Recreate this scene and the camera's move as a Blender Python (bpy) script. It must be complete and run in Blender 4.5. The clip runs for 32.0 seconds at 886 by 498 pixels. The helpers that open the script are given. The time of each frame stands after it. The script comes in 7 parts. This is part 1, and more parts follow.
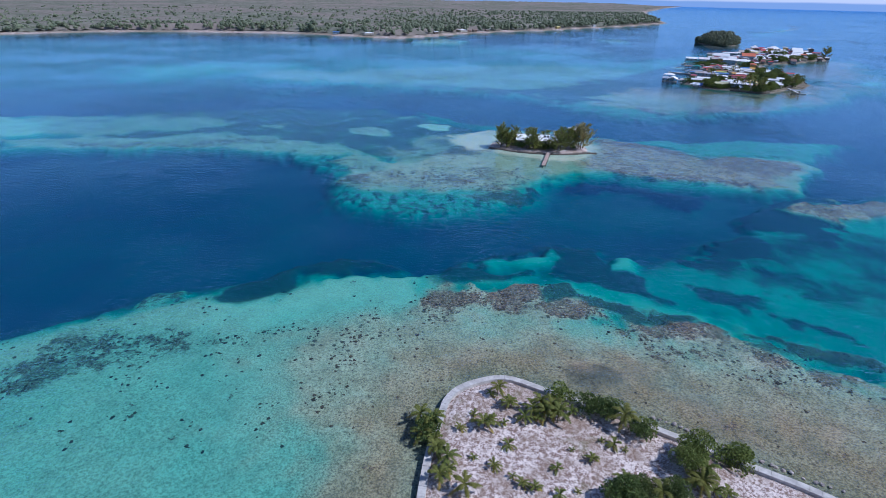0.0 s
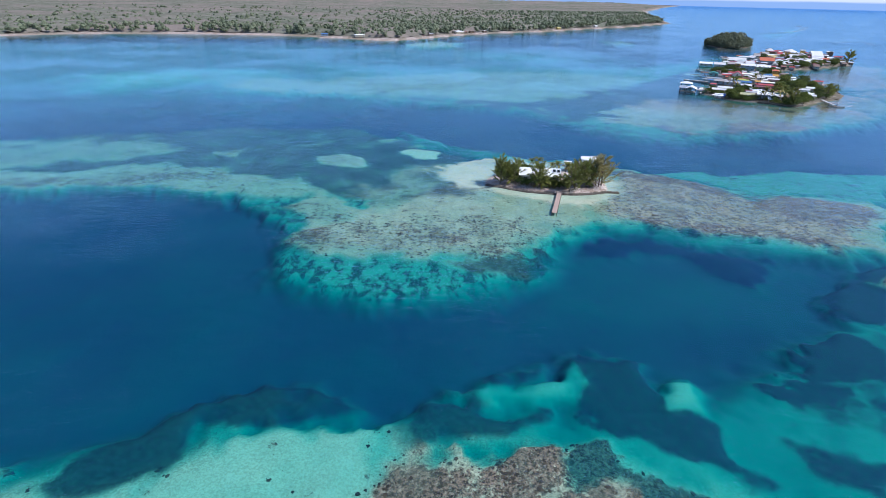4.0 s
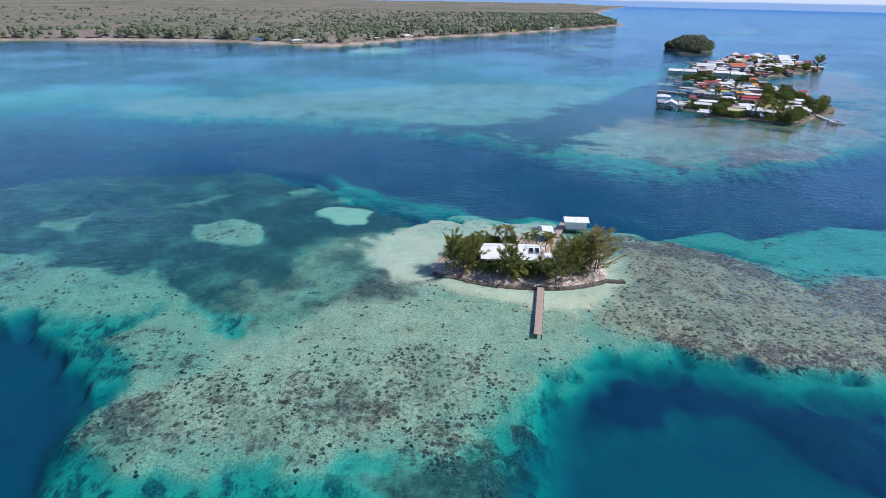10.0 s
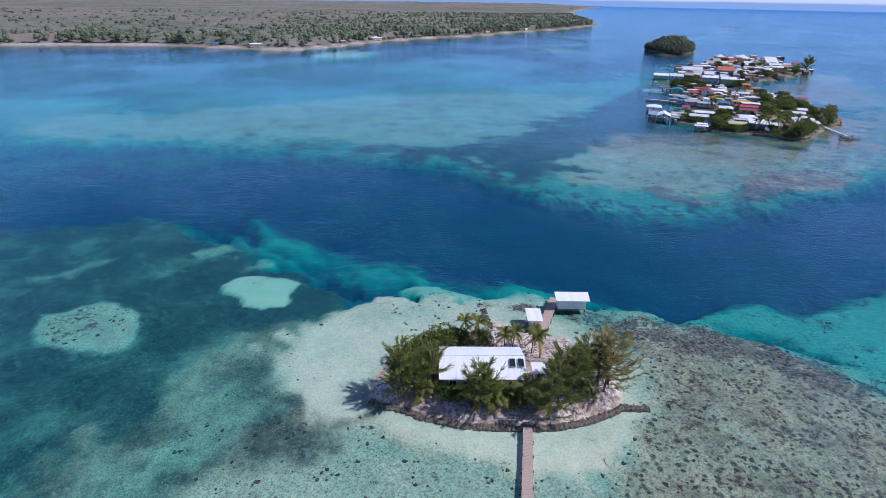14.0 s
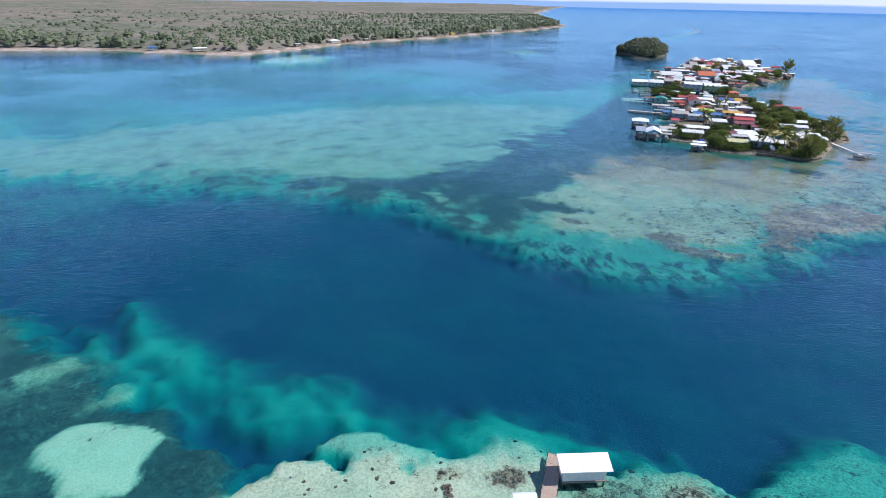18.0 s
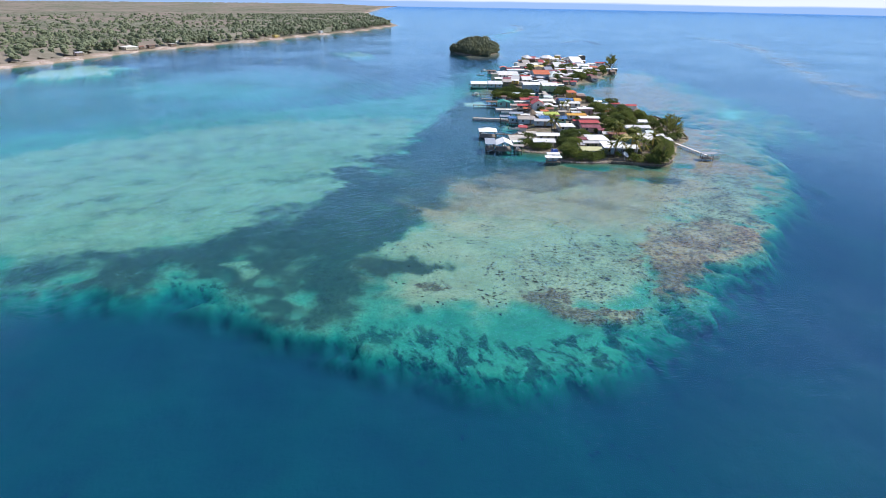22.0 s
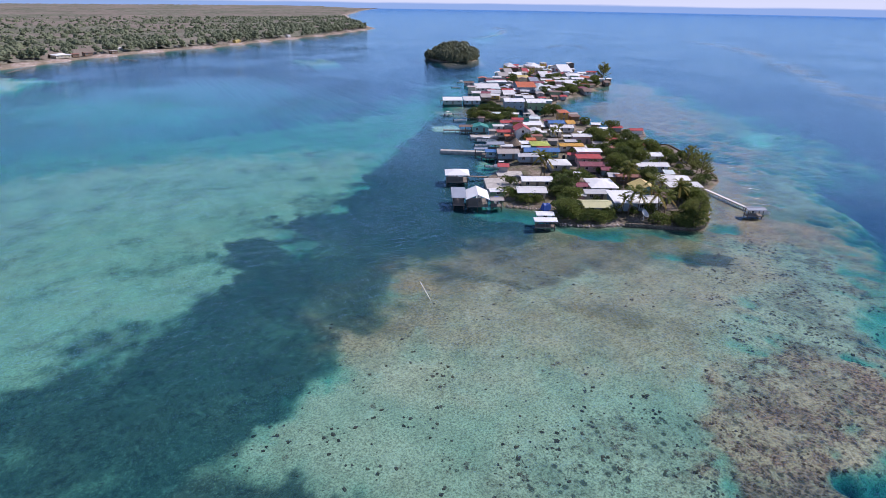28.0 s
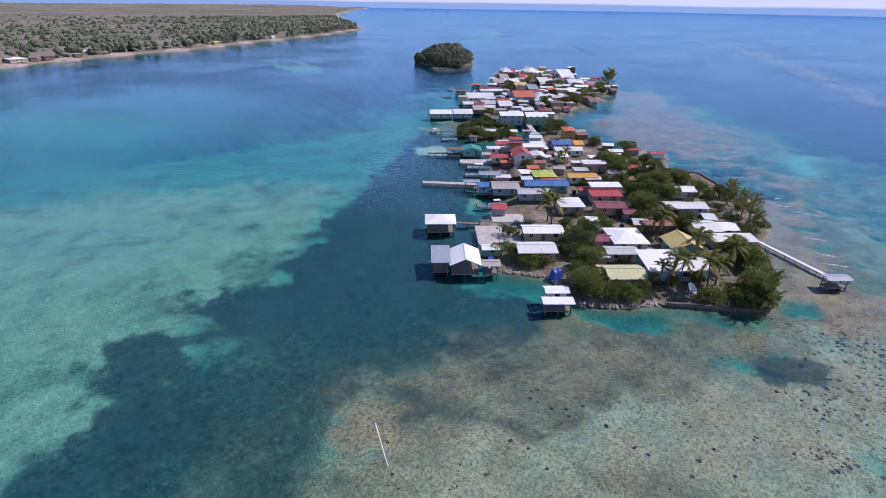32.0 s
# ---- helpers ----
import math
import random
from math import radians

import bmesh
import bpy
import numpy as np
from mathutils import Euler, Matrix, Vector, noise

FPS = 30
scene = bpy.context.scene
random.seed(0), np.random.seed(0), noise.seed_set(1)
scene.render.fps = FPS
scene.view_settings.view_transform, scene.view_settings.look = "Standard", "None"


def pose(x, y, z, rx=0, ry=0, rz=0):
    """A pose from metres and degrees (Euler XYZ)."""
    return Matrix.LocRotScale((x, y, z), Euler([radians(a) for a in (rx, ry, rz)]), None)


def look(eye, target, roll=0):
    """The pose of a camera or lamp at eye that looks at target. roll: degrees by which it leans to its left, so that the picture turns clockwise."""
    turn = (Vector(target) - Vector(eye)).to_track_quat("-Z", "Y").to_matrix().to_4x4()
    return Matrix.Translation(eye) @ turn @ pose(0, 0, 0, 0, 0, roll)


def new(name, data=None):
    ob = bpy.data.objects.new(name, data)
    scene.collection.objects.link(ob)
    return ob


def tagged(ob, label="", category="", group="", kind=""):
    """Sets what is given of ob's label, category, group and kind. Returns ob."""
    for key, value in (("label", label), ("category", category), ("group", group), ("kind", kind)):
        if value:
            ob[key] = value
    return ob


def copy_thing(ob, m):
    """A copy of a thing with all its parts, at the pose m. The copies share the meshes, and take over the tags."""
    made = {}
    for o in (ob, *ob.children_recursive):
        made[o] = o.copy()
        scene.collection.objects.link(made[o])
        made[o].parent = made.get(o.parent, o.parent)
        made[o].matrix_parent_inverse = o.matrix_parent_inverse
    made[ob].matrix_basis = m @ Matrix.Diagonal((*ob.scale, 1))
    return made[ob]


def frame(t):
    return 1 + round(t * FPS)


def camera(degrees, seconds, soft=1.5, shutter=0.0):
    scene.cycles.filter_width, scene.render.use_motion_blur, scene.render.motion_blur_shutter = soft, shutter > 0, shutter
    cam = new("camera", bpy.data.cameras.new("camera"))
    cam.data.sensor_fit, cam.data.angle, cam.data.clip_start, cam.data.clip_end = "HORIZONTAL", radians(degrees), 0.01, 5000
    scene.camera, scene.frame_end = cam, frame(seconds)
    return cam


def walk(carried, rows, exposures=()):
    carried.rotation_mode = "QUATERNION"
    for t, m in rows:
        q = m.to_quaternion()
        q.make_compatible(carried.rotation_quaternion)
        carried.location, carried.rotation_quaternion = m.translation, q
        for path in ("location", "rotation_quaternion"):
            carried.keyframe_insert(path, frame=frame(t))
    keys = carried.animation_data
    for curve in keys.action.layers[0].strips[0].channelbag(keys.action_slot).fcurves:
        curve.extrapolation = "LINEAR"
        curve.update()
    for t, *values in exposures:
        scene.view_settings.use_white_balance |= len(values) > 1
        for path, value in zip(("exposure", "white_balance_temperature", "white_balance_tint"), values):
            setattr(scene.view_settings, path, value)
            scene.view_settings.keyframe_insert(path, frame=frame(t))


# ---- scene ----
# the camera: a drone's steady flight over the water
cam = camera(80.0, 32.0, soft=0.6)
ROWS = [
    (0.0, 0.16, 0.02, 58.56, -0.66, -25.8, 1.05),
    (0.5, 0.63, 5.53, 58.69, -0.66, -25.77, 1.08),
    (1.0, 1.1, 11.06, 58.78, -0.67, -25.8, 1.09),
    (1.5, 1.53, 16.52, 58.83, -0.72, -25.82, 1.05),
    (2.0, 2.04, 21.95, 58.87, -0.75, -25.85, 1.06),
    (2.5, 3.05, 31.16, 58.9, -0.77, -25.87, 1.11),
    (3.0, 3.49, 36.46, 59.03, -0.79, -25.86, 1.14),
    (3.5, 3.98, 41.84, 59.16, -0.82, -25.89, 1.06),
    (5.5, 6.6, 63.64, 59.16, -1.35, -25.81, 1.14),
    (6.0, 7.24, 68.93, 59.26, -1.85, -25.78, 1.11),
    (6.5, 7.95, 74.24, 59.31, -2.15, -25.76, 1.09),
    (7.0, 8.55, 79.54, 59.29, -2.33, -25.73, 1.1),
    (7.5, 9.23, 84.6, 59.26, -2.47, -25.73, 1.08),
    (8.0, 10.02, 89.88, 59.23, -2.59, -25.7, 1.08),
    (8.5, 10.74, 95.16, 59.27, -2.7, -25.69, 1.04),
    (9.0, 11.46, 100.52, 59.26, -2.76, -25.68, 1.0),
    (9.5, 12.22, 105.88, 59.25, -3.62, -25.7, 0.97),
    (10.0, 13.19, 111.42, 59.07, -5.57, -25.71, 1.01),
    (10.5, 14.35, 116.75, 58.98, -6.82, -25.67, 1.0),
    (11.0, 15.64, 122.02, 59.0, -7.38, -25.66, 0.95),
    (11.5, 16.84, 127.36, 58.91, -7.58, -25.65, 0.98),
    (12.0, 18.17, 132.63, 58.93, -7.67, -25.64, 0.96),
    (12.5, 19.48, 137.98, 58.9, -7.75, -25.67, 0.91),
    (13.0, 20.86, 143.4, 58.81, -7.89, -25.68, 0.94),
    (13.5, 22.38, 148.89, 58.71, -8.0, -25.66, 0.87),
    (14.0, 23.73, 154.14, 58.65, -8.01, -25.65, 0.86),
    (14.5, 25.25, 159.71, 58.55, -8.02, -25.61, 0.83),
    (16.5, 30.36, 181.06, 58.34, -7.97, -25.58, 0.9),
    (17.0, 31.62, 186.39, 58.31, -8.0, -25.57, 0.87),
    (17.5, 32.95, 191.8, 58.25, -8.9, -25.59, 0.89),
    (18.0, 34.5, 197.31, 58.12, -11.42, -25.55, 0.93),
    (18.5, 36.08, 202.72, 58.13, -13.08, -25.56, 0.95),
    (19.0, 38.06, 208.13, 58.0, -14.71, -25.57, 0.95),
    (19.5, 40.35, 213.58, 57.81, -16.61, -25.52, 0.96),
    (20.0, 42.83, 219.06, 57.54, -19.53, -25.52, 1.05),
    (20.5, 45.52, 224.09, 57.39, -21.94, -25.46, 0.94),
    (21.0, 48.28, 229.05, 57.24, -23.57, -25.42, 0.98),
    (21.5, 51.22, 233.9, 57.16, -26.2, -25.41, 0.99),
    (22.0, 54.41, 238.54, 57.01, -27.98, -25.34, 0.88),
    (22.5, 57.57, 242.93, 57.11, -28.78, -25.29, 0.86),
    (23.0, 60.8, 247.22, 57.08, -29.05, -25.24, 0.85),
    (23.5, 64.04, 251.51, 57.16, -29.15, -25.2, 0.84),
    (24.0, 67.38, 255.84, 57.21, -29.2, -25.2, 0.84),
    (24.5, 70.73, 260.16, 57.29, -29.24, -25.21, 0.83),
    (25.0, 74.01, 264.52, 57.35, -29.31, -25.21, 0.82),
    (25.5, 77.32, 268.95, 57.3, -29.36, -25.22, 0.83),
    (26.0, 80.61, 273.42, 57.3, -29.45, -25.21, 0.74),
    (26.5, 83.89, 277.81, 57.3, -29.48, -25.23, 0.75),
    (28.5, 97.32, 296.02, 56.35, -29.65, -25.13, 0.8),
    (29.0, 100.48, 300.55, 56.43, -29.74, -25.18, 0.79),
    (29.5, 103.64, 305.05, 56.43, -29.8, -25.19, 0.84),
    (30.0, 106.81, 309.58, 56.35, -29.86, -25.17, 0.84),
    (30.5, 109.87, 314.04, 56.41, -29.91, -25.19, 0.81),
    (31.0, 113.0, 318.49, 56.44, -29.97, -25.2, 0.8),
    (31.5, 116.14, 322.91, 56.44, -30.02, -25.19, 0.83),
    (32.0, 119.21, 327.4, 56.46, -30.08, -25.21, 0.81),
]
# the clip's own exposure and white balance along the way: seconds, stops, kelvin, tint
LIGHT = [(0.0, -0.18, 5250, 16), (3.5, 0.13, 5600, 14), (6.0, 0.34, 6200, 10), (9.0, 0.2, 6150, 11), (11.0, -0.03, 5900, 14), (14.5, -0.1, 5600, 19), (17.0, 0.12, 5800, 15), (19.0, 0.4, 6300, 9), (22.0, 0.42, 6450, 11), (24.0, 0.19, 6450, 14), (26.5, 0.07, 6300, 19), (29.0, 0.02, 6150, 25), (32.0, 0.0, 6050, 26)]
walk(cam, [(t, pose(x, y, z, 90 + pitch, 0, yaw) @ pose(0, 0, 0, 0, 0, roll)) for t, x, y, z, yaw, pitch, roll in ROWS], LIGHT)

# ---- daylight: a clear sky, the sun high on the right of the flight ----
SUN_AZ, SUN_EL = radians(101), radians(50)          # azimuth from +y towards +x
world = bpy.data.worlds.new("sky")
scene.world = world
world.use_nodes = True
wn = world.node_tree.nodes
sky = wn.new("ShaderNodeTexSky")
sky.sky_type, sky.sun_disc = "NISHITA", False
sky.sun_elevation, sky.sun_rotation = SUN_EL, SUN_AZ
sky.air_density, sky.dust_density, sky.ozone_density = 1.0, 0.1, 4.0
wn["Background"].inputs["Strength"].default_value = 0.1
tint = wn.new("ShaderNodeVectorMath")
tint.operation = "MULTIPLY"
tint.inputs[1].default_value = (1.0, 0.98, 1.02)
world.node_tree.links.new(sky.outputs["Color"], tint.inputs[0])
world.node_tree.links.new(tint.outputs[0], wn["Background"].inputs["Color"])
sun = new("sun", bpy.data.lights.new("sun", "SUN"))
sun.data.energy, sun.data.angle, sun.data.color = 3.9, radians(0.53), (1.0, 0.94, 0.85)
sun_way = Vector((math.sin(SUN_AZ) * math.cos(SUN_EL), math.cos(SUN_AZ) * math.cos(SUN_EL), math.sin(SUN_EL)))
sun.matrix_basis = look(sun_way * 300, (0, 0, 0))


# ---- materials ----
class Nodes:
    """A small writer of node trees."""

    def __init__(self, name):
        self.mat = bpy.data.materials.new(name)
        self.mat.use_nodes = True
        self.t = self.mat.node_tree
        self.t.nodes.clear()
        self.out = self.t.nodes.new("ShaderNodeOutputMaterial")

    def put(self, socket, value):
        if hasattr(value, "is_output"):
            self.t.links.new(value, socket)
        elif isinstance(value, (tuple, list)) and len(value) == 3 and socket.type == "RGBA":
            socket.default_value = (*value, 1)
        else:
            socket.default_value = value

    def add(self, kind, out=0, **inputs):
        n = self.t.nodes.new(kind)
        for k, v in inputs.items():
            self.put(n.inputs[int(k[1:]) if k[0] == "i" and k[1:].isdigit() else k.replace("_", " ")], v)
        return n.outputs[out]

    def math(self, op, a, b=0.0, c=0.0, clamp=False):
        n = self.t.nodes.new("ShaderNodeMath")
        n.operation, n.use_clamp = op, clamp
        for i, v in enumerate((a, b, c)):
            self.put(n.inputs[i], v)
        return n.outputs[0]

    def vec(self, op, a, b=(0, 0, 0)):
        n = self.t.nodes.new("ShaderNodeVectorMath")
        n.operation = op
        self.put(n.inputs[0], a)
        self.put(n.inputs[1], b)
        return n.outputs[0]

    def mix(self, f, a, b, blend="MIX"):
        n = self.t.nodes.new("ShaderNodeMix")
        n.data_type, n.blend_type, n.clamp_factor = "RGBA", blend, True
        self.put(n.inputs[0], f)
        self.put(n.inputs[6], a)
        self.put(n.inputs[7], b)
        return n.outputs[2]

    def step(self, v, lo, hi, to0=0.0, to1=1.0):
        n = self.t.nodes.new("ShaderNodeMapRange")
        n.interpolation_type = "SMOOTHSTEP"
        for i, x in enumerate((v, lo, hi, to0, to1)):
            self.put(n.inputs[i], x)
        return n.outputs[0]

    def pos(self):
        return self.t.nodes.new("ShaderNodeNewGeometry").outputs["Position"]

    def local(self):
        return self.t.nodes.new("ShaderNodeTexCoord").outputs["Object"]

    def rand(self):
        return self.t.nodes.new("ShaderNodeObjectInfo").outputs["Random"]

    def island(self):
        return self.t.nodes.new("ShaderNodeNewGeometry").outputs["Random Per Island"]

    def attr(self, name):
        n = self.t.nodes.new("ShaderNodeAttribute")
        n.attribute_name = name
        return n.outputs["Fac"]

    def noise(self, where, scale, detail=3.0, rough=0.55, distort=0.0):
        n = self.t.nodes.new("ShaderNodeTexNoise")
        self.put(n.inputs["Vector"], where)
        n.inputs["Scale"].default_value, n.inputs["Detail"].default_value = scale, detail
        n.inputs["Roughness"].default_value, n.inputs["Distortion"].default_value = rough, distort
        return n.outputs["Fac"]

    def bump(self, height, strength=0.3, distance=0.05):
        return self.add("ShaderNodeBump", Strength=strength, Distance=distance, Height=height)

    def surface(self, color, rough=0.7, metal=0.0, normal=None, spec=None):
        b = self.t.nodes.new("ShaderNodeBsdfPrincipled")
        self.put(b.inputs["Base Color"], color)
        self.put(b.inputs["Roughness"], rough)
        self.put(b.inputs["Metallic"], metal)
        if spec is not None:
            self.put(b.inputs["Specular IOR Level"], spec)
        if normal is not None:
            self.put(b.inputs["Normal"], normal)
        self.t.links.new(b.outputs[0], self.out.inputs[0])
        return self.mat


SQUASH = 0.18     # apparent depth under the refracting surface, per metre of true depth


def water_tint(n, bed):
    """Colour of a bed seen down and up through clear sea water of the depth at which it lies."""
    z = n.t.nodes.new("ShaderNodeSeparateXYZ")
    n.put(z.inputs[0], n.pos())
    d = n.math("MULTIPLY", n.math("MAXIMUM", n.math("MULTIPLY", z.outputs[2], -1.0), 0.0), 1 / SQUASH)
    c = n.t.nodes.new("ShaderNodeCombineColor")
    for i, k in enumerate((0.56, 0.116, 0.128)):
        n.put(c.inputs[i], n.math("EXPONENT", n.math("MULTIPLY", d, -k)))
    through_water = n.mix(1.0, bed, c.outputs[0], "MULTIPLY")
    veil = n.math("SUBTRACT", 1.0, n.math("EXPONENT", n.math("MULTIPLY", d, -0.10)))
    s = n.mix(veil, (0, 0, 0), (0.0002, 0.0232, 0.098))
    return n.mix(1.0, through_water, s, "ADD")


def ground_material():
    n = Nodes("ground")
    p = n.pos()
    coral, grass, heads, tone, spur, land = (n.attr(a) for a in ("coral", "grass", "heads", "tone", "spur", "land"))
    fine, mid, big = n.noise(p, 0.9, 5, 0.7), n.noise(p, 0.16, 4, 0.6), n.noise(p, 0.035, 3)
    grit = n.noise(p, 3.1, 4, 0.75)
    coarse = n.math("ADD", n.math("MULTIPLY", heads, 5.0), n.math("MULTIPLY", n.math("ADD", coral, tone), 1.6), clamp=True)
    sand = n.mix(n.step(grit, 0.36, 0.60), n.mix(coarse, (0.57, 0.51, 0.39), (0.30, 0.28, 0.21)), (0.73, 0.66, 0.525))
    sand = n.mix(n.math("MULTIPLY", n.step(mid, 0.42, 0.72), 0.30), sand, (0.33, 0.33, 0.26))
    sand = n.mix(n.math("MULTIPLY", n.step(big, 0.42, 0.68), 0.25), sand, (0.62, 0.60, 0.50))
    silt = n.mix(n.step(grit, 0.32, 0.66), (0.10, 0.073, 0.04), (0.385, 0.30, 0.175))
    bed = n.mix(n.math("MULTIPLY", tone, n.step(mid, 0.2, 0.75, 0.65, 1.0)), sand, silt)
    # seagrass meadows, ragged and patchy
    g = n.math("ADD", n.math("MULTIPLY", grass, 1.5), n.math("MULTIPLY", n.math("SUBTRACT", n.noise(p, 0.075, 8, 0.70), 0.5), 1.9))
    weed = n.mix(n.step(fine, 0.3, 0.7), (0.022, 0.032, 0.028), (0.085, 0.10, 0.085))
    bed = n.mix(n.math("MULTIPLY", n.step(g, 0.35, 1.0), 0.94), bed, weed)
    # coral rock in broken plates
    cn = n.math("ADD", n.math("MULTIPLY", n.math("SUBTRACT", n.noise(p, 0.55, 8, 0.80), 0.5), 1.3), n.math("ADD", n.math("MULTIPLY", n.math("SUBTRACT", mid, 0.5), 0.6), 0.5))
    cm = n.math("ADD", n.math("MULTIPLY", coral, 0.42), cn)
    rock = n.mix(n.step(n.noise(p, 1.9, 6, 0.8), 0.40, 0.60), (0.018, 0.015, 0.012), (0.33, 0.225, 0.175))
    bed = n.mix(n.step(cm, 0.69, 0.74), bed, rock)
    # spurs of coral and weed with sandy grooves between them, down the reef front
    ribs = n.noise(n.vec("MULTIPLY", p, (1.0, 0.6, 1.0)), 0.42, 6, 0.66, 0.2)
    bed = n.mix(n.math("MULTIPLY", n.step(n.math("ADD", ribs, n.math("MULTIPLY", spur, 0.10)), 0.54, 0.68), n.math("MULTIPLY", spur, 0.92, clamp=True)), bed, weed)
    # single dark coral heads
    v = n.t.nodes.new("ShaderNodeTexVoronoi")
    n.put(v.inputs["Vector"], n.vec("ADD", p, n.vec("MULTIPLY", n.t.nodes.new("ShaderNodeTexNoise").outputs["Color"], (0, 0, 0))))
    v.inputs["Scale"].default_value = 0.75
    pick = n.t.nodes.new("ShaderNodeSeparateColor")
    n.put(pick.inputs[0], v.outputs["Color"])
    size = n.math("MULTIPLY", n.math("SUBTRACT", n.math("MULTIPLY", heads, 1.25), pick.outputs[0]), 0.9)
    spot = n.step(n.math("SUBTRACT", n.math("ADD", v.outputs["Distance"], n.math("MULTIPLY", n.math("SUBTRACT", fine, 0.5), 0.5)), n.math("MINIMUM", size, 0.34)), -0.10, 0.06, 1.0, 0.0)
    bed = n.mix(n.math("MULTIPLY", spot, 0.9), bed, (0.040, 0.042, 0.034))
    broken = n.math("ADD", n.math("MULTIPLY", n.math("MAXIMUM", n.math("MULTIPLY", tone, 0.55), n.math("MAXIMUM", coral, heads)), 1.2), 0.05, clamp=True)
    bed = n.mix(n.math("MULTIPLY", n.step(n.noise(p, 1.3, 6, 0.8), 0.53, 0.57, 0.0, 0.85), broken), bed, (0.055, 0.05, 0.038))
    streak = n.noise(n.vec("MULTIPLY", p, (1.0, 0.6, 1.0)), 0.13, 7, 0.7)
    bed = n.mix(n.math("MULTIPLY", n.step(streak, 0.45, 0.64, 0.0, 0.5), n.math("ADD", broken, 0.1, clamp=True)), bed, (0.14, 0.15, 0.12))
    bed = n.mix(n.math("MULTIPLY", n.step(n.noise(p, 0.30, 6, 0.75, 0.6), 0.55, 0.66, 0.0, 0.45), n.math("SUBTRACT", 1.0, n.math("MAXIMUM", tone, grass))), bed, (0.66, 0.64, 0.55))
    # pale sand flecks, strengthened to paint the bright net of caustic light
    caustic_fleck = n.math("MULTIPLY", n.math("SUBTRACT", 1.0, n.math("MAXIMUM", n.math("MULTIPLY", tone, 0.8), n.math("MULTIPLY", grass, 0.95))), n.math("MULTIPLY", n.step(n.noise(p, 2.3, 6, 0.85), 0.54, 0.59, 0.0, 0.8), n.step(n.noise(p, 0.09, 3), 0.3, 0.6, 0.25, 1.0)))
    bed = n.mix(caustic_fleck, bed, (0.56, 0.52, 0.40))
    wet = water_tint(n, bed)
    # dry land: coral sand, rubble and scrub litter
    dry = n.mix(n.step(n.noise(p, 1.7, 6, 0.82), 0.43, 0.55), (0.24, 0.16, 0.13), (0.80, 0.70, 0.64))
    dry = n.mix(n.step(n.noise(p, 0.18, 6, 0.75), 0.40, 0.64, 0.0, 0.8), dry, (0.27, 0.19, 0.14))
    dry = n.mix(n.math("MULTIPLY", n.step(n.noise(p, 0.13, 4, 0.7), 0.55, 0.72), 0.5), dry, (0.16, 0.17, 0.07))
    soil = n.mix(n.step(fine, 0.3, 0.7), (0.07, 0.06, 0.04), (0.22, 0.185, 0.14))
    soil = n.mix(n.step(n.noise(p, 0.3, 4, 0.7), 0.45, 0.6, 0.0, 0.8), soil, (0.085, 0.10, 0.04))
    dry = n.mix(n.math("MULTIPLY", n.attr("soil"), n.step(mid, 0.3, 0.6, 0.55, 1.0)), dry, soil)
    col = n.mix(land, wet, dry)
    return n.surface(col, 0.9, normal=n.bump(n.noise(p, 1.2, 5, 0.7), 0.35, 0.25), spec=0.1)


def sea_material():
    n = Nodes("sea_surface")
    p = n.pos()
    q = n.vec("MULTIPLY", p, (0.8, 1.7, 1.0))
    h = n.math("ADD", n.noise(q, 1.1, 5, 0.65, 0.4), n.math("MULTIPLY", n.noise(q, 0.30, 3, 0.5, 0.5), 1.8))
    h = n.math("MULTIPLY", h, n.step(n.noise(p, 0.011, 3), 0.38, 0.62, 0.45, 1.25))
    nor = n.bump(h, 1.0, 0.08)
    f = n.t.nodes.new("ShaderNodeFresnel")
    f.inputs["IOR"].default_value = 1.33
    n.put(f.inputs["Normal"], n.bump(h, 1.0, 0.14))
    gl = n.t.nodes.new("ShaderNodeBsdfGlossy")
    gl.inputs["Roughness"].default_value = 0.055
    gl.inputs["Color"].default_value = (0.43, 0.71, 0.95, 1)
    n.put(gl.inputs["Normal"], nor)
    tr = n.t.nodes.new("ShaderNodeBsdfTransparent")
    m = n.t.nodes.new("ShaderNodeMixShader")
    n.put(m.inputs[0], f.outputs[0])
    n.t.links.new(tr.outputs[0], m.inputs[1])
    n.t.links.new(gl.outputs[0], m.inputs[2])
    n.t.links.new(m.outputs[0], n.out.inputs[0])
    return n.mat


def leaf_material(name, dark, light, dry=(0.20, 0.17, 0.07), dryness=0.15):
    n = Nodes(name)
    i, r = n.island(), n.rand()
    c = n.mix(i, dark, light)
    c = n.mix(n.step(n.noise(n.local(), 0.5, 2), 0.5, 0.75, 0.0, dryness * 2), c, dry)
    c = n.mix(n.math("MULTIPLY", r, 0.35), c, n.mix(0.5, dark, dry))
    b = n.t.nodes.new("ShaderNodeBsdfPrincipled")
    n.put(b.inputs["Base Color"], c)
    b.inputs["Roughness"].default_value = 0.55
    b.inputs["Specular IOR Level"].default_value = 0.12
    tl = n.t.nodes.new("ShaderNodeBsdfTranslucent")
    n.put(tl.inputs["Color"], n.mix(0.5, c, light))
    m = n.t.nodes.new("ShaderNodeMixShader")
    m.inputs[0].default_value = 0.32
    n.t.links.new(b.outputs[0], m.inputs[1])
    n.t.links.new(tl.outputs[0], m.inputs[2])
    n.t.links.new(m.outputs[0], n.out.inputs[0])
    return n.mat


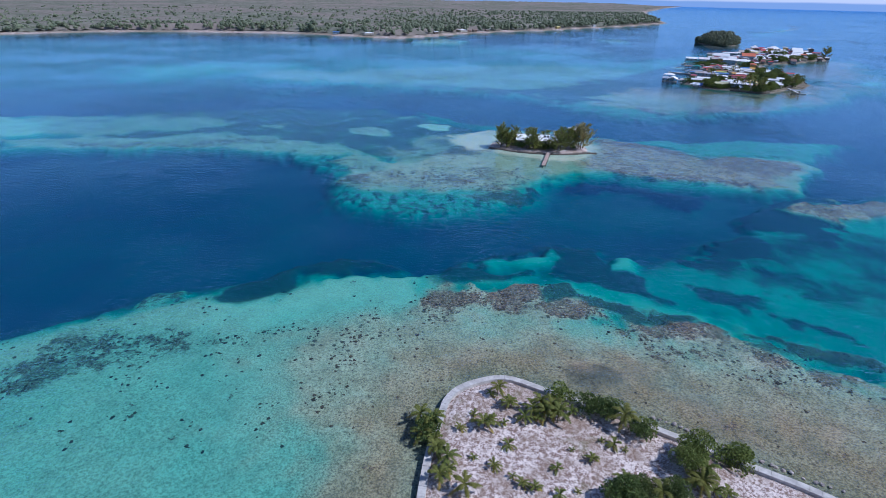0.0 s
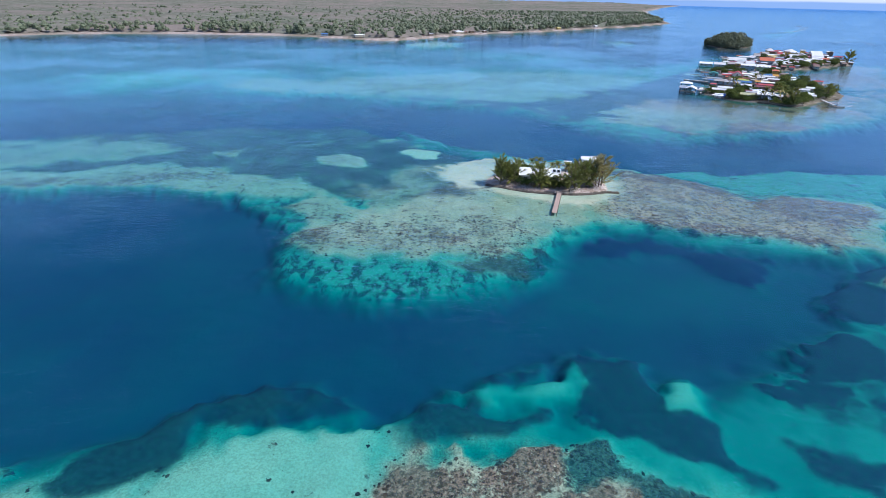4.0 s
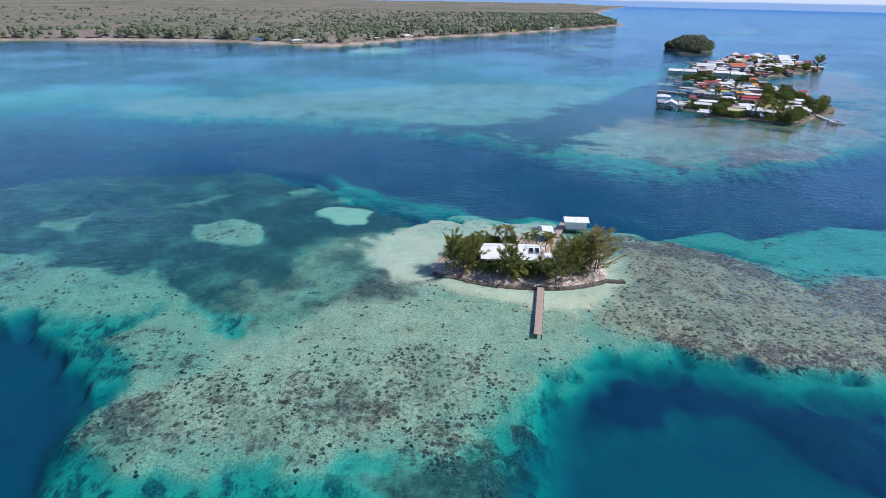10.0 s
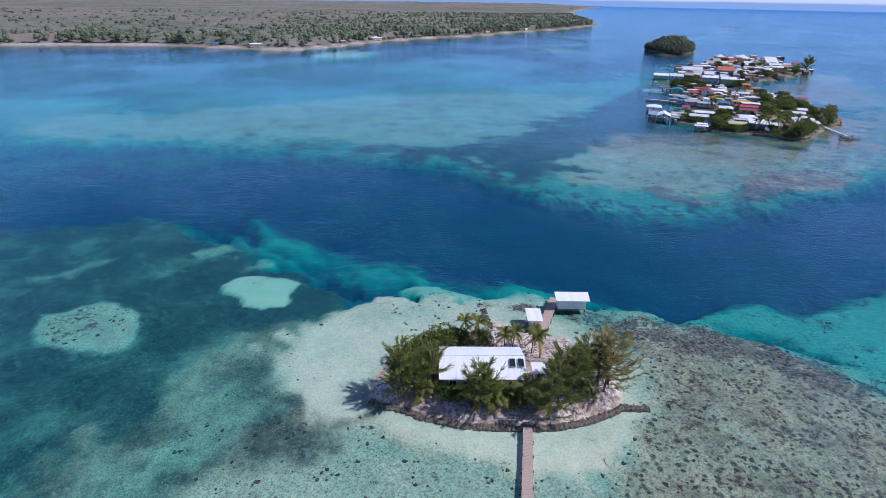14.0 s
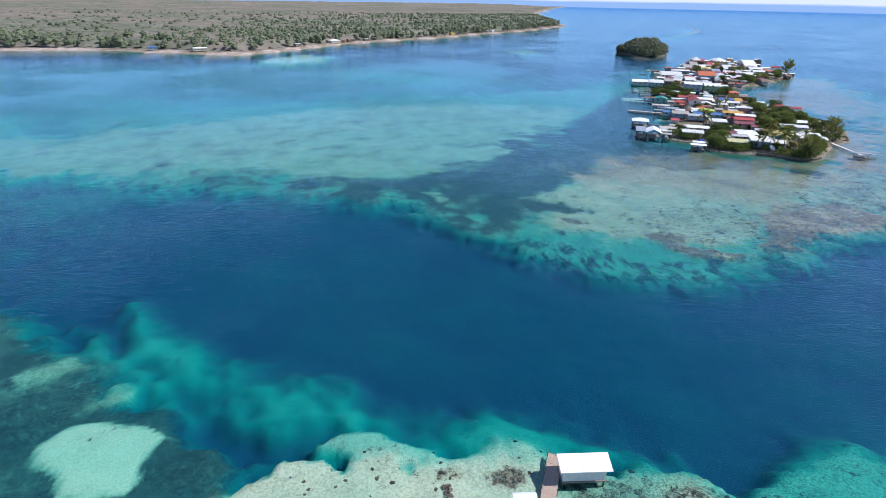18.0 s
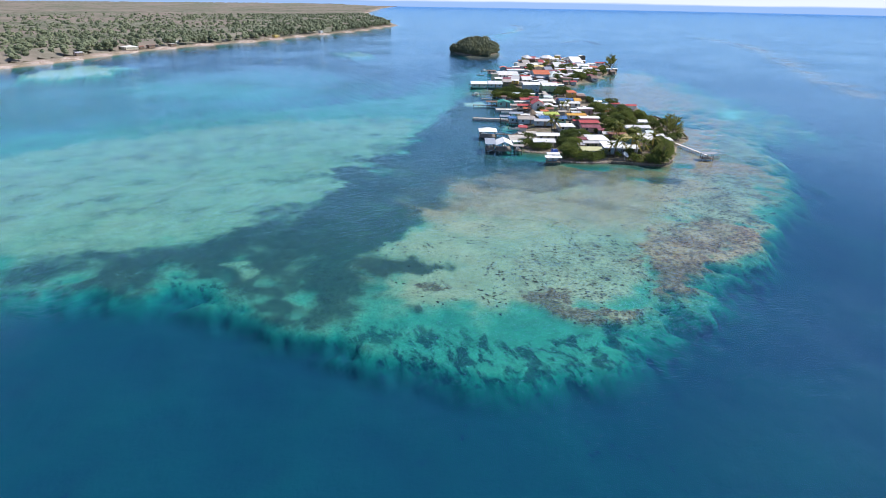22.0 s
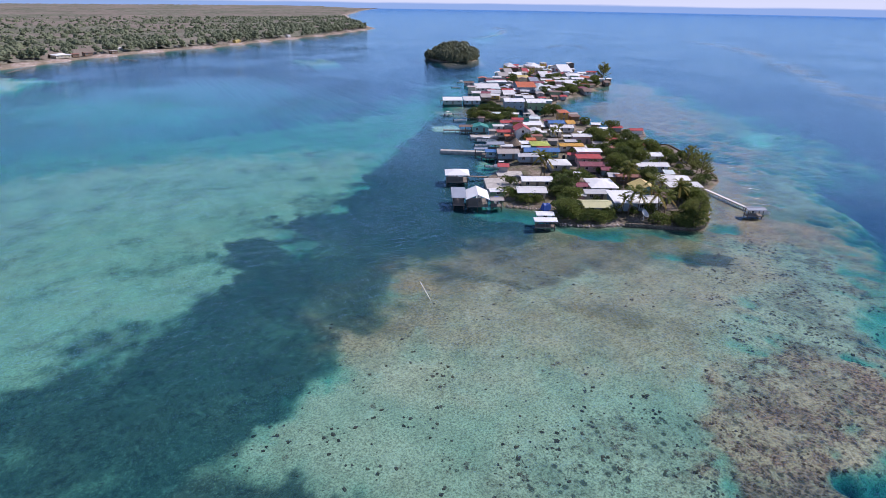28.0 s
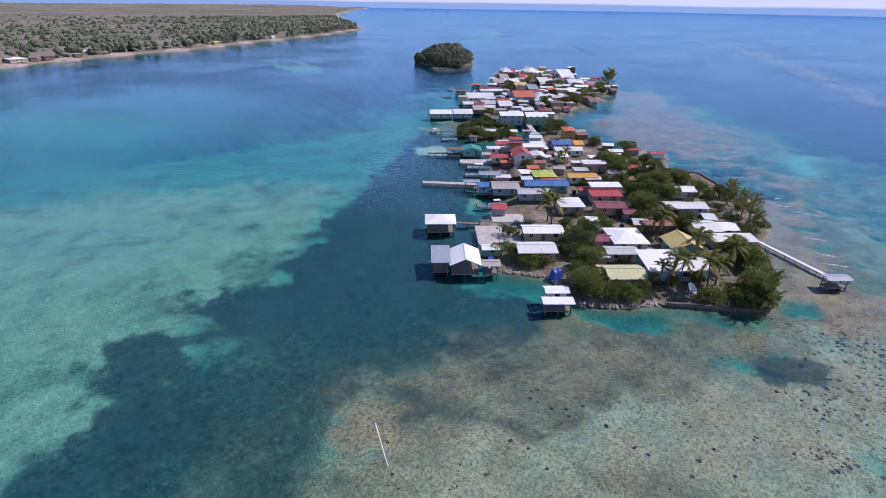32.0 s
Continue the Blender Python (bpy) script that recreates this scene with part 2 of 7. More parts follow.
def bark_material():
    n = Nodes("bark")
    p = n.local()
    c = n.mix(n.noise(n.vec("MULTIPLY", p, (3, 3, 0.6)), 2.0, 5, 0.7), (0.07, 0.05, 0.035), (0.24, 0.19, 0.14))
    return n.surface(c, 0.9, normal=n.bump(n.noise(p, 6, 4), 0.5, 0.05), spec=0.1)


def metal_roof_material(name, color, rust=0.25, fade=0.25):
    n = Nodes(name)
    p, r = n.local(), n.rand()
    a, b = n.noise(n.vec("MULTIPLY", p, (1.0, 0.25, 1.0)), 1.3, 5, 0.7), n.noise(p, 0.35, 3)
    c = n.mix(n.math("MULTIPLY", n.step(a, 0.4, 0.75), fade), color, tuple(0.55 * x + 0.3 for x in color))
    c = n.mix(n.math("MULTIPLY", n.step(b, 0.4, 0.72), fade), c, tuple(0.72 * x for x in color))
    sheet = n.t.nodes.new("ShaderNodeTexWhiteNoise")
    sheet.noise_dimensions = "1D"
    sx = n.t.nodes.new("ShaderNodeSeparateXYZ")
    n.put(sx.inputs[0], p)
    n.put(sheet.inputs["W"], n.math("FLOOR", n.math("ADD", n.math("MULTIPLY", sx.outputs[0], 1.1), n.math("MULTIPLY", r, 40.0))))
    c = n.mix(n.math("MULTIPLY", sheet.outputs[0], 0.16), c, tuple(0.6 * x for x in color))
    c = n.mix(n.math("MULTIPLY", n.step(n.noise(n.vec("MULTIPLY", p, (1, 0.5, 1)), 0.9, 6, 0.75), 0.58, 0.72), rust), c, (0.20, 0.085, 0.04))
    wave = n.math("SINE", n.math("MULTIPLY", sx.outputs[0], 26.0))
    return n.surface(c, 0.5, normal=n.bump(wave, 0.2, 0.012), spec=0.35)


def paint_material(name, color, wear=0.2):
    n = Nodes(name)
    p, r = n.local(), n.rand()
    sz = n.t.nodes.new("ShaderNodeSeparateXYZ")
    n.put(sz.inputs[0], p)
    streak = n.noise(n.vec("MULTIPLY", p, (2.0, 2.0, 0.35)), 1.5, 5, 0.7)
    c = n.mix(n.math("MULTIPLY", n.step(streak, 0.45, 0.75), wear), color, tuple(0.5 * x for x in color))
    c = n.mix(n.math("MULTIPLY", n.noise(p, 9, 3), 0.15), c, tuple(0.75 * x for x in color))
    lap = n.math("FRACT", n.math("MULTIPLY", sz.outputs[2], 5.0))
    return n.surface(c, 0.65, normal=n.bump(lap, 0.35, 0.02), spec=0.3)


def wood_material(name, dark, light):
    n = Nodes(name)
    p = n.local()
    g = n.noise(n.vec("MULTIPLY", p, (1.2, 1.2, 1.2)), 2.5, 6, 0.7)
    c = n.mix(g, dark, light)
    c = n.mix(n.math("MULTIPLY", n.rand(), 0.6), c, n.mix(0.5, dark, light))
    c = n.mix(n.math("MULTIPLY", n.rand(), 0.25), c, (0.5, 0.46, 0.42))
    return n.surface(c, 0.8, normal=n.bump(g, 0.4, 0.02), spec=0.15)


def stone_material(name, dark, light, scale=1.2):
    n = Nodes(name)
    p = n.pos()
    a = n.noise(p, scale, 6, 0.72)
    c = n.mix(n.step(a, 0.3, 0.7), dark, light)
    c = n.mix(n.math("MULTIPLY", n.rand(), 0.4), c, dark)
    c = n.mix(n.step(n.noise(p, 0.35, 4), 0.55, 0.75, 0.0, 0.5), c, (0.16, 0.14, 0.11))
    return n.surface(c, 0.9, normal=n.bump(a, 0.6, 0.06), spec=0.15)


def plain(name, color, rough=0.5, metal=0.0):
    n = Nodes(name)
    c = n.mix(n.step(n.noise(n.local(), 3.0, 4, 0.7), 0.35, 0.75), color, tuple(0.72 * x for x in color))
    return n.surface(c, rough, metal)


M = {
    "ground": ground_material(),
    "sea": sea_material(),
    "bark": bark_material(),
    "casuarina": leaf_material("casuarina_needles", (0.09, 0.115, 0.022), (0.38, 0.39, 0.115), dryness=0.2),
    "casuarina_dry": leaf_material("dry_needles", (0.30, 0.26, 0.10), (0.54, 0.46, 0.20), dryness=0.5),
    "palm": leaf_material("palm_leaf", (0.06, 0.09, 0.022), (0.22, 0.25, 0.06), (0.42, 0.27, 0.07), 0.14),
    "palm_dry": leaf_material("dry_palm_leaf", (0.30, 0.22, 0.05), (0.42, 0.36, 0.08), (0.32, 0.2, 0.08), 0.3),
    "leaf": leaf_material("broad_leaf", (0.045, 0.078, 0.022), (0.18, 0.235, 0.07), dryness=0.1),
    "leaf_light": leaf_material("light_leaf", (0.08, 0.115, 0.025), (0.27, 0.32, 0.085), dryness=0.15),
    # leaves of the far woods, lightened to carry distance haze in their colour
    "hazed_islet_leaf": leaf_material("hazed_islet_leaf", (0.13, 0.15, 0.095), (0.30, 0.325, 0.215), dryness=0.15),
    "forest": leaf_material("hazed_forest_leaf", (0.13, 0.165, 0.10), (0.27, 0.305, 0.185), (0.28, 0.24, 0.18), 0.2),
    "stone": stone_material("coral_stone", (0.06, 0.05, 0.04), (0.27, 0.23, 0.19), 2.2),
    "concrete": stone_material("concrete", (0.42, 0.39, 0.36), (0.66, 0.63, 0.58), 0.8),
    "deck": wood_material("deck_board", (0.33, 0.22, 0.17), (0.60, 0.46, 0.38)),
    "old_wood": wood_material("old_wood", (0.10, 0.08, 0.065), (0.30, 0.25, 0.21)),
    "post": wood_material("post_wood", (0.05, 0.042, 0.035), (0.16, 0.13, 0.11)),
    "shell": stone_material("pale_rubble", (0.24, 0.20, 0.18), (0.62, 0.55, 0.50), 2.2),
    "thatch": stone_material("thatch", (0.16, 0.12, 0.085), (0.36, 0.29, 0.22), 3.0),
    "glass": plain("dark_window", (0.025, 0.03, 0.035), 0.12),
    "trim": paint_material("white_trim", (0.75, 0.75, 0.73), 0.15),
    "hull": plain("white_hull", (0.75, 0.75, 0.74), 0.3),
    "tarp": plain("blue_tarp", (0.03, 0.10, 0.42), 0.5),
    "tank": plain("dark_tank", (0.03, 0.03, 0.035), 0.5),
    "foam": plain("foam", (0.82, 0.85, 0.86), 0.7),
}
ROOF = {
    "white": ((0.90, 0.90, 0.89), 0.08, 0.12), "pale": ((0.76, 0.75, 0.73), 0.15, 0.2), "grey": ((0.55, 0.55, 0.56), 0.25, 0.3),
    "beige": ((0.46, 0.41, 0.37), 0.35, 0.3), "red": ((0.50, 0.075, 0.07), 0.1, 0.25), "orange": ((0.62, 0.17, 0.07), 0.1, 0.3),
    "amber": ((0.68, 0.36, 0.06), 0.1, 0.25), "blue": ((0.06, 0.18, 0.42), 0.1, 0.35), "teal": ((0.03, 0.30, 0.25), 0.1, 0.3),
    "lime": ((0.48, 0.55, 0.10), 0.05, 0.2), "cream": ((0.60, 0.58, 0.32), 0.08, 0.2), "yellow": ((0.68, 0.55, 0.22), 0.08, 0.2),
    "rust": ((0.33, 0.14, 0.10), 0.8, 0.3), "slate": ((0.33, 0.37, 0.44), 0.15, 0.3), "brown": ((0.24, 0.15, 0.11), 0.4, 0.3),
    "maroon": ((0.26, 0.07, 0.09), 0.2, 0.3), "ice": ((0.66, 0.74, 0.73), 0.1, 0.2),
}
for key, (col, rust, fade) in ROOF.items():
    M["roof_" + key] = metal_roof_material(key + "_metal_roof", col, rust, fade)
WALL = {
    "white": (0.74, 0.73, 0.70), "cream": (0.62, 0.55, 0.40), "blue": (0.33, 0.42, 0.48), "pink": (0.62, 0.42, 0.40), "teal": (0.22, 0.46, 0.44),
    "yellow": (0.62, 0.45, 0.12), "brown": (0.22, 0.15, 0.10), "grey": (0.40, 0.40, 0.39), "green": (0.30, 0.42, 0.26), "ochre": (0.45, 0.28, 0.08),
}
for key, col in WALL.items():
    M["wall_" + key] = paint_material(key + "_painted_boards", col, 0.3)


# ---- mesh helpers ----
class Mesh:
    """Vertices and faces of one mesh."""

    def __init__(self):
        self.v, self.f = [], []

    def face(self, *pts):
        i = len(self.v)
        self.v += [tuple(p) for p in pts]
        self.f.append(tuple(range(i, i + len(pts))))

    def box(self, x0, x1, y0, y1, z0, z1, m=None, chip=0.0):
        i = len(self.v)
        c = [(x0, y0, z0), (x1, y0, z0), (x1, y1, z0), (x0, y1, z0), (x0, y0, z1), (x1, y0, z1), (x1, y1, z1), (x0, y1, z1)]
        if chip:
            c = [tuple(a + random.uniform(-chip, chip) for a in p) for p in c]
        self.v += [tuple(m @ Vector(p)) for p in c] if m is not None else c
        self.f += [tuple(i + k for k in f) for f in ((3, 2, 1, 0), (4, 5, 6, 7), (0, 1, 5, 4), (1, 2, 6, 5), (2, 3, 7, 6), (3, 0, 4, 7))]

    def tube(self, pts, radii, sides=6):
        """A tapered limb along points."""
        base = len(self.v)
        for k, (p, r) in enumerate(zip(pts, radii)):
            p = Vector(p)
            d = (Vector(pts[min(k + 1, len(pts) - 1)]) - Vector(pts[max(k - 1, 0)])).normalized()
            a = d.cross(Vector((0.3, 0.9, 0.1))).normalized()
            b = d.cross(a)
            for s in range(sides):
                w = 2 * math.pi * s / sides
                self.v.append(tuple(p + r * (math.cos(w) * a + math.sin(w) * b)))
        for k in range(len(pts) - 1):
            for s in range(sides):
                i, j = base + k * sides, base + k * sides + (s + 1) % sides
                self.f.append((i + s, j, j + sides, i + s + sides))
        self.f.append(tuple(base + (len(pts) - 1) * sides + s for s in range(sides)))

    def data(self, name, mat, smooth=False):
        me = bpy.data.meshes.new(name)
        me.from_pydata(self.v, [], self.f)
        me.materials.append(mat)
        if smooth:
            me.shade_smooth()
        me.update()
        return me


def part(name, mesh, mat, parent=None, label="", smooth=False, m=None):
    ob = new(name, mesh if isinstance(mesh, bpy.types.Mesh) else mesh.data(name, mat, smooth))
    ob.parent = parent
    if m is not None:
        ob.matrix_basis = m
    return tagged(ob, label)


def thing(name, m, label, category, group="", kind=""):
    ob = new(name)
    ob.matrix_basis = m
    return tagged(ob, label, category, group, kind)


def unlink_tree(ob):
    for o in (*ob.children_recursive, ob):
        bpy.data.objects.remove(o)


# ---- fields over the plan ----
def lattice(x, y, cell, seed):
    """Smooth value noise, 0 to 1."""
    u, v = x / cell, y / cell
    i, j = np.floor(u).astype(np.int64), np.floor(v).astype(np.int64)
    a, b = u - i, v - j
    a, b = a * a * (3 - 2 * a), b * b * (3 - 2 * b)

    def h(p, q):
        k = (p * 374761393 + q * 668265263 + seed * 2147483647) & 0xFFFFFFFF
        k = ((k ^ (k >> 13)) * 1274126177) & 0xFFFFFFFF
        return ((k ^ (k >> 16)) & 0xFFFF) / 65535.0
    return (h(i, j) * (1 - a) + h(i + 1, j) * a) * (1 - b) + (h(i, j + 1) * (1 - a) + h(i + 1, j + 1) * a) * b


def fbm(x, y, cell, seed, octaves=4):
    s, w, tot = 0.0, 1.0, 0.0
    for k in range(octaves):
        s = s + w * lattice(x, y, cell / 2 ** k, seed + k)
        tot += w
        w *= 0.55
        x, y = 0.8 * x - 0.6 * y, 0.6 * x + 0.8 * y
    return s / tot


def inside(poly, x, y):
    """Distance to the outline, positive within."""
    p = np.array(poly, float)
    best, odd = np.full(x.shape, 1e18), np.zeros(x.shape, bool)
    for (x0, y0), (x1, y1) in zip(p, np.roll(p, -1, 0)):
        dx, dy = x1 - x0, y1 - y0
        t = np.clip(((x - x0) * dx + (y - y0) * dy) / (dx * dx + dy * dy + 1e-9), 0, 1)
        best = np.minimum(best, (x - x0 - t * dx) ** 2 + (y - y0 - t * dy) ** 2)
        if y0 != y1:
            odd ^= ((y0 > y) != (y1 > y)) & (x < x0 + (y - y0) * dx / dy)
    return np.where(odd, 1, -1) * np.sqrt(best)


def smooth(e0, e1, v):
    t = np.clip((v - e0) / (e1 - e0), 0, 1)
    return t * t * (3 - 2 * t)


# shores, drawn in plan
NEAR_WALL = [(-2, 42), (-1.5, 47.4), (-0.7, 54.1), (0.9, 60.9), (2, 65.4), (4.9, 68.3), (9.7, 70.2), (12.8, 70.1), (16.9, 67.8), (21.8, 64.9), (28.7, 61.7), (32.2, 59.4), (38.2, 55.6), (42.4, 52.8), (47.6, 49.7), (52.2, 46.4), (57.9, 41.8)]
NEAR_ISLET = NEAR_WALL + [(58.8, 25.1), (-6.1, 24.8)]
CAY = [(21.7, 220.3), (26, 218.3), (30, 215.7), (34.6, 213.7), (39.2, 212.6), (44.3, 211.8), (49.5, 211.4), (54.8, 212.1), (58.2, 213), (60.7, 214.6), (62.4, 217.4), (62.9, 222.4), (61.4, 228.4), (58.5, 234.3), (54.1, 234), (48.5, 236.7), (45.9, 239.1), (41.4, 238.1), (34, 237.7), (27.6, 233.1), (23.2, 227.2), (21.9, 222.8)]
CAY_BEACH = [(38.2, 231.4), (41, 235), (43.6, 237.5), (46, 241.5), (47.7, 239.8), (49.7, 238), (51.8, 236.1), (54.4, 234.9), (57.3, 233), (59.5, 230), (59.3, 228.7)]
VILLAGE = [(185.6, 414.2), (190.3, 409.8), (194, 405.3), (190.9, 395.5), (196.6, 390.1), (207, 386), (215.6, 379), (223, 373.5), (229.7, 376.6), (240.2, 384.1), (253.1, 394.4), (267.3, 399.7), (274.6, 407.6), (283.5, 417.5), (284.4, 421.9), (289.7, 433.9), (295.1, 444.8), (282.6, 446.5), (295, 458.4), (299.6, 467.2), (294, 474), (289.3, 480.4), (296.3, 499), (298, 515.8), (298.5, 526.6), (286.1, 524.4), (271.9, 508.9), (261.6, 514), (247, 508.1), (231.8, 489.1), (226.9, 475.4), (218.7, 462.1), (213.9, 449.4), (206.7, 446.6), (196.7, 440.5), (188.2, 427.6), (189.9, 421.5)]
VILLAGE_NORTH = [(281.8, 576.5), (292.7, 598.4), (319.7, 627.1), (357.2, 661.1), (396, 705), (440, 734), (446, 713), (441, 681), (433.7, 646.6), (434.3, 626), (429, 609.6), (399.2, 595.1), (368.8, 570.7), (346.9, 560.2), (328.3, 554), (306, 541), (296.9, 542.3), (288.1, 549.8), (285.5, 564.2)]
MANGROVE = [(246.8, 537.6), (258.5, 553.8), (270.3, 560.2), (281.3, 558), (281, 542.6), (269.2, 523.8), (257.9, 517.3), (249.4, 525.1)]
SPIT = [(285.6, 478.3), (300.5, 476.8), (306.6, 469.6), (299.1, 461.7), (286.8, 459), (279.2, 464.7)]
WOODED = [(374, 833), (371, 785), (400, 774), (426, 799), (447, 847), (421, 873)]
MAINLAND = [(-815.5, 553.5), (-697.5, 650.8), (-582, 753), (-531, 812), (-451, 846), (-310, 870), (-185, 852), (-114, 823), (-63, 803), (-31, 832), (47, 937), (120, 999), (199, 1052), (297, 1152), (407, 1246), (578, 1451)] + [(675, 1865), (910, 2548), (1346, 3489), (1915, 4563), (1663, 4661)] + [(900, 4700), (-4500, 4700), (-4500, 900)]

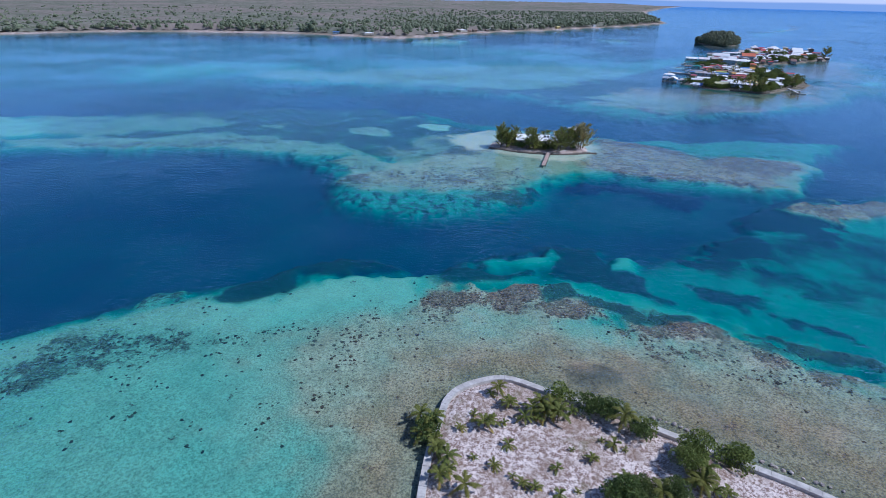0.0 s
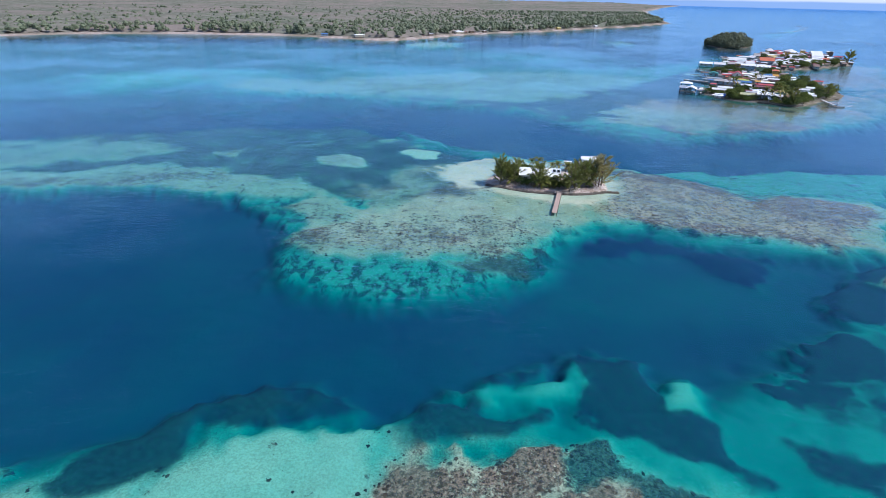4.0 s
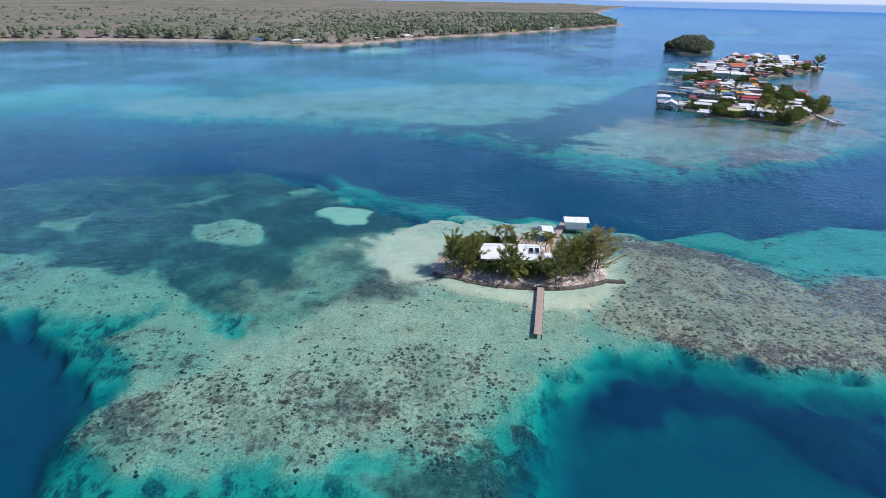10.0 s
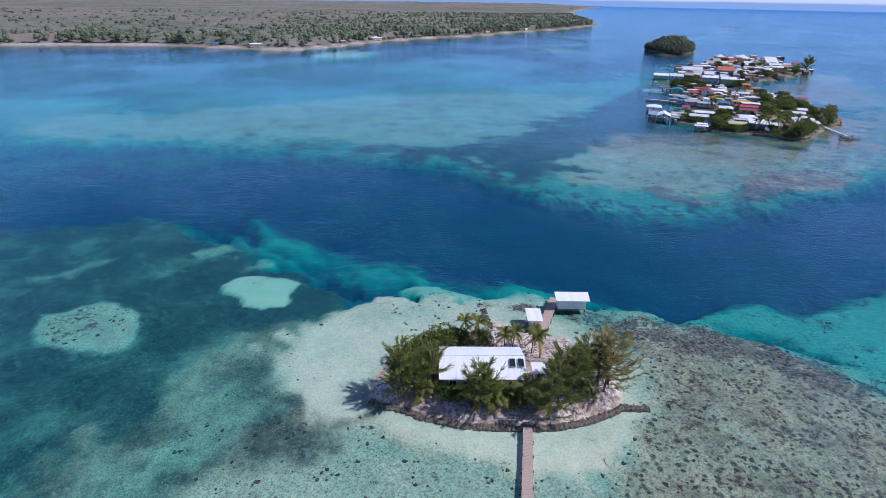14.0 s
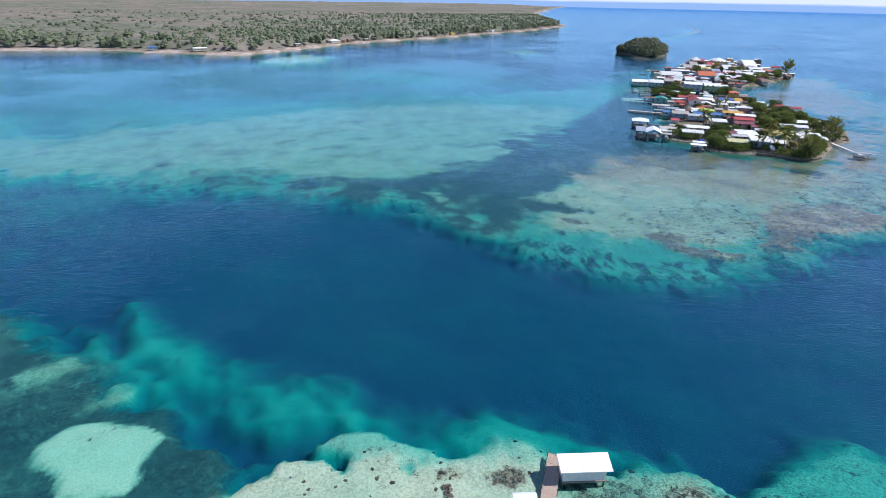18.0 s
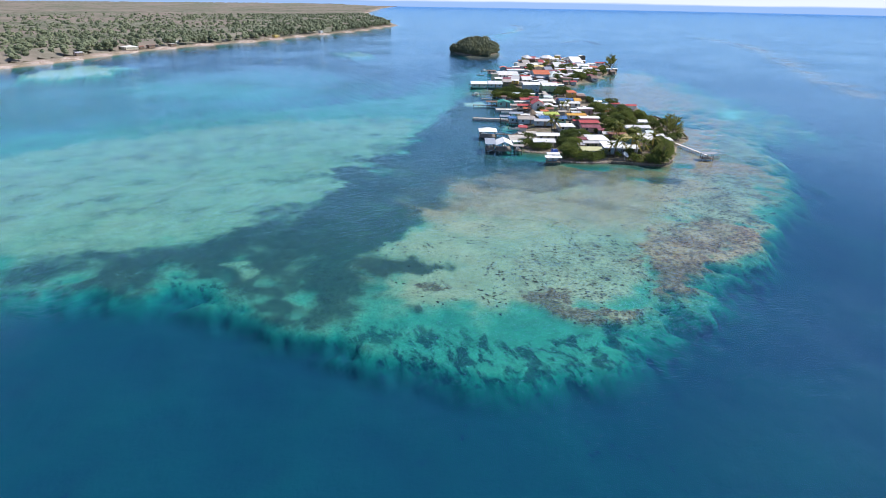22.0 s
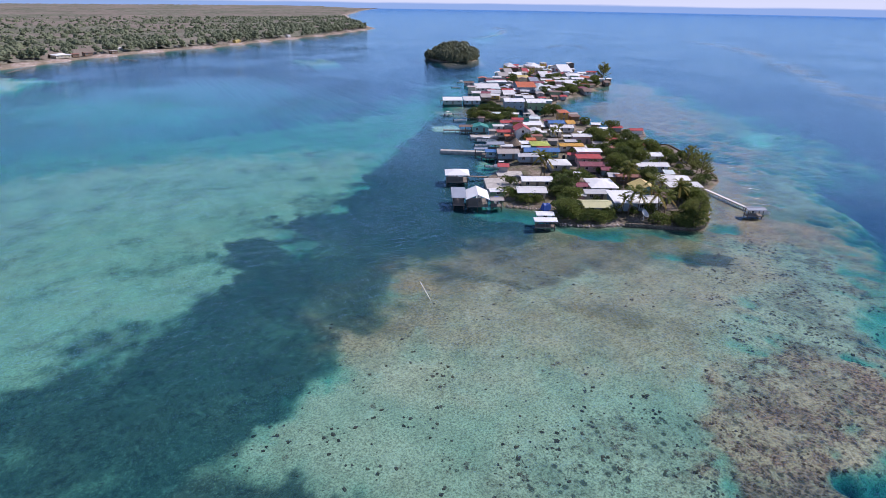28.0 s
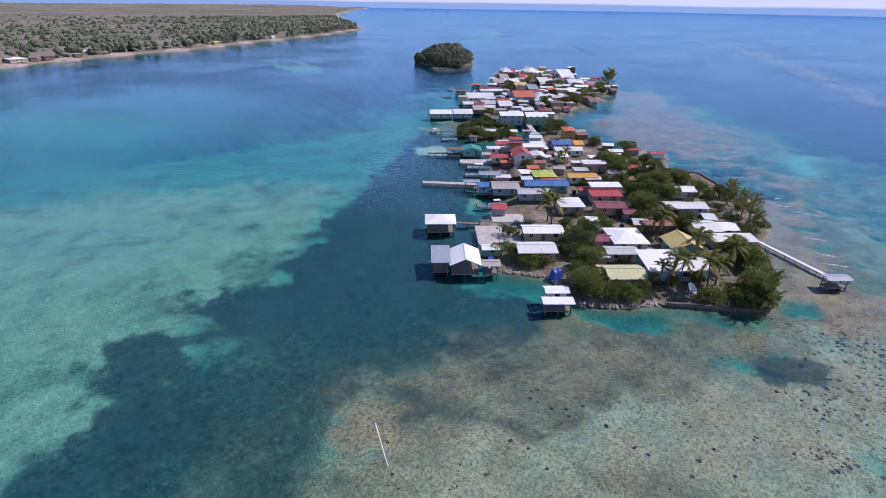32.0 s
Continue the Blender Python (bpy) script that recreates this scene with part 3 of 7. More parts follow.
# the sea bed, painted from the deep upwards: outline, softness and wander of its edge, and what lies there
BED = [
    ([(-387.8, 356.5), (-909.3, 682.4), (-360, 762), (-79, 773), (175, 763), (203, 631.7), (162, 528.9), (80.9, 374), (-22.1, 370.2)], 120, 30, dict(depth=13)),
    # the mid-depth plateau beyond the first shelf, its weed and sand spots
    ([(-10.5, 103.8), (1, 108.3), (11.9, 113.2), (29, 116.7), (46.9, 119.7), (63.1, 124.2), (83.4, 135), (110.3, 153.2), (156.7, 174.8), (203.9, 186.3), (85.4, 60.8), (77.3, 71.1), (57.6, 83.9), (27.8, 97.8), (-1.5, 100.7)], 20, 4, dict(coral=0, grass=0, heads=0, tone=0, spur=0, depth=10.5)),
    ([(70.4, 114.8), (100.2, 136.4), (140, 152.9), (180.9, 162), (124.8, 102.6), (105, 107.3), (73.6, 92.2), (57.8, 96.2)], 18, 5, dict(depth=7.8)),
    ([(59.6, 119.2), (81.8, 131.9), (102.6, 140.5), (131.2, 141.5), (154.8, 134.3), (108.1, 84.9), (93.8, 92.6), (79.2, 101.5), (64.2, 110.3)], 10, 5, dict(depth=8, grass=0.5)),
    ([(16.2, 102.9), (24.2, 105.2), (42.1, 104.3), (57.3, 95.1), (68.7, 84.1), (83.1, 78.7), (89.1, 69.9), (78.7, 72.9), (66.1, 76.3), (58.1, 84.8), (38.8, 93.6), (25.6, 99)], 9, 4, dict(depth=6.3)),
    ([(29.6, 120.2), (35.5, 126.2), (44.8, 126.4), (44.7, 116.9), (49, 112), (46.8, 104.6), (54.5, 99.5), (51.6, 95.9), (43.3, 102.9), (35.3, 107), (28.8, 112.5)], 9, 4, dict(depth=8, grass=1)),
    ([(45, 120.5), (50.9, 121.6), (52.1, 117.9), (47.6, 113.6), (43.5, 113.5)], 4, 2, dict(depth=4.8, grass=0)),
    ([(9.7, 115.4), (17.4, 119.1), (28.9, 122.1), (28.8, 116.6), (22.9, 113.2), (11.6, 113)], 6, 3, dict(depth=5.6, grass=0)),
    ([(-6.8, 105.9), (-3.4, 110.3), (4.5, 113.6), (6.7, 117.6), (11.9, 116), (14.6, 112.2), (23.9, 113.2), (25, 108.5), (15.9, 105.5), (6.4, 105.1), (-1, 103.2)], 8, 4, dict(depth=7, grass=0.85)),
    ([(12.2, 121.3), (18, 123.8), (26.3, 126), (26.9, 123.6), (17.6, 120)], 5, 3, dict(depth=10, grass=0.8)),
    ([(53.9, 107.5), (63.9, 106.3), (77.2, 102.4), (70.7, 94), (63.2, 93.9), (57.4, 98.4)], 8, 4, dict(depth=8, grass=0.75)),
    ([(65.9, 124.8), (77.2, 130.2), (84.2, 133.8), (86.2, 129.4), (82.3, 122.8), (72.6, 120.7)], 2.5, 4, dict(depth=8.5, grass=1)),
    ([(60.3, 120.5), (66.1, 120.9), (77.4, 121.2), (75, 116.6), (67.3, 115.3), (60.9, 117.2)], 2.5, 4, dict(depth=8.5, grass=1)),
    ([(78.3, 117.6), (83.4, 114.2), (83.8, 111), (78.9, 111)], 3, 3, dict(depth=8.5, grass=0.95)),
    ([(92.1, 149.5), (106.3, 159.2), (126.7, 166.8), (138.3, 167.2), (106.9, 129.8), (105.4, 139.1), (96.5, 142.7)], 4, 5, dict(depth=7.5, grass=0.95)),
    ([(89.7, 144.3), (97.6, 152.8), (111.5, 155.2), (110.1, 147.2), (96.4, 141.1)], 3, 4, dict(depth=8.5, grass=1)),
    ([(108.5, 153.2), (130.9, 162.6), (149.1, 164.9), (175.2, 166), (157.9, 146.7), (136, 147.7), (119.2, 145.3), (110.4, 147.7)], 4, 4, dict(depth=0.8, coral=0.55, tone=0.7, grass=0)),
    ([(69.5, 97.6), (76.2, 92.7), (81.3, 86.3), (86.1, 82.6), (82, 81.1), (74.4, 86.1), (67.6, 92)], 7, 6, dict(depth=8.5, grass=0.7)),
    ([(62.5, 119.2), (70.9, 121.8), (74.5, 117.4), (66.2, 114.7)], 3, 3, dict(depth=8.5, grass=0.95)),
    # the shelf round the first islet
    ([(-97.7, 71.2), (-82.1, 83), (-74.6, 87.7), (-66.6, 93.1), (-58.2, 100.1), (-49.4, 102.8), (-33.1, 108), (-20.4, 110.3), (-5.6, 108.7), (1, 102.5), (21.5, 104.3), (34.1, 98.5), (41.5, 91.1), (59.4, 87.4), (65.7, 79.1), (78.2, 72.3), (88.6, 63.3), (59.8, 33), (-59.3, 32.4)], 17, 1.6, dict(coral=0, grass=0, heads=0.12, tone=0.2, spur=0, depth=2.3)),
    ([(-92.3, 65.7), (-78.2, 77.8), (-68.4, 81.4), (-52.3, 87.4), (-38.6, 92.9), (-30.1, 66.7), (-16.7, 55.1), (-9.6, 32.6), (-59.3, 32.4)], 18, 6, dict(depth=2.8, tone=0.15)),
    ([(-28.7, 74.9), (-17.2, 89.6), (1, 93.2), (21.6, 97), (36.9, 87.7), (56.3, 81.5), (75.7, 69.2), (97.9, 46.7), (70.5, 25.5), (-8.3, 25.2), (-9, 45.7), (-17.5, 59)], 22, 8, dict(depth=1.0, heads=0.10, tone=0.45)),
    ([(-5.4, 45.8), (-4.1, 59.2), (0.1, 68), (8, 75.6), (18.1, 75.7), (31.8, 71.4), (43.9, 66), (53.4, 58.8), (61.6, 50.8), (67.9, 39), (42.1, 25.4), (-3.1, 25.2)], 14, 6, dict(depth=0.45, tone=0.75, heads=0.03)),
    ([(19.1, 75.8), (28.8, 74.3), (40.4, 68.7), (54.8, 61.2), (65.4, 55.7), (75.4, 46.5), (59.5, 48.1), (45.4, 56.6), (33.6, 62.7), (23.3, 67.7)], 9, 5, dict(tone=1.0, coral=0.2, depth=0.2)),
    ([(-45.4, 94.7), (-30.9, 100.2), (-29.4, 108.8), (-9.3, 110.2), (-4.2, 108.1), (0.4, 103.2), (-3.2, 96.4), (-13.3, 91.9), (-26.2, 87.8), (-46.8, 86.7)], 7, 4, dict(depth=2.7, heads=0.03, tone=0.05)),
    ([(-47, 97.5), (-46.2, 103.2), (-42.4, 107.7), (-34.6, 115.1), (-23.1, 118.3), (-14.8, 119.3), (-9.3, 118.7), (-6.8, 112.6), (-17, 109.6), (-31.7, 109.8), (-31.5, 102.8), (-36.8, 97.7), (-41.9, 95.9)], 8, 3, dict(depth=6, grass=1, tone=0.4)),
    ([(-62.1, 95.7), (-59, 99.3), (-56.5, 101.8), (-54.5, 100.1), (-56.2, 95.8), (-59.6, 93.5)], 2.5, 3, dict(coral=0.6, depth=3.5)),
    ([(-71.7, 71.6), (-71.7, 77.1), (-69.2, 81.1), (-59.7, 80.7), (-51.8, 81.8), (-51.2, 84.9), (-46, 84.1), (-44.3, 78.8), (-51.6, 75), (-57.1, 72.6), (-64.2, 70.3), (-67.8, 68.8)], 3.5, 4, dict(coral=0.57, heads=0.4)),
    ([(-45.6, 81.9), (-35.1, 82.1), (-33.4, 80), (-42.6, 79.8)], 3, 3, dict(coral=0.4, heads=0.4)),
    ([(-33.3, 79.8), (-17.5, 92.1), (1, 94.3), (3.1, 82.3), (-0.9, 68), (-11.4, 63.9), (-22.6, 66.3)], 9, 6, dict(heads=0.32)),
    ([(-14.5, 38.6), (-13.3, 64.3), (-1.1, 81), (20.7, 84.7), (44.3, 78), (72.9, 65.3), (76.9, 56.3), (61.6, 39.2)], 14, 5, dict(depth=0.55, tone=0.8, heads=0.06)),
    ([(-4.8, 38.7), (-4.8, 64.4), (3, 73.6), (13.3, 77.5), (33.3, 75.7), (49.2, 67.2), (66.2, 56.7), (71.6, 50.3), (61.6, 39.2)], 8, 4, dict(depth=0.2, tone=1, heads=0.02)),
    ([(-3.7, 93), (3.5, 100.4), (21.5, 104.6), (35.2, 98), (41.5, 91.1), (58.4, 87.8), (65.7, 79.1), (78, 72), (83.4, 67.7), (74.6, 67.6), (61.5, 72), (53.7, 78.2), (38.2, 81.4), (30.2, 87.6), (19.4, 90.6), (3.3, 90.2)], 5, 5, dict(coral=0.42, heads=0.55, tone=0.5, depth=0.9)),
    ([(22.7, 103.8), (33.7, 101.8), (39.3, 95.3), (43.1, 92.4), (60.4, 89.4), (69, 84.5), (81.1, 76.1), (86.4, 71.3), (78, 72), (65.5, 78.8), (57.5, 85.8), (40.8, 89), (33.6, 96.6)], 4, 5, dict(coral=0.48, grass=0.72, depth=3.4)),
    ([(-2.2, 94.4), (2.8, 98.8), (6.3, 100.7), (6.3, 97.7), (8.9, 99.5), (14.4, 100.8), (15.7, 103.9), (22, 103.7), (20.2, 96.7), (16.8, 92.8), (11.9, 92.2), (7.9, 95.4), (2.9, 94)], 1.6, 2.5, dict(coral=0.8, depth=0.6, tone=0.3)),
    ([(21.5, 93.4), (25.8, 95.6), (33.9, 97.1), (34.6, 95.2), (31.6, 92.4), (32.8, 89.9), (26.5, 88.8), (23, 90.8)], 1.6, 2.5, dict(coral=0.8, depth=0.6, tone=0.3)),
    ([(37.3, 88.9), (46.1, 87.9), (52.5, 89.6), (58.4, 87.8), (54.4, 82.9), (47.4, 80.5), (41.1, 83.6)], 2, 2.5, dict(coral=0.74, depth=0.6, tone=0.4)),
    ([(36.7, 83.5), (45.1, 80.1), (44.8, 76.7), (37.4, 79.1)], 3, 3, dict(coral=0.5, depth=0.8, tone=0.5)),
    ([(55.7, 78.9), (64.5, 78.7), (64.1, 74.7), (57.4, 75.3)], 2, 2.5, dict(coral=0.76, depth=0.6, tone=0.4)),
    ([(63.1, 73.9), (72.7, 74), (77.9, 71.9), (82.1, 68.4), (76.2, 69.7), (65.7, 70.9)], 2.5, 2.5, dict(coral=0.74, depth=0.6, tone=0.4)),
    ([(22.9, 102.6), (27.8, 103.9), (31.7, 102.8), (32.2, 98.6), (28.8, 97.4), (24.6, 97.9)], 2, 3, dict(coral=0.75, depth=4, grass=0.7)),
    ([(33, 98.3), (37.7, 99.1), (37.6, 96.3), (34.4, 96)], 2, 3, dict(coral=0.7, depth=3.5, grass=0.7)),
    ([(40.1, 93), (42.8, 93.6), (42.8, 90), (39.8, 89.5)], 2, 3, dict(coral=0.7, depth=3.5, grass=0.7)),
    ([(60, 87.4), (65.9, 88.9), (69.9, 87), (68.2, 83.2), (60.7, 83.4)], 2, 3, dict(coral=0.75, depth=4, grass=0.7)),
    ([(67.9, 82.6), (74.2, 79.3), (80.2, 75), (84.5, 71.2), (78.7, 72.9), (71.2, 74.8), (67.1, 77.9)], 2.5, 3, dict(coral=0.7, depth=3.8, grass=0.7)),
    ([(34.3, 82.9), (56.3, 81.5), (64.2, 71.9), (58.7, 67.6), (47.9, 74.7), (34.8, 77.7)], 6, 5, dict(coral=0.30)),
    ([(19.2, 76.3), (29.2, 75.7), (33.5, 73.4), (32.6, 69), (26.2, 68.2), (21.3, 71.7)], 3, 3, dict(grass=0.45, tone=1)),
    # the flats west of the small cay
    ([(-214, 274.6), (-163, 284.2), (-120.1, 295.2), (-88.2, 305.3), (-38.7, 306.2), (-8.9, 286.8), (2.6, 267.8), (16.4, 255.1), (22.7, 249.7), (20.2, 211.9), (-7.6, 189.9), (-28.7, 194.6), (-60.2, 216.9), (-142, 213.4)], 14, 6, dict(coral=0, grass=0.6, heads=0, tone=0.45, spur=0, depth=3.5)),
    ([(-239.3, 266.8), (-148.4, 274.6), (-117, 276.8), (-102.2, 257), (-117.2, 245.2), (-196.3, 229.4)], 9, 6, dict(depth=2.6, grass=0.3)),
    ([(-84.6, 256.1), (-81.6, 262.5), (-74.2, 258.8), (-75.5, 252.7)], 3, 3, dict(depth=2.5, grass=0.2)),
    ([(-85.5, 258.7), (-76.1, 264.2), (-74, 256.9), (-80.2, 254.4)], 4, 3, dict(depth=2.4, grass=0.25)),
    ([(-52.2, 269), (-45, 278.8), (-39.6, 278.6), (-44.2, 270.1)], 4, 3, dict(depth=2.7, grass=0.35)),
    ([(-195.3, 228.5), (-127.7, 231.1), (-109.8, 239.1), (-89.2, 239.4), (-67.2, 232.8), (-47.6, 224.8), (-35, 214.2), (-22, 203.5), (-18.8, 194), (-26.8, 188.4), (-33.7, 185.7), (-47.5, 198.6), (-65.9, 208.5), (-90.5, 213.1), (-173.8, 209.7)], 6, 4, dict(depth=2.3, grass=0, tone=0.25, heads=0.2, coral=0.2, spur=0.2)),
    ([(-156.1, 220.4), (-112.7, 223.7), (-102.2, 229.6), (-85.2, 231.6), (-70.2, 231.8), (-66.9, 224.2), (-82.8, 221.1), (-98.1, 215.7), (-149.4, 213.5)], 5, 4, dict(coral=0.47, tone=0.5)),
    # the slope and the coral flat of the small cay
    ([(-58.6, 208.5), (-47.5, 198.6), (-39.4, 185.7), (-37.3, 174.9), (-37.5, 163.9), (-31.3, 154.6), (-21.2, 148.7), (-8.2, 143.3), (0.4, 145.7), (14.3, 148.3), (24.7, 154.8), (36.8, 162.4), (45.2, 180.4), (56.2, 186.1), (75.8, 187.7), (89.9, 177.4), (108.1, 173.1), (119.6, 167.6), (154.3, 204.1), (109.3, 207.6), (16.1, 207.1), (-36, 206.9)], 9, 3, dict(coral=0, grass=0, heads=0, tone=0, spur=1, depth=6.8)),
    ([(-41.2, 198.6), (-35.7, 194), (-34, 184.4), (-33.9, 171.7), (-29.1, 166.6), (-20.2, 162.7), (-5.5, 164), (9.7, 166.2), (25.5, 166.8), (34.1, 173), (40.6, 182.5), (51.7, 188.9), (67.5, 190.6), (81.5, 185.5), (94.1, 179.8), (111.1, 176.8), (122.6, 170.8), (151, 200.7), (144.3, 217.5), (116.3, 218.6), (100.8, 224.5), (89.2, 237.7), (75.1, 245.6), (57.2, 251), (26.3, 255.2), (10.4, 246.2), (-0.1, 230.7), (-9.3, 220.5), (-16.5, 196.5), (-22, 203.5), (-33.5, 208.7)], 5, 3.5, dict(depth=2, heads=0.15, coral=0.1, tone=0.3, spur=0.15)),
    ([(-19.5, 197.5), (-10.3, 204.8), (2.7, 215.5), (12.8, 222.9), (25.1, 211.6), (44, 205.7), (54.6, 200.6), (48.3, 189.4), (36.5, 185.2), (26.1, 171), (4.2, 168.2), (-26.2, 170.5), (-32.9, 180.2), (-24.5, 191)], 9, 5, dict(depth=1.2, tone=0.3, heads=0.12, spur=0)),
    ([(-18.8, 197.1), (-16.7, 208.4), (-12.8, 219), (-7.4, 236.5), (3.7, 246), (11.4, 242.6), (4.5, 229.4), (7.6, 217.8), (-3.4, 204.3), (-11, 197)], 10, 5, dict(depth=2.2, grass=0.42, tone=0.4)),
    ([(-20.8, 204.4), (-21.9, 208.9), (-17.2, 215.9), (-12.5, 227.5), (-7.8, 238.4), (2.4, 246.3), (8, 236.7), (9.3, 221.7), (1.8, 213.7), (-7.6, 209.6), (-13.7, 203.6)], 9, 6, dict(depth=2, grass=0.45, tone=0.45)),
    ([(-10.1, 212.4), (-5.2, 217.3), (-2.1, 215.5), (-2.5, 209), (-7.3, 208.4)], 5, 4, dict(grass=0.12)),
    ([(-35.6, 180.4), (-18.9, 188.3), (6.3, 191.4), (31.1, 188.8), (34.5, 180.8), (27.6, 169.7), (12.3, 168.1), (-11.4, 167.9), (-32.5, 169.4)], 7, 5, dict(heads=0.62, coral=0.34, tone=0.35, spur=0)),
    ([(-35.5, 172.2), (-32.6, 177.7), (-29.7, 182.6), (-25.6, 174.8), (-26.2, 170.5), (-31.8, 167.9)], 4, 4, dict(coral=0.56, tone=0.5)),
    ([(-42.6, 199.1), (-30.7, 200.2), (-17.1, 188.9), (-17.4, 183), (-27.7, 186.6), (-36.6, 190.3)], 5, 4, dict(coral=0.42, heads=0.4)),
    ([(5.1, 179.4), (12.4, 177.5), (11.5, 175.1), (0.1, 175.9)], 3, 3, dict(coral=0.55, tone=0.6)),
    ([(18.3, 171), (27.6, 169.7), (27.8, 166.5), (20.4, 166.5)], 3, 3, dict(coral=0.66, tone=0.4)),
    ([(4.6, 163.3), (13.9, 166.3), (25.3, 166.3), (28.3, 162.9), (25.3, 157.3), (7.9, 158.6)], 5, 4, dict(grass=0.6, depth=3.2, spur=0.3)),
    ([(30.4, 172.8), (34.6, 173.8), (35.3, 169.4), (32, 166.7), (29.9, 169.6)], 1.8, 2.5, dict(coral=0.72, grass=0.7, depth=3.2)),
    ([(30.7, 166.2), (36.9, 169.1), (38, 166.8), (32.2, 161.2), (29.7, 162.3)], 2, 3, dict(coral=0.66, grass=0.7, depth=4)),
    ([(23.2, 160.9), (28, 163.4), (29.3, 158.7), (26.4, 155.6), (23, 156.6)], 2, 3, dict(coral=0.7, grass=0.7, depth=4)),
    # the eastern coral flat
    ([(73.5, 239.2), (88.7, 233.9), (100.7, 220.1), (104.8, 211.3), (126.8, 209.1), (138.9, 195.1), (107.6, 167.4), (98.5, 178.1), (83.3, 181.6), (68.9, 184.6), (59.4, 192.2), (55.8, 200.5), (58.2, 207.1), (67.6, 214.1)], 9, 5, dict(coral=0.34, heads=0.6, tone=0.7, depth=0.7, spur=0)),
    ([(76.7, 239), (88.4, 236.5), (97, 228.9), (106.4, 219.7), (102.1, 212.5), (93.9, 218.7), (84.2, 228), (74.9, 234.7)], 2.5, 3, dict(coral=0.78, tone=0.7, depth=0.8)),
    ([(107.1, 214.4), (130.4, 213), (146.2, 201.5), (122.8, 180.8), (111.8, 192.6), (104.4, 201.8)], 4, 4, dict(coral=0.6, tone=0.8, depth=0.7)),
    ([(59.1, 194.2), (72.2, 190.4), (87, 186.7), (102.3, 182.3), (110.1, 175.4), (99.3, 178.9), (83.7, 182.2), (70, 184.5), (59.7, 190.4)], 3, 4, dict(coral=0.62, heads=0.6, tone=0.6)),
    ([(79.8, 238.8), (93.7, 243.6), (112.2, 245.9), (159.3, 244.7), (193.2, 242.9), (154.5, 208.8), (122.7, 215.8), (107.8, 211.6), (106.5, 218.8), (97, 228.9)], 8, 3, dict(depth=5.2, heads=0.15, coral=0.24, grass=0.18, tone=0, spur=0.2)),
    ([(37, 179.2), (48.2, 186), (60.7, 190), (69.5, 183.7), (82.4, 180.4), (97.6, 177.1), (107.3, 172.8), (93.9, 173), (79.3, 176.2), (67.2, 181.5), (55.1, 184.7), (47.6, 181.3), (40.5, 174.9)], 5, 3, dict(depth=3.6, coral=0.15, heads=0.1, tone=0, spur=0.4)),
    # the hollow south of it, with weed on its rim
    ([(38.8, 172.5), (46.5, 178.5), (53.4, 183.2), (67.6, 182.2), (79.3, 176.2), (93.3, 172.4), (108.6, 164.9), (78.4, 139.3), (27.6, 143.4)], 13, 3, dict(coral=0, grass=0, heads=0, tone=0, spur=0, depth=21)),
    ([(47, 178.5), (52.2, 182.8), (58, 184), (65, 183.2), (71.2, 179.4), (79.8, 174), (92.4, 171.4), (79.8, 157.5), (76.3, 160.2), (72.1, 166.2), (67, 172.7), (54.6, 170.7), (47.1, 172.5)], 11, 3, dict(depth=14, grass=0.95, tone=0.3)),
    # pale sand round the small cay
    ([(6.4, 235.7), (13.9, 246.5), (25.2, 254.5), (44.9, 249.7), (57.9, 239.3), (68.8, 225.7), (65, 211.3), (55.6, 205.4), (40.4, 207), (25.7, 213.3), (12, 218.4)], 8, 4, dict(depth=0.5, heads=0.05, coral=0, tone=0.1)),
    ([(20.8, 219.8), (31.3, 214.9), (44.7, 211.3), (58.3, 212.1), (64.7, 213.7), (56.6, 205.3), (40, 205.4), (26.5, 211)], 4, 3, dict(depth=0.15, tone=0.1, heads=0)),
    ([(36.9, 252.8), (40.6, 253.5), (46, 250.7), (50.8, 245.9), (45.7, 243.5), (39.5, 246.2)], 3, 3, dict(coral=0.42)),
    ([(61.5, 243.5), (67.5, 243.5), (75.2, 241.6), (83.7, 237.4), (85.6, 232.4), (74.6, 233.9), (66.5, 237.9), (59.6, 240.7)], 4, 4, dict(coral=0.60, tone=0.4)),
    ([(22.2, 217.9), (28.5, 212), (37.1, 207.3), (48.6, 202.5), (54.6, 201.5), (61.8, 206.8), (67.1, 213.6), (58, 211.9), (44.9, 211.9), (32.8, 215.6)], 6, 3, dict(depth=0.3, tone=0, heads=0, coral=0)),
    ([(5.8, 236.9), (12.2, 245.3), (19.6, 252.3), (27.7, 255.7), (38.3, 253.1), (36.8, 242.7), (24, 234.9), (19.3, 224), (13.3, 221.3), (9, 225.1)], 9, 5, dict(depth=0.7, grass=0, tone=0.05, heads=0.02, coral=0)),
    ([(-19.1, 266.5), (-5.8, 268.4), (5.4, 269), (17, 258.3), (27.9, 257.8), (17, 252.5), (10.7, 249.2), (-2.5, 246.8), (-10.8, 252.8)], 6, 3, dict(depth=3.6, grass=0.75, tone=0.4)),
    ([(-10.4, 259.8), (-11.1, 262.3), (-9.1, 265), (-3, 266.1), (5.2, 263.3), (7.7, 262), (5, 258.3), (3.6, 252.6), (-0.4, 251.6), (-3.4, 253.1), (-6.3, 257.2)], 1.2, 1.2, dict(depth=1.9, grass=0, heads=0, tone=0, coral=0)),
    ([(-41.4, 246.4), (-43.5, 253.9), (-30.4, 256.3), (-24.1, 252), (-24.6, 241.3), (-34.5, 240.8)], 2.5, 2.0, dict(depth=2.0, grass=0.1, heads=0.2, tone=0.15)),
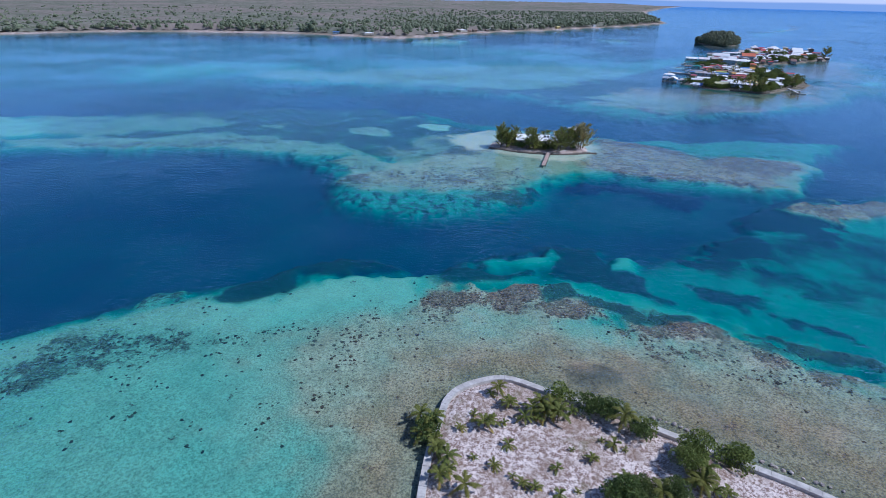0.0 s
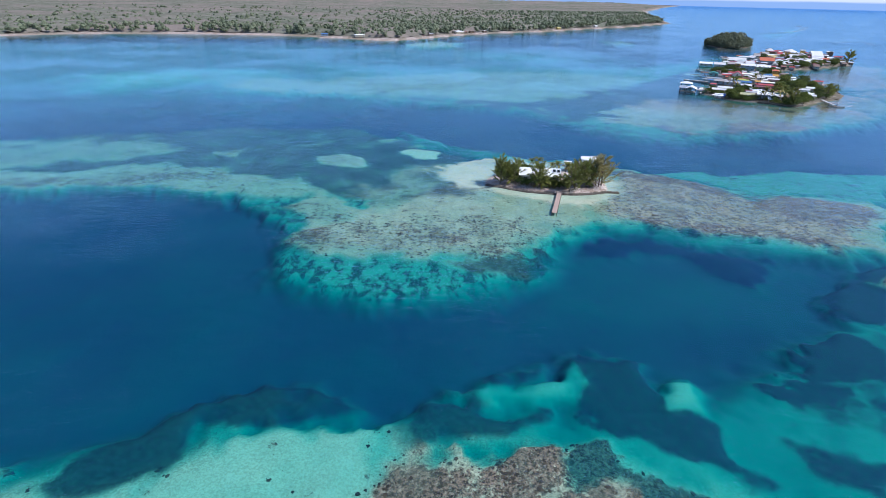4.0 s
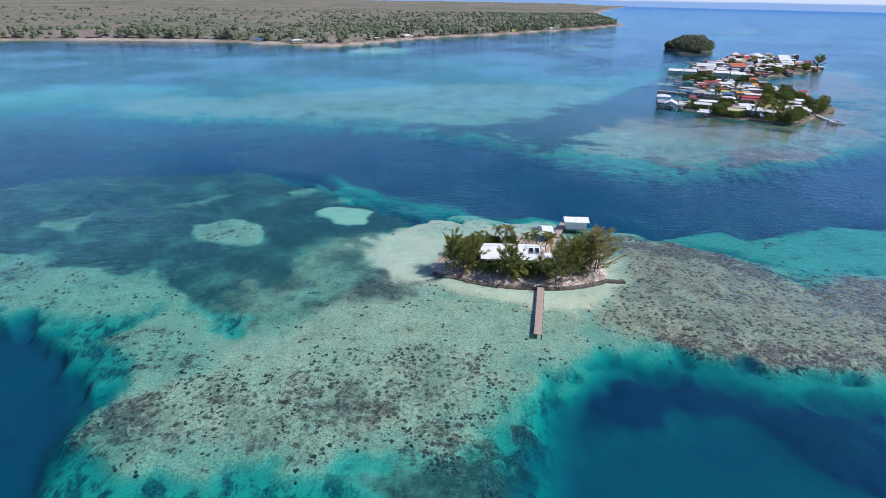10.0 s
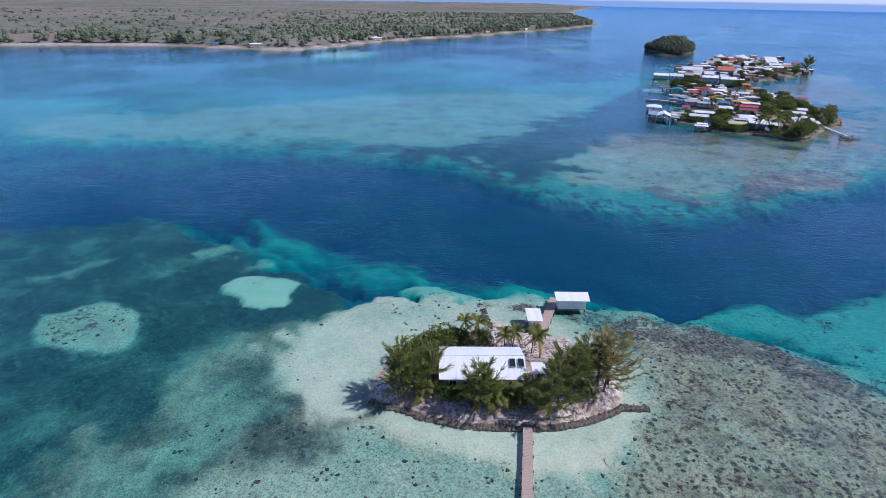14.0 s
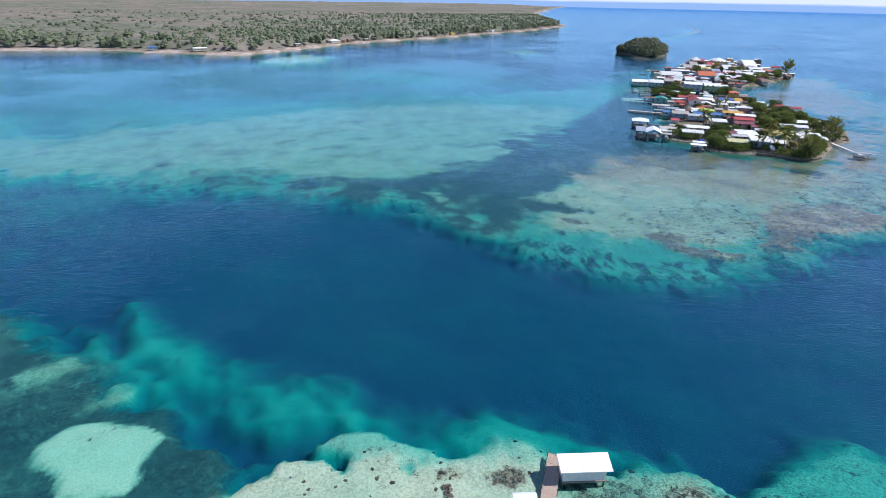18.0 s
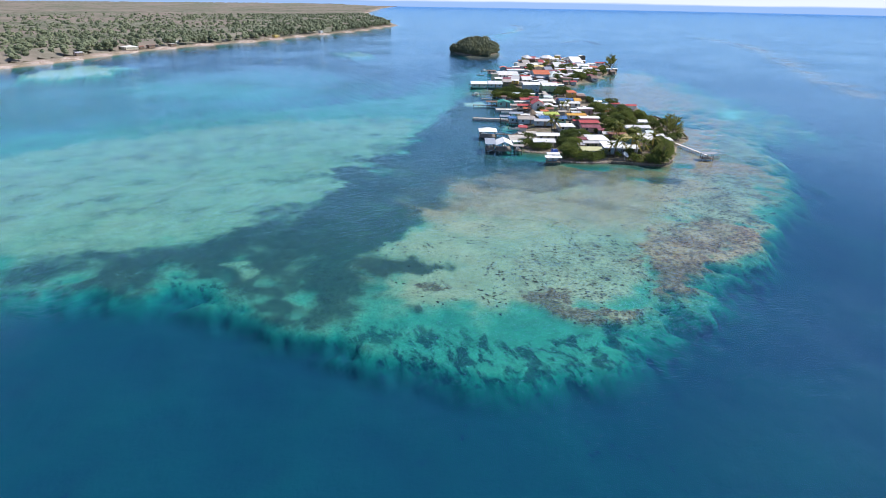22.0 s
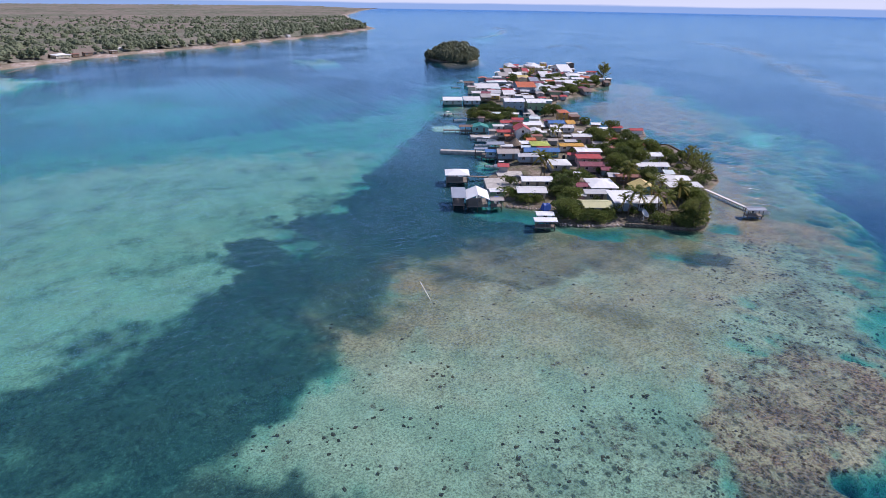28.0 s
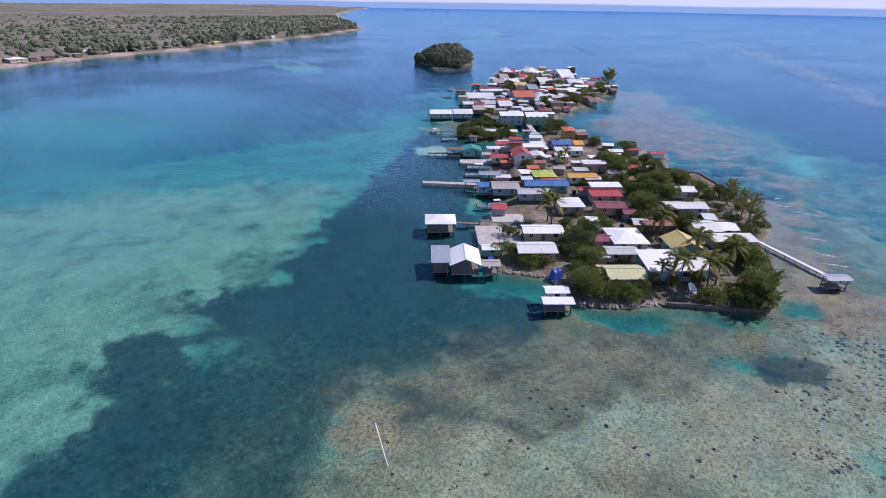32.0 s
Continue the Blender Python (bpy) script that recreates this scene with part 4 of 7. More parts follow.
    ([(-40.1, 246.2), (-41.7, 252.6), (-33.6, 254.1), (-29.4, 249), (-33.7, 243.5)], 2.5, 2.5, dict(coral=0.35, grass=0.2)),
    ([(-23.4, 280.6), (-19.7, 283.2), (-13.8, 283.4), (-10.4, 279.3), (-18.1, 277.2)], 3, 3, dict(depth=2.8, grass=0.25)),
    ([(-7.1, 269.9), (-5.6, 273.6), (-2.2, 274.8), (-0.3, 271.3), (-4, 268.5)], 2.5, 3, dict(depth=2.6, grass=0.2)),
    ([(-9.5, 285.7), (-7.2, 288.5), (-13.6, 305.9), (-7.8, 302.5), (1.8, 291.6), (10.2, 282.2), (22.5, 275), (30.7, 265.7), (17.3, 267.2), (10.5, 269.1), (2.7, 274.1), (-4, 281.2)], 15, 3, dict(depth=7, grass=0, tone=0, coral=0)),
    ([(9.6, 268.5), (26.8, 269.4), (55.1, 259.5), (71.6, 251.8), (77.9, 246.1), (61.1, 248.9), (44.4, 253.6), (27, 260.4), (16, 263.3)], 12, 4, dict(depth=7.5, grass=0, coral=0, tone=0)),
    ([(26.2, 257.9), (30.6, 260.6), (37.9, 259), (48.8, 253), (57.8, 249.9), (59.7, 245.2), (51.3, 245.2), (35.6, 251.8), (27.2, 254.7)], 3.5, 2.5, dict(depth=2.6, grass=0, tone=0, coral=0.1, spur=0.3)),
    ([(19.4, 253.6), (28.2, 255.3), (42.7, 252.4), (51.5, 249.8), (58.9, 246.9), (58.1, 242), (40.9, 239.8), (20.5, 242.3)], 4, 3, dict(depth=0.8, grass=0, heads=0.06, coral=0.05, tone=0.1)),
    ([(38.2, 250.9), (41.3, 252.1), (42.3, 248.4), (39.6, 247.5)], 2, 2.5, dict(coral=0.7)),
    ([(43.5, 248.7), (47, 249.3), (47.3, 246.8), (44.4, 246.2)], 2, 2.5, dict(coral=0.75, tone=0.6)),
    ([(51.1, 246.6), (55, 245.9), (54.2, 243.8), (51.6, 244.8)], 2, 2.5, dict(coral=0.75, tone=0.6)),
    ([(36.4, 247.5), (38.1, 248.1), (38.8, 246), (37, 245.4)], 2, 2, dict(coral=0.65)),
    # the lagoon and the shelf of the village
    ([(-77.6, 467.4), (-135, 569.4), (11.8, 530.9), (64.2, 564.4), (147.5, 541.6), (220.9, 601.1), (297.7, 656.7), (409, 733), (315.3, 565.1), (169.3, 456.6), (102.6, 430), (26.3, 430.3)], 80, 22, dict(depth=9.0)),
    ([(-42, 384.1), (8.3, 369), (30.4, 365.2), (45.6, 355.3), (58.5, 341), (68.3, 325.4), (79.4, 310.5), (90.7, 298.5), (103.5, 291.2), (116.8, 287.4), (128.2, 288.9), (145.2, 289.8), (169.6, 297.4), (192.2, 308.1), (231.2, 329.8), (262.9, 350.9), (278.6, 392.7), (292.4, 458.5), (274.1, 580.6), (102.9, 549.4), (19.8, 534.2), (-97.6, 502.6)], 9, 3, dict(coral=0, grass=0.3, heads=0, tone=0.3, spur=0, depth=5.8)),
    ([(-40.5, 380.9), (8.8, 366.6), (30.5, 362.6), (45.5, 353), (58.2, 339), (67.9, 323.7), (78.9, 309.2), (90.1, 297.4), (102.7, 290.2), (115.9, 286.4), (127, 287.8), (143.7, 288.7), (170.8, 296.9), (192.9, 307.8), (195.3, 315), (160.3, 301.5), (130.9, 298.7), (112.2, 302.5), (98.4, 312.2), (85.2, 325.5), (72.4, 342.4), (54.7, 361.6), (29.7, 376.2), (6.2, 379.8), (-48.5, 398)], 7, 4, dict(spur=1, grass=0)),
    ([(-211.4, 509), (-83.8, 457.9), (-66.2, 465.9), (-26.7, 492.4), (26.2, 511.2), (110.7, 522.2), (179.4, 492.7), (114.1, 395), (64.1, 369.1), (28.5, 379.4), (-7.4, 389.8), (-57.4, 394.7), (-132.8, 403.1)], 20, 9, dict(depth=2.4, grass=0.3, tone=0.38, spur=0)),
    ([(-27.7, 391.7), (6.1, 380.5), (27.2, 377.3), (37.2, 374.7), (53.7, 381.5), (76.1, 385.8), (101.1, 398), (121.2, 418.6), (153, 423.2), (139.7, 381.5), (110.1, 348.3), (90.1, 324.6), (79.7, 317.3), (64.6, 341.5), (45.8, 360.5), (30, 370.9), (7.4, 373.6), (-23.8, 381.2)], 26, 12, dict(depth=3.2, grass=0.58, tone=0.5, spur=0.2)),
    ([(42.6, 372.9), (50.9, 375.8), (60.4, 380.4), (74.5, 381.2), (90.1, 386.6), (103.7, 402.1), (126.9, 431.7), (154, 456.1), (178.6, 464), (166.5, 411.7), (145.5, 390.2), (123.4, 377.4), (108.6, 361.3), (98.1, 354.4), (89.5, 347.6), (91.8, 341.1), (92.8, 332.1), (91, 325.5), (85.8, 326.9), (76.4, 339), (67.4, 353.1), (56.3, 359), (43.6, 365.8)], 28, 13, dict(depth=3.2, grass=0.7, tone=0.5, spur=0)),
    ([(60.1, 361.3), (66.9, 360.4), (68.3, 353.6), (64, 353.1)], 3, 3, dict(grass=0.3, depth=2.8)),
    ([(98.3, 353.1), (107.9, 359.4), (119.5, 368.6), (138, 373.8), (159.3, 378.2), (178.4, 375.9), (198.7, 355.6), (194, 340.8), (172.2, 325.7), (152.3, 312.8), (136.6, 301.3), (128.6, 302.9), (122, 310.5), (111.5, 310.8), (96.6, 318.2), (91.6, 325.2), (93.5, 333.3), (92, 341.9), (89.4, 347.1)], 9, 5, dict(depth=1.5, heads=0.12, coral=0.08, tone=0.45, grass=0, spur=0)),
    ([(114.2, 381.9), (130, 383.8), (144.2, 387.4), (153.6, 389.3), (161.8, 379.3), (166.5, 366.5), (186.6, 355.7), (183, 340.9), (167.8, 330.7), (156.7, 342.3), (142.8, 352.8), (126.9, 361.4), (115.2, 364.9)], 14, 6, dict(depth=0.8, tone=0.75, heads=0.03)),
    ([(118.6, 375.9), (130.5, 379.2), (136.7, 382.6), (142.6, 379.4), (143.6, 372.1), (135.8, 366.5), (123.2, 366.6)], 8, 4, dict(tone=0.9, grass=0.35)),
    ([(117.4, 360.9), (130.5, 356.6), (143.5, 353.9), (145.1, 347.2), (136.5, 344.1), (122.1, 350.9)], 9, 5, dict(tone=0.5, depth=1.1)),
    ([(90.2, 348.1), (94.7, 349), (103, 345.4), (105.2, 335.8), (100, 333.9), (93.5, 338.4)], 7, 4, dict(grass=1, depth=2.6)),
    ([(97.6, 330.5), (101, 330.1), (103.3, 327.8), (102.1, 325.9), (98, 327.8)], 1.5, 2, dict(coral=0.75)),
    ([(91.9, 326.7), (95.5, 324), (96.6, 320.1), (92.5, 321)], 4, 3, dict(grass=0.7)),
    # coral along the front of that shelf
    ([(130.4, 337.4), (154.2, 329.8), (161.1, 321.2), (137.4, 300.9), (130.3, 306.8), (120.2, 315.2), (114.1, 320.8)], 8, 5, dict(heads=0.55, coral=0.22)),
    ([(109.6, 328.1), (121.7, 325.2), (117.4, 314.5), (110.7, 312.5), (104.4, 318.6)], 8, 5, dict(heads=0.3)),
    ([(114.7, 315.6), (121, 314.8), (129.4, 305.9), (136.4, 301.2), (132.6, 297), (128.9, 296.9), (122.9, 299.6), (116.7, 304.4), (114.4, 310.6)], 3.5, 4, dict(coral=0.66, heads=0.5, tone=0.65, depth=1.2)),
    ([(139.6, 304.8), (150.9, 313.5), (170.5, 326.6), (187.7, 329.8), (196.6, 318.8), (188.6, 311.7), (171.8, 306.5), (155.2, 300.4), (144.7, 301.3)], 5, 5, dict(coral=0.55, heads=0.5, tone=0.85, depth=0.8, spur=0)),
    ([(142.1, 305.8), (148.5, 311), (160.2, 312.7), (161.6, 307.8), (154.9, 302.3), (145.9, 302.2)], 3, 4, dict(coral=0.68, tone=0.9)),
    ([(185.1, 327.9), (196, 319.7), (193, 314.8), (183.4, 318.5), (178.9, 322.2)], 3, 4, dict(coral=0.66, tone=0.95)),
    ([(167.8, 330.7), (179.3, 334.5), (188.8, 332.5), (198.1, 324.2), (203.9, 316.5), (171, 305.3), (148.5, 317.7), (159.5, 325.9)], 6, 5, dict(coral=0.5, heads=0.55, tone=0.85, depth=0.5)),
    ([(205.1, 350.7), (221.6, 353.1), (227.9, 346.7), (224.2, 335.5), (199.7, 325), (190.4, 333.4), (191.6, 340.1)], 7, 5, dict(coral=0.36, heads=0.45, tone=0.45, depth=0.7)),
    ([(133.8, 302.1), (145.9, 302.2), (158.1, 302.3), (171.8, 306.5), (184.5, 308.8), (169.2, 301.8), (150.1, 296.2), (139.1, 295.4), (129.7, 295.7)], 5, 5, dict(coral=0.5, heads=0.5, tone=0.5, depth=2.4)),
    ([(222.8, 373.4), (244.4, 365.7), (238.8, 345), (204.8, 320.8), (195.2, 318), (186.4, 328.8), (170.5, 326.6), (194.9, 348.6)], 8, 6, dict(coral=0.36, heads=0.45, tone=0.45, depth=1.2, spur=0)),
    ([(-36.1, 371.5), (10.4, 358.7), (30.9, 356.1), (45.3, 347.4), (57.5, 333.8), (66.8, 319.5), (77.8, 306.2), (89.2, 295.8), (101.9, 289.1), (114.8, 285.4), (127.5, 285.7), (144.5, 286.8), (168.6, 293.4), (201.7, 307.9), (206.5, 277.8), (114.7, 239.8), (0.3, 293.8)], 10, 3, dict(coral=0, grass=0, heads=0, tone=0, spur=0, depth=24)),
    # reef east of the village
    ([(453.9, 654.5), (443.7, 579.2), (418.9, 511.8), (395.1, 460.8), (364.8, 413.2), (342.1, 382.9), (233.5, 339.3), (228.9, 355.7), (285.9, 401.5), (311.8, 440.5), (328, 494.4)], 50, 20, dict(depth=2.6, tone=0.8, coral=0.4, grass=0)),
    ([(231.5, 375.4), (236.6, 364.6), (235.9, 350.8), (226.6, 333.5), (215.8, 320.7), (236.9, 327.9), (261.3, 351.6), (269.9, 374), (278.8, 399.3), (297.1, 430.4), (318.4, 464.1), (359.2, 525.9), (378.2, 562.9), (333.3, 518.7), (306.5, 457.6), (278.3, 414.2)], 26, 12, dict(depth=0.5, tone=1.0, coral=0.4, grass=0.1)),
    ([(300.4, 528.7), (367.1, 566.9), (416.6, 605.8), (458.4, 617.4), (433.4, 570.8), (386.2, 509.9), (341.9, 452.8), (313.9, 416.7), (292.9, 408.7), (298, 425), (304.1, 444.5), (300.4, 459.5), (297.9, 483.6), (301.3, 507.8)], 26, 12, dict(depth=0.5, tone=1.0, coral=0.4, grass=0.15)),
    ([(287.1, 424), (285.9, 401.5), (275.3, 384.1), (259, 368.4), (233.1, 357.4), (227.2, 369.5), (227.6, 374.3), (244.8, 385.7), (258.8, 397.1)], 18, 10, dict(depth=0.3, tone=1.0, coral=0.3)),
    ([(282.3, 397.5), (254.7, 372.1), (260.4, 360.2), (250.4, 343.1), (269.8, 351), (286.8, 376.2), (297.8, 396.6)], 8, 7, dict(depth=1.8, coral=0.25, grass=0.2)),
    ([(201, 510.1), (227.4, 515.6), (225.8, 497.8), (212.9, 490.8), (208.5, 466.1), (212, 456), (192.1, 443.9), (225.8, 497.8)], 4, 4, dict(depth=1.6, grass=0.1)),
    ([(233.3, 552.2), (264, 569.7), (257.6, 542.8), (234.7, 515.6), (214.4, 512.8), (213.1, 520.4), (233.9, 523.7), (237.2, 539.9)], 3, 4, dict(depth=1.2, grass=0.1)),
    # silt and weed before the village
    ([(133.7, 400), (144.8, 400.2), (162.6, 404.7), (179.6, 403.8), (181.8, 394.6), (159.1, 375.4), (152, 381.8), (145.3, 389.5), (134, 387.7)], 9, 5, dict(depth=2.2, grass=0.8, tone=0.7, coral=0)),
    ([(163.8, 393.4), (181.8, 394.6), (199.8, 383.2), (220.5, 374.1), (231, 368.6), (215.3, 362.7), (201, 367.1), (174.7, 367.1), (158.4, 374.5)], 8, 4, dict(depth=0.6, tone=1, grass=0.45, coral=0)),
    ([(161.5, 360.8), (170.9, 355.7), (176.7, 347.7), (182.4, 339.5), (178.5, 334.9), (175.1, 340.8), (166.5, 349), (160.7, 356.8)], 8, 4, dict(tone=1, grass=0.42)),
    ([(201, 365.6), (208.4, 363.8), (213.3, 359.9), (208.1, 357.9), (200.7, 362.4)], 2.5, 3, dict(grass=0.9, tone=1)),
    ([(202.1, 366.3), (210.4, 364.2), (213.5, 360), (208.9, 358.5), (201.6, 361.9)], 2, 3, dict(grass=0.9, tone=1)),
    ([(140.1, 384.4), (145.7, 385.2), (148.8, 381), (145.1, 376.9), (140.2, 379.5)], 2.5, 2, dict(depth=0.35, tone=0.8, grass=0)),
    ([(135.7, 388), (141.8, 389.6), (147.6, 387.2), (151.8, 381.9), (150.1, 377.4), (141.5, 378.5), (134.2, 381.3)], 5, 3, dict(depth=0.5, tone=1, grass=0.1)),
    ([(134.5, 427.5), (160.6, 461.5), (211.2, 519.1), (250.2, 561), (254.8, 533.2), (177.1, 413.9), (181.8, 394.6), (168.9, 389), (144.2, 398.9), (134.3, 409.1)], 9, 5, dict(depth=3.4, grass=0.9, tone=0.6, coral=0)),
    ([(187.7, 380.7), (207.3, 364.4), (230.3, 358), (214.7, 345.6), (192.3, 343.7), (176.5, 354), (165.1, 364.9)], 12, 5, dict(tone=0.75, depth=0.7, coral=0.05)),
    ([(219.4, 525.1), (233.2, 522.5), (225.2, 504.2), (215.1, 514.1)], 3, 3, dict(depth=1.4, grass=0.1, tone=0.1)),
    ([(246.8, 557.3), (254.4, 553.5), (247.5, 536.6), (235.7, 542.5)], 3, 3, dict(depth=1.4, grass=0.1, tone=0.1)),
    ([(122.9, 437.2), (128.8, 438.2), (134.9, 433.4), (134.1, 424.6), (126.2, 423), (121.9, 428.8)], 7, 6, dict(grass=1)),
    ([(107.2, 423), (116.2, 422), (118, 411.6), (109.6, 412.9)], 7, 6, dict(grass=0.85)),
    ([(101.3, 407.1), (117.2, 404), (116.7, 392.3), (107.1, 390), (99.7, 392.2)], 9, 6, dict(grass=1)),
    ([(126.7, 414.3), (141.5, 414.6), (139.4, 401.6), (129.2, 398.9), (122.5, 405.8)], 16, 6, dict(grass=0.68, depth=3)),
    ([(115.9, 385.1), (123.1, 389.9), (132.8, 387), (133.6, 379.5), (123.5, 375.2)], 10, 6, dict(grass=0.6, depth=2.2)),
    ([(141.8, 391.9), (161.3, 396.3), (183.9, 391.1), (209.8, 378.6), (220.8, 368), (204.6, 365.8), (183.9, 370.3), (169.3, 374.5), (155.5, 376.4), (143.6, 383)], 16, 6, dict(grass=0.42, tone=1, depth=0.7)),
    ([(353, 447.2), (356.6, 435.4), (335.4, 420.3), (327.8, 424.2), (333.4, 433.7)], 14, 6, dict(depth=4, tone=0, coral=0)),
    ([(298.3, 377.9), (251.1, 338.9), (225.4, 320.8), (203.5, 309.9), (180.5, 301.7), (162.5, 296.4), (149.3, 294.1), (137.5, 294.5), (124.8, 286.3), (190.8, 250.1), (547.3, 251.6)], 18, 9, dict(depth=26, coral=0, tone=0, heads=0, grass=0)),
    # faint banks in the far lagoon and off the mainland
    ([(-270.5, 459.9), (-212.1, 503.3), (-132.1, 511.7), (-120, 461.5), (-171.7, 432.6), (-225.8, 404.3)], 50, 18, dict(depth=5, grass=0.2)),
    ([(15, 660.7), (50.6, 687), (98.7, 674.4), (132.6, 614.8), (114.4, 588.2), (68.4, 613.2)], 36, 14, dict(depth=9)),
    ([(235, 877), (272, 871), (276, 809), (241, 798)], 6, 5, dict(depth=2.0, tone=0.5)),
    ([(-46, 758), (-7, 826), (43, 806), (15, 726), (-28, 718)], 10, 8, dict(depth=1.4)),
    ([(574, 1046), (833, 1378), (835, 1324), (646, 1086), (562, 995)], 22, 10, dict(depth=6)),
]

FIELDS = ("depth", "coral", "grass", "heads", "tone", "spur")


def ruler(lo, hi, cell, left, right, grow=1.07):
    mid = list(np.arange(lo, hi + cell / 2, cell))
    out, s, x = [], cell, hi
    while x < right:
        s *= grow
        x += min(s, 60)
        out.append(x)
    pre, s, x = [], cell, lo
    while x > left:
        s *= grow
        x -= min(s, 60)
        pre.append(x)
    return np.array(pre[::-1] + mid + out)


def ground_sheet():
    xs, ys = ruler(-130, 290, 0.9, -4600, 4700), ruler(40, 450, 0.9, -700, 4750)
    gx, gy = np.meshgrid(xs, ys)
    x, y = gx.ravel(), gy.ravel()
    wob = [(fbm(x, y, 26, s) - 0.5, fbm(x, y, 26, s + 9) - 0.5) for s in (3,)][0]
    jag = [(fbm(x, y, 7, s) - 0.5, fbm(x, y, 7, s + 9) - 0.5) for s in (41,)][0]
    rag, nick = fbm(x, y, 11, 57, 5) - 0.5, fbm(x + 0.4 * y, 0.7 * y, 2.6, 63, 2) - 0.5
    val = {k: np.zeros(x.shape) for k in FIELDS}
    val["depth"] += 23 + 4 * fbm(x, y, 120, 5)
    for poly, soft, wander, put in BED:
        p = np.array(poly)
        r = soft + wander * 2
        far = max(1.0, np.hypot(*(p.mean(0) - (80, 200))) / 400)
        k = np.nonzero((x > p[:, 0].min() - r) & (x < p[:, 0].max() + r) & (y > p[:, 1].min() - r) & (y < p[:, 1].max() + r))[0]
        px = x[k] + wander * far * (1.2 * wob[0][k] + 1.3 * jag[0][k])
        py = y[k] + wander * far * (1.2 * wob[1][k] + 1.3 * jag[1][k])
        w = smooth(-soft / 2, soft / 2, inside(poly, px, py) + wander * (2.6 * rag[k] + 1.2 * nick[k]))
        for name, v in put.items():
            val[name][k] += w * (v - val[name][k])
    val["depth"] *= 1 + 0.25 * (fbm(x, y, 14, 71) - 0.5)
    z = -SQUASH * np.maximum(val["depth"], 0.25)
    z += 0.10 * (fbm(x, y, 5, 77) - 0.5)
    # land rises out of it
    land = np.zeros(x.shape)
    soil = np.zeros(x.shape)
    for poly, soft, top, shelf, litter in ((NEAR_ISLET, 1.6, 0.75, 8, 0.0), (CAY, 2.4, 0.75, 9, 0.1), (CAY_BEACH, 2.5, 0.35, 5, 0.0), (VILLAGE, 3.0, 0.7, 5, 0.9), (VILLAGE_NORTH, 3, 0.7, 4, 0.95), (SPIT, 2.0, 0.6, 4, 0.3), (MANGROVE, 6, 0.15, 6, 1.0), (WOODED, 5, 0.8, 10, 0.9), (MAINLAND, 7, 1.6, 22, 0.85)):
        p = np.array(poly)
        r = shelf + 10
        k = np.nonzero((x > p[:, 0].min() - r) & (x < p[:, 0].max() + r) & (y > p[:, 1].min() - r) & (y < p[:, 1].max() + r))[0]
        d = inside(poly, x[k], y[k])
        near = smooth(-shelf, 0, d)
        z[k] = z[k] * (1 - near) - 0.12 * near
        up = smooth(-soft * 0.4, soft, d)
        z[k] += up * (top + 0.12 + 0.25 * (fbm(x[k], y[k], 6, 91) - 0.3))
        land[k] = np.maximum(land[k], smooth(-0.05, 0.12, z[k]))
        if litter > 0.5:
            val["tone"][k] = np.maximum(val["tone"][k], smooth(-2.6 * shelf, -0.2 * shelf, d))
        soil[k] = np.maximum(soil[k], litter * (smooth(11, 16, d) if top > 1.5 else smooth(-2.0, 0.6, d)))
        for name in ("coral", "heads", "spur"):
            val[name][k] *= 1 - near ** 3
    nx, ny = len(xs), len(ys)
    me = bpy.data.meshes.new("ground")
    idx = np.arange(nx * ny).reshape(ny, nx)
    quads = np.stack([idx[:-1, :-1], idx[:-1, 1:], idx[1:, 1:], idx[1:, :-1]], -1).reshape(-1, 4)
    me.vertices.add(nx * ny)
    me.vertices.foreach_set("co", np.stack([x, y, z], -1).astype(np.float32).ravel())
    me.loops.add(quads.size)
    me.loops.foreach_set("vertex_index", quads.astype(np.int32).ravel())
    me.polygons.add(len(quads))
    me.polygons.foreach_set("loop_start", np.arange(0, quads.size, 4, dtype=np.int32))
    me.update(calc_edges=True)
    val["land"], val["soil"] = land, soil
    for name in ("coral", "grass", "heads", "tone", "spur", "land", "soil"):
        a = me.attributes.new(name, "FLOAT", "POINT")
        a.data.foreach_set("value", np.clip(val[name], 0, 1).astype(np.float32))
    me.materials.append(M["ground"])
    me.shade_smooth()
    ob = new("ground", me)
    tagged(ob, "sandy sea bed with coral reef, seagrass and low islands", "ground", kind="structure")
    return xs, ys, z.reshape(ny, nx), {k: v.reshape(ny, nx) for k, v in val.items()}


GX, GY, GZ, GV = ground_sheet()


def field(grid, x, y):
    i = min(max(int(np.searchsorted(GX, x)) - 1, 0), len(GX) - 2)
    j = min(max(int(np.searchsorted(GY, y)) - 1, 0), len(GY) - 2)
    a, b = (x - GX[i]) / (GX[i + 1] - GX[i]), (y - GY[j]) / (GY[j + 1] - GY[j])
    return float((grid[j, i] * (1 - a) + grid[j, i + 1] * a) * (1 - b) + (grid[j + 1, i] * (1 - a) + grid[j + 1, i + 1] * a) * b)


def ground_z(x, y):
    return field(GZ, x, y)


sea = Mesh()
sea.face((-4600, -700, 0), (4700, -700, 0), (4700, 4750, 0), (-4600, 4750, 0))
water = part("water", sea, M["sea"], label="clear tropical sea with small ripples")
tagged(water, category="sea", kind="structure")
water.visible_shadow = False

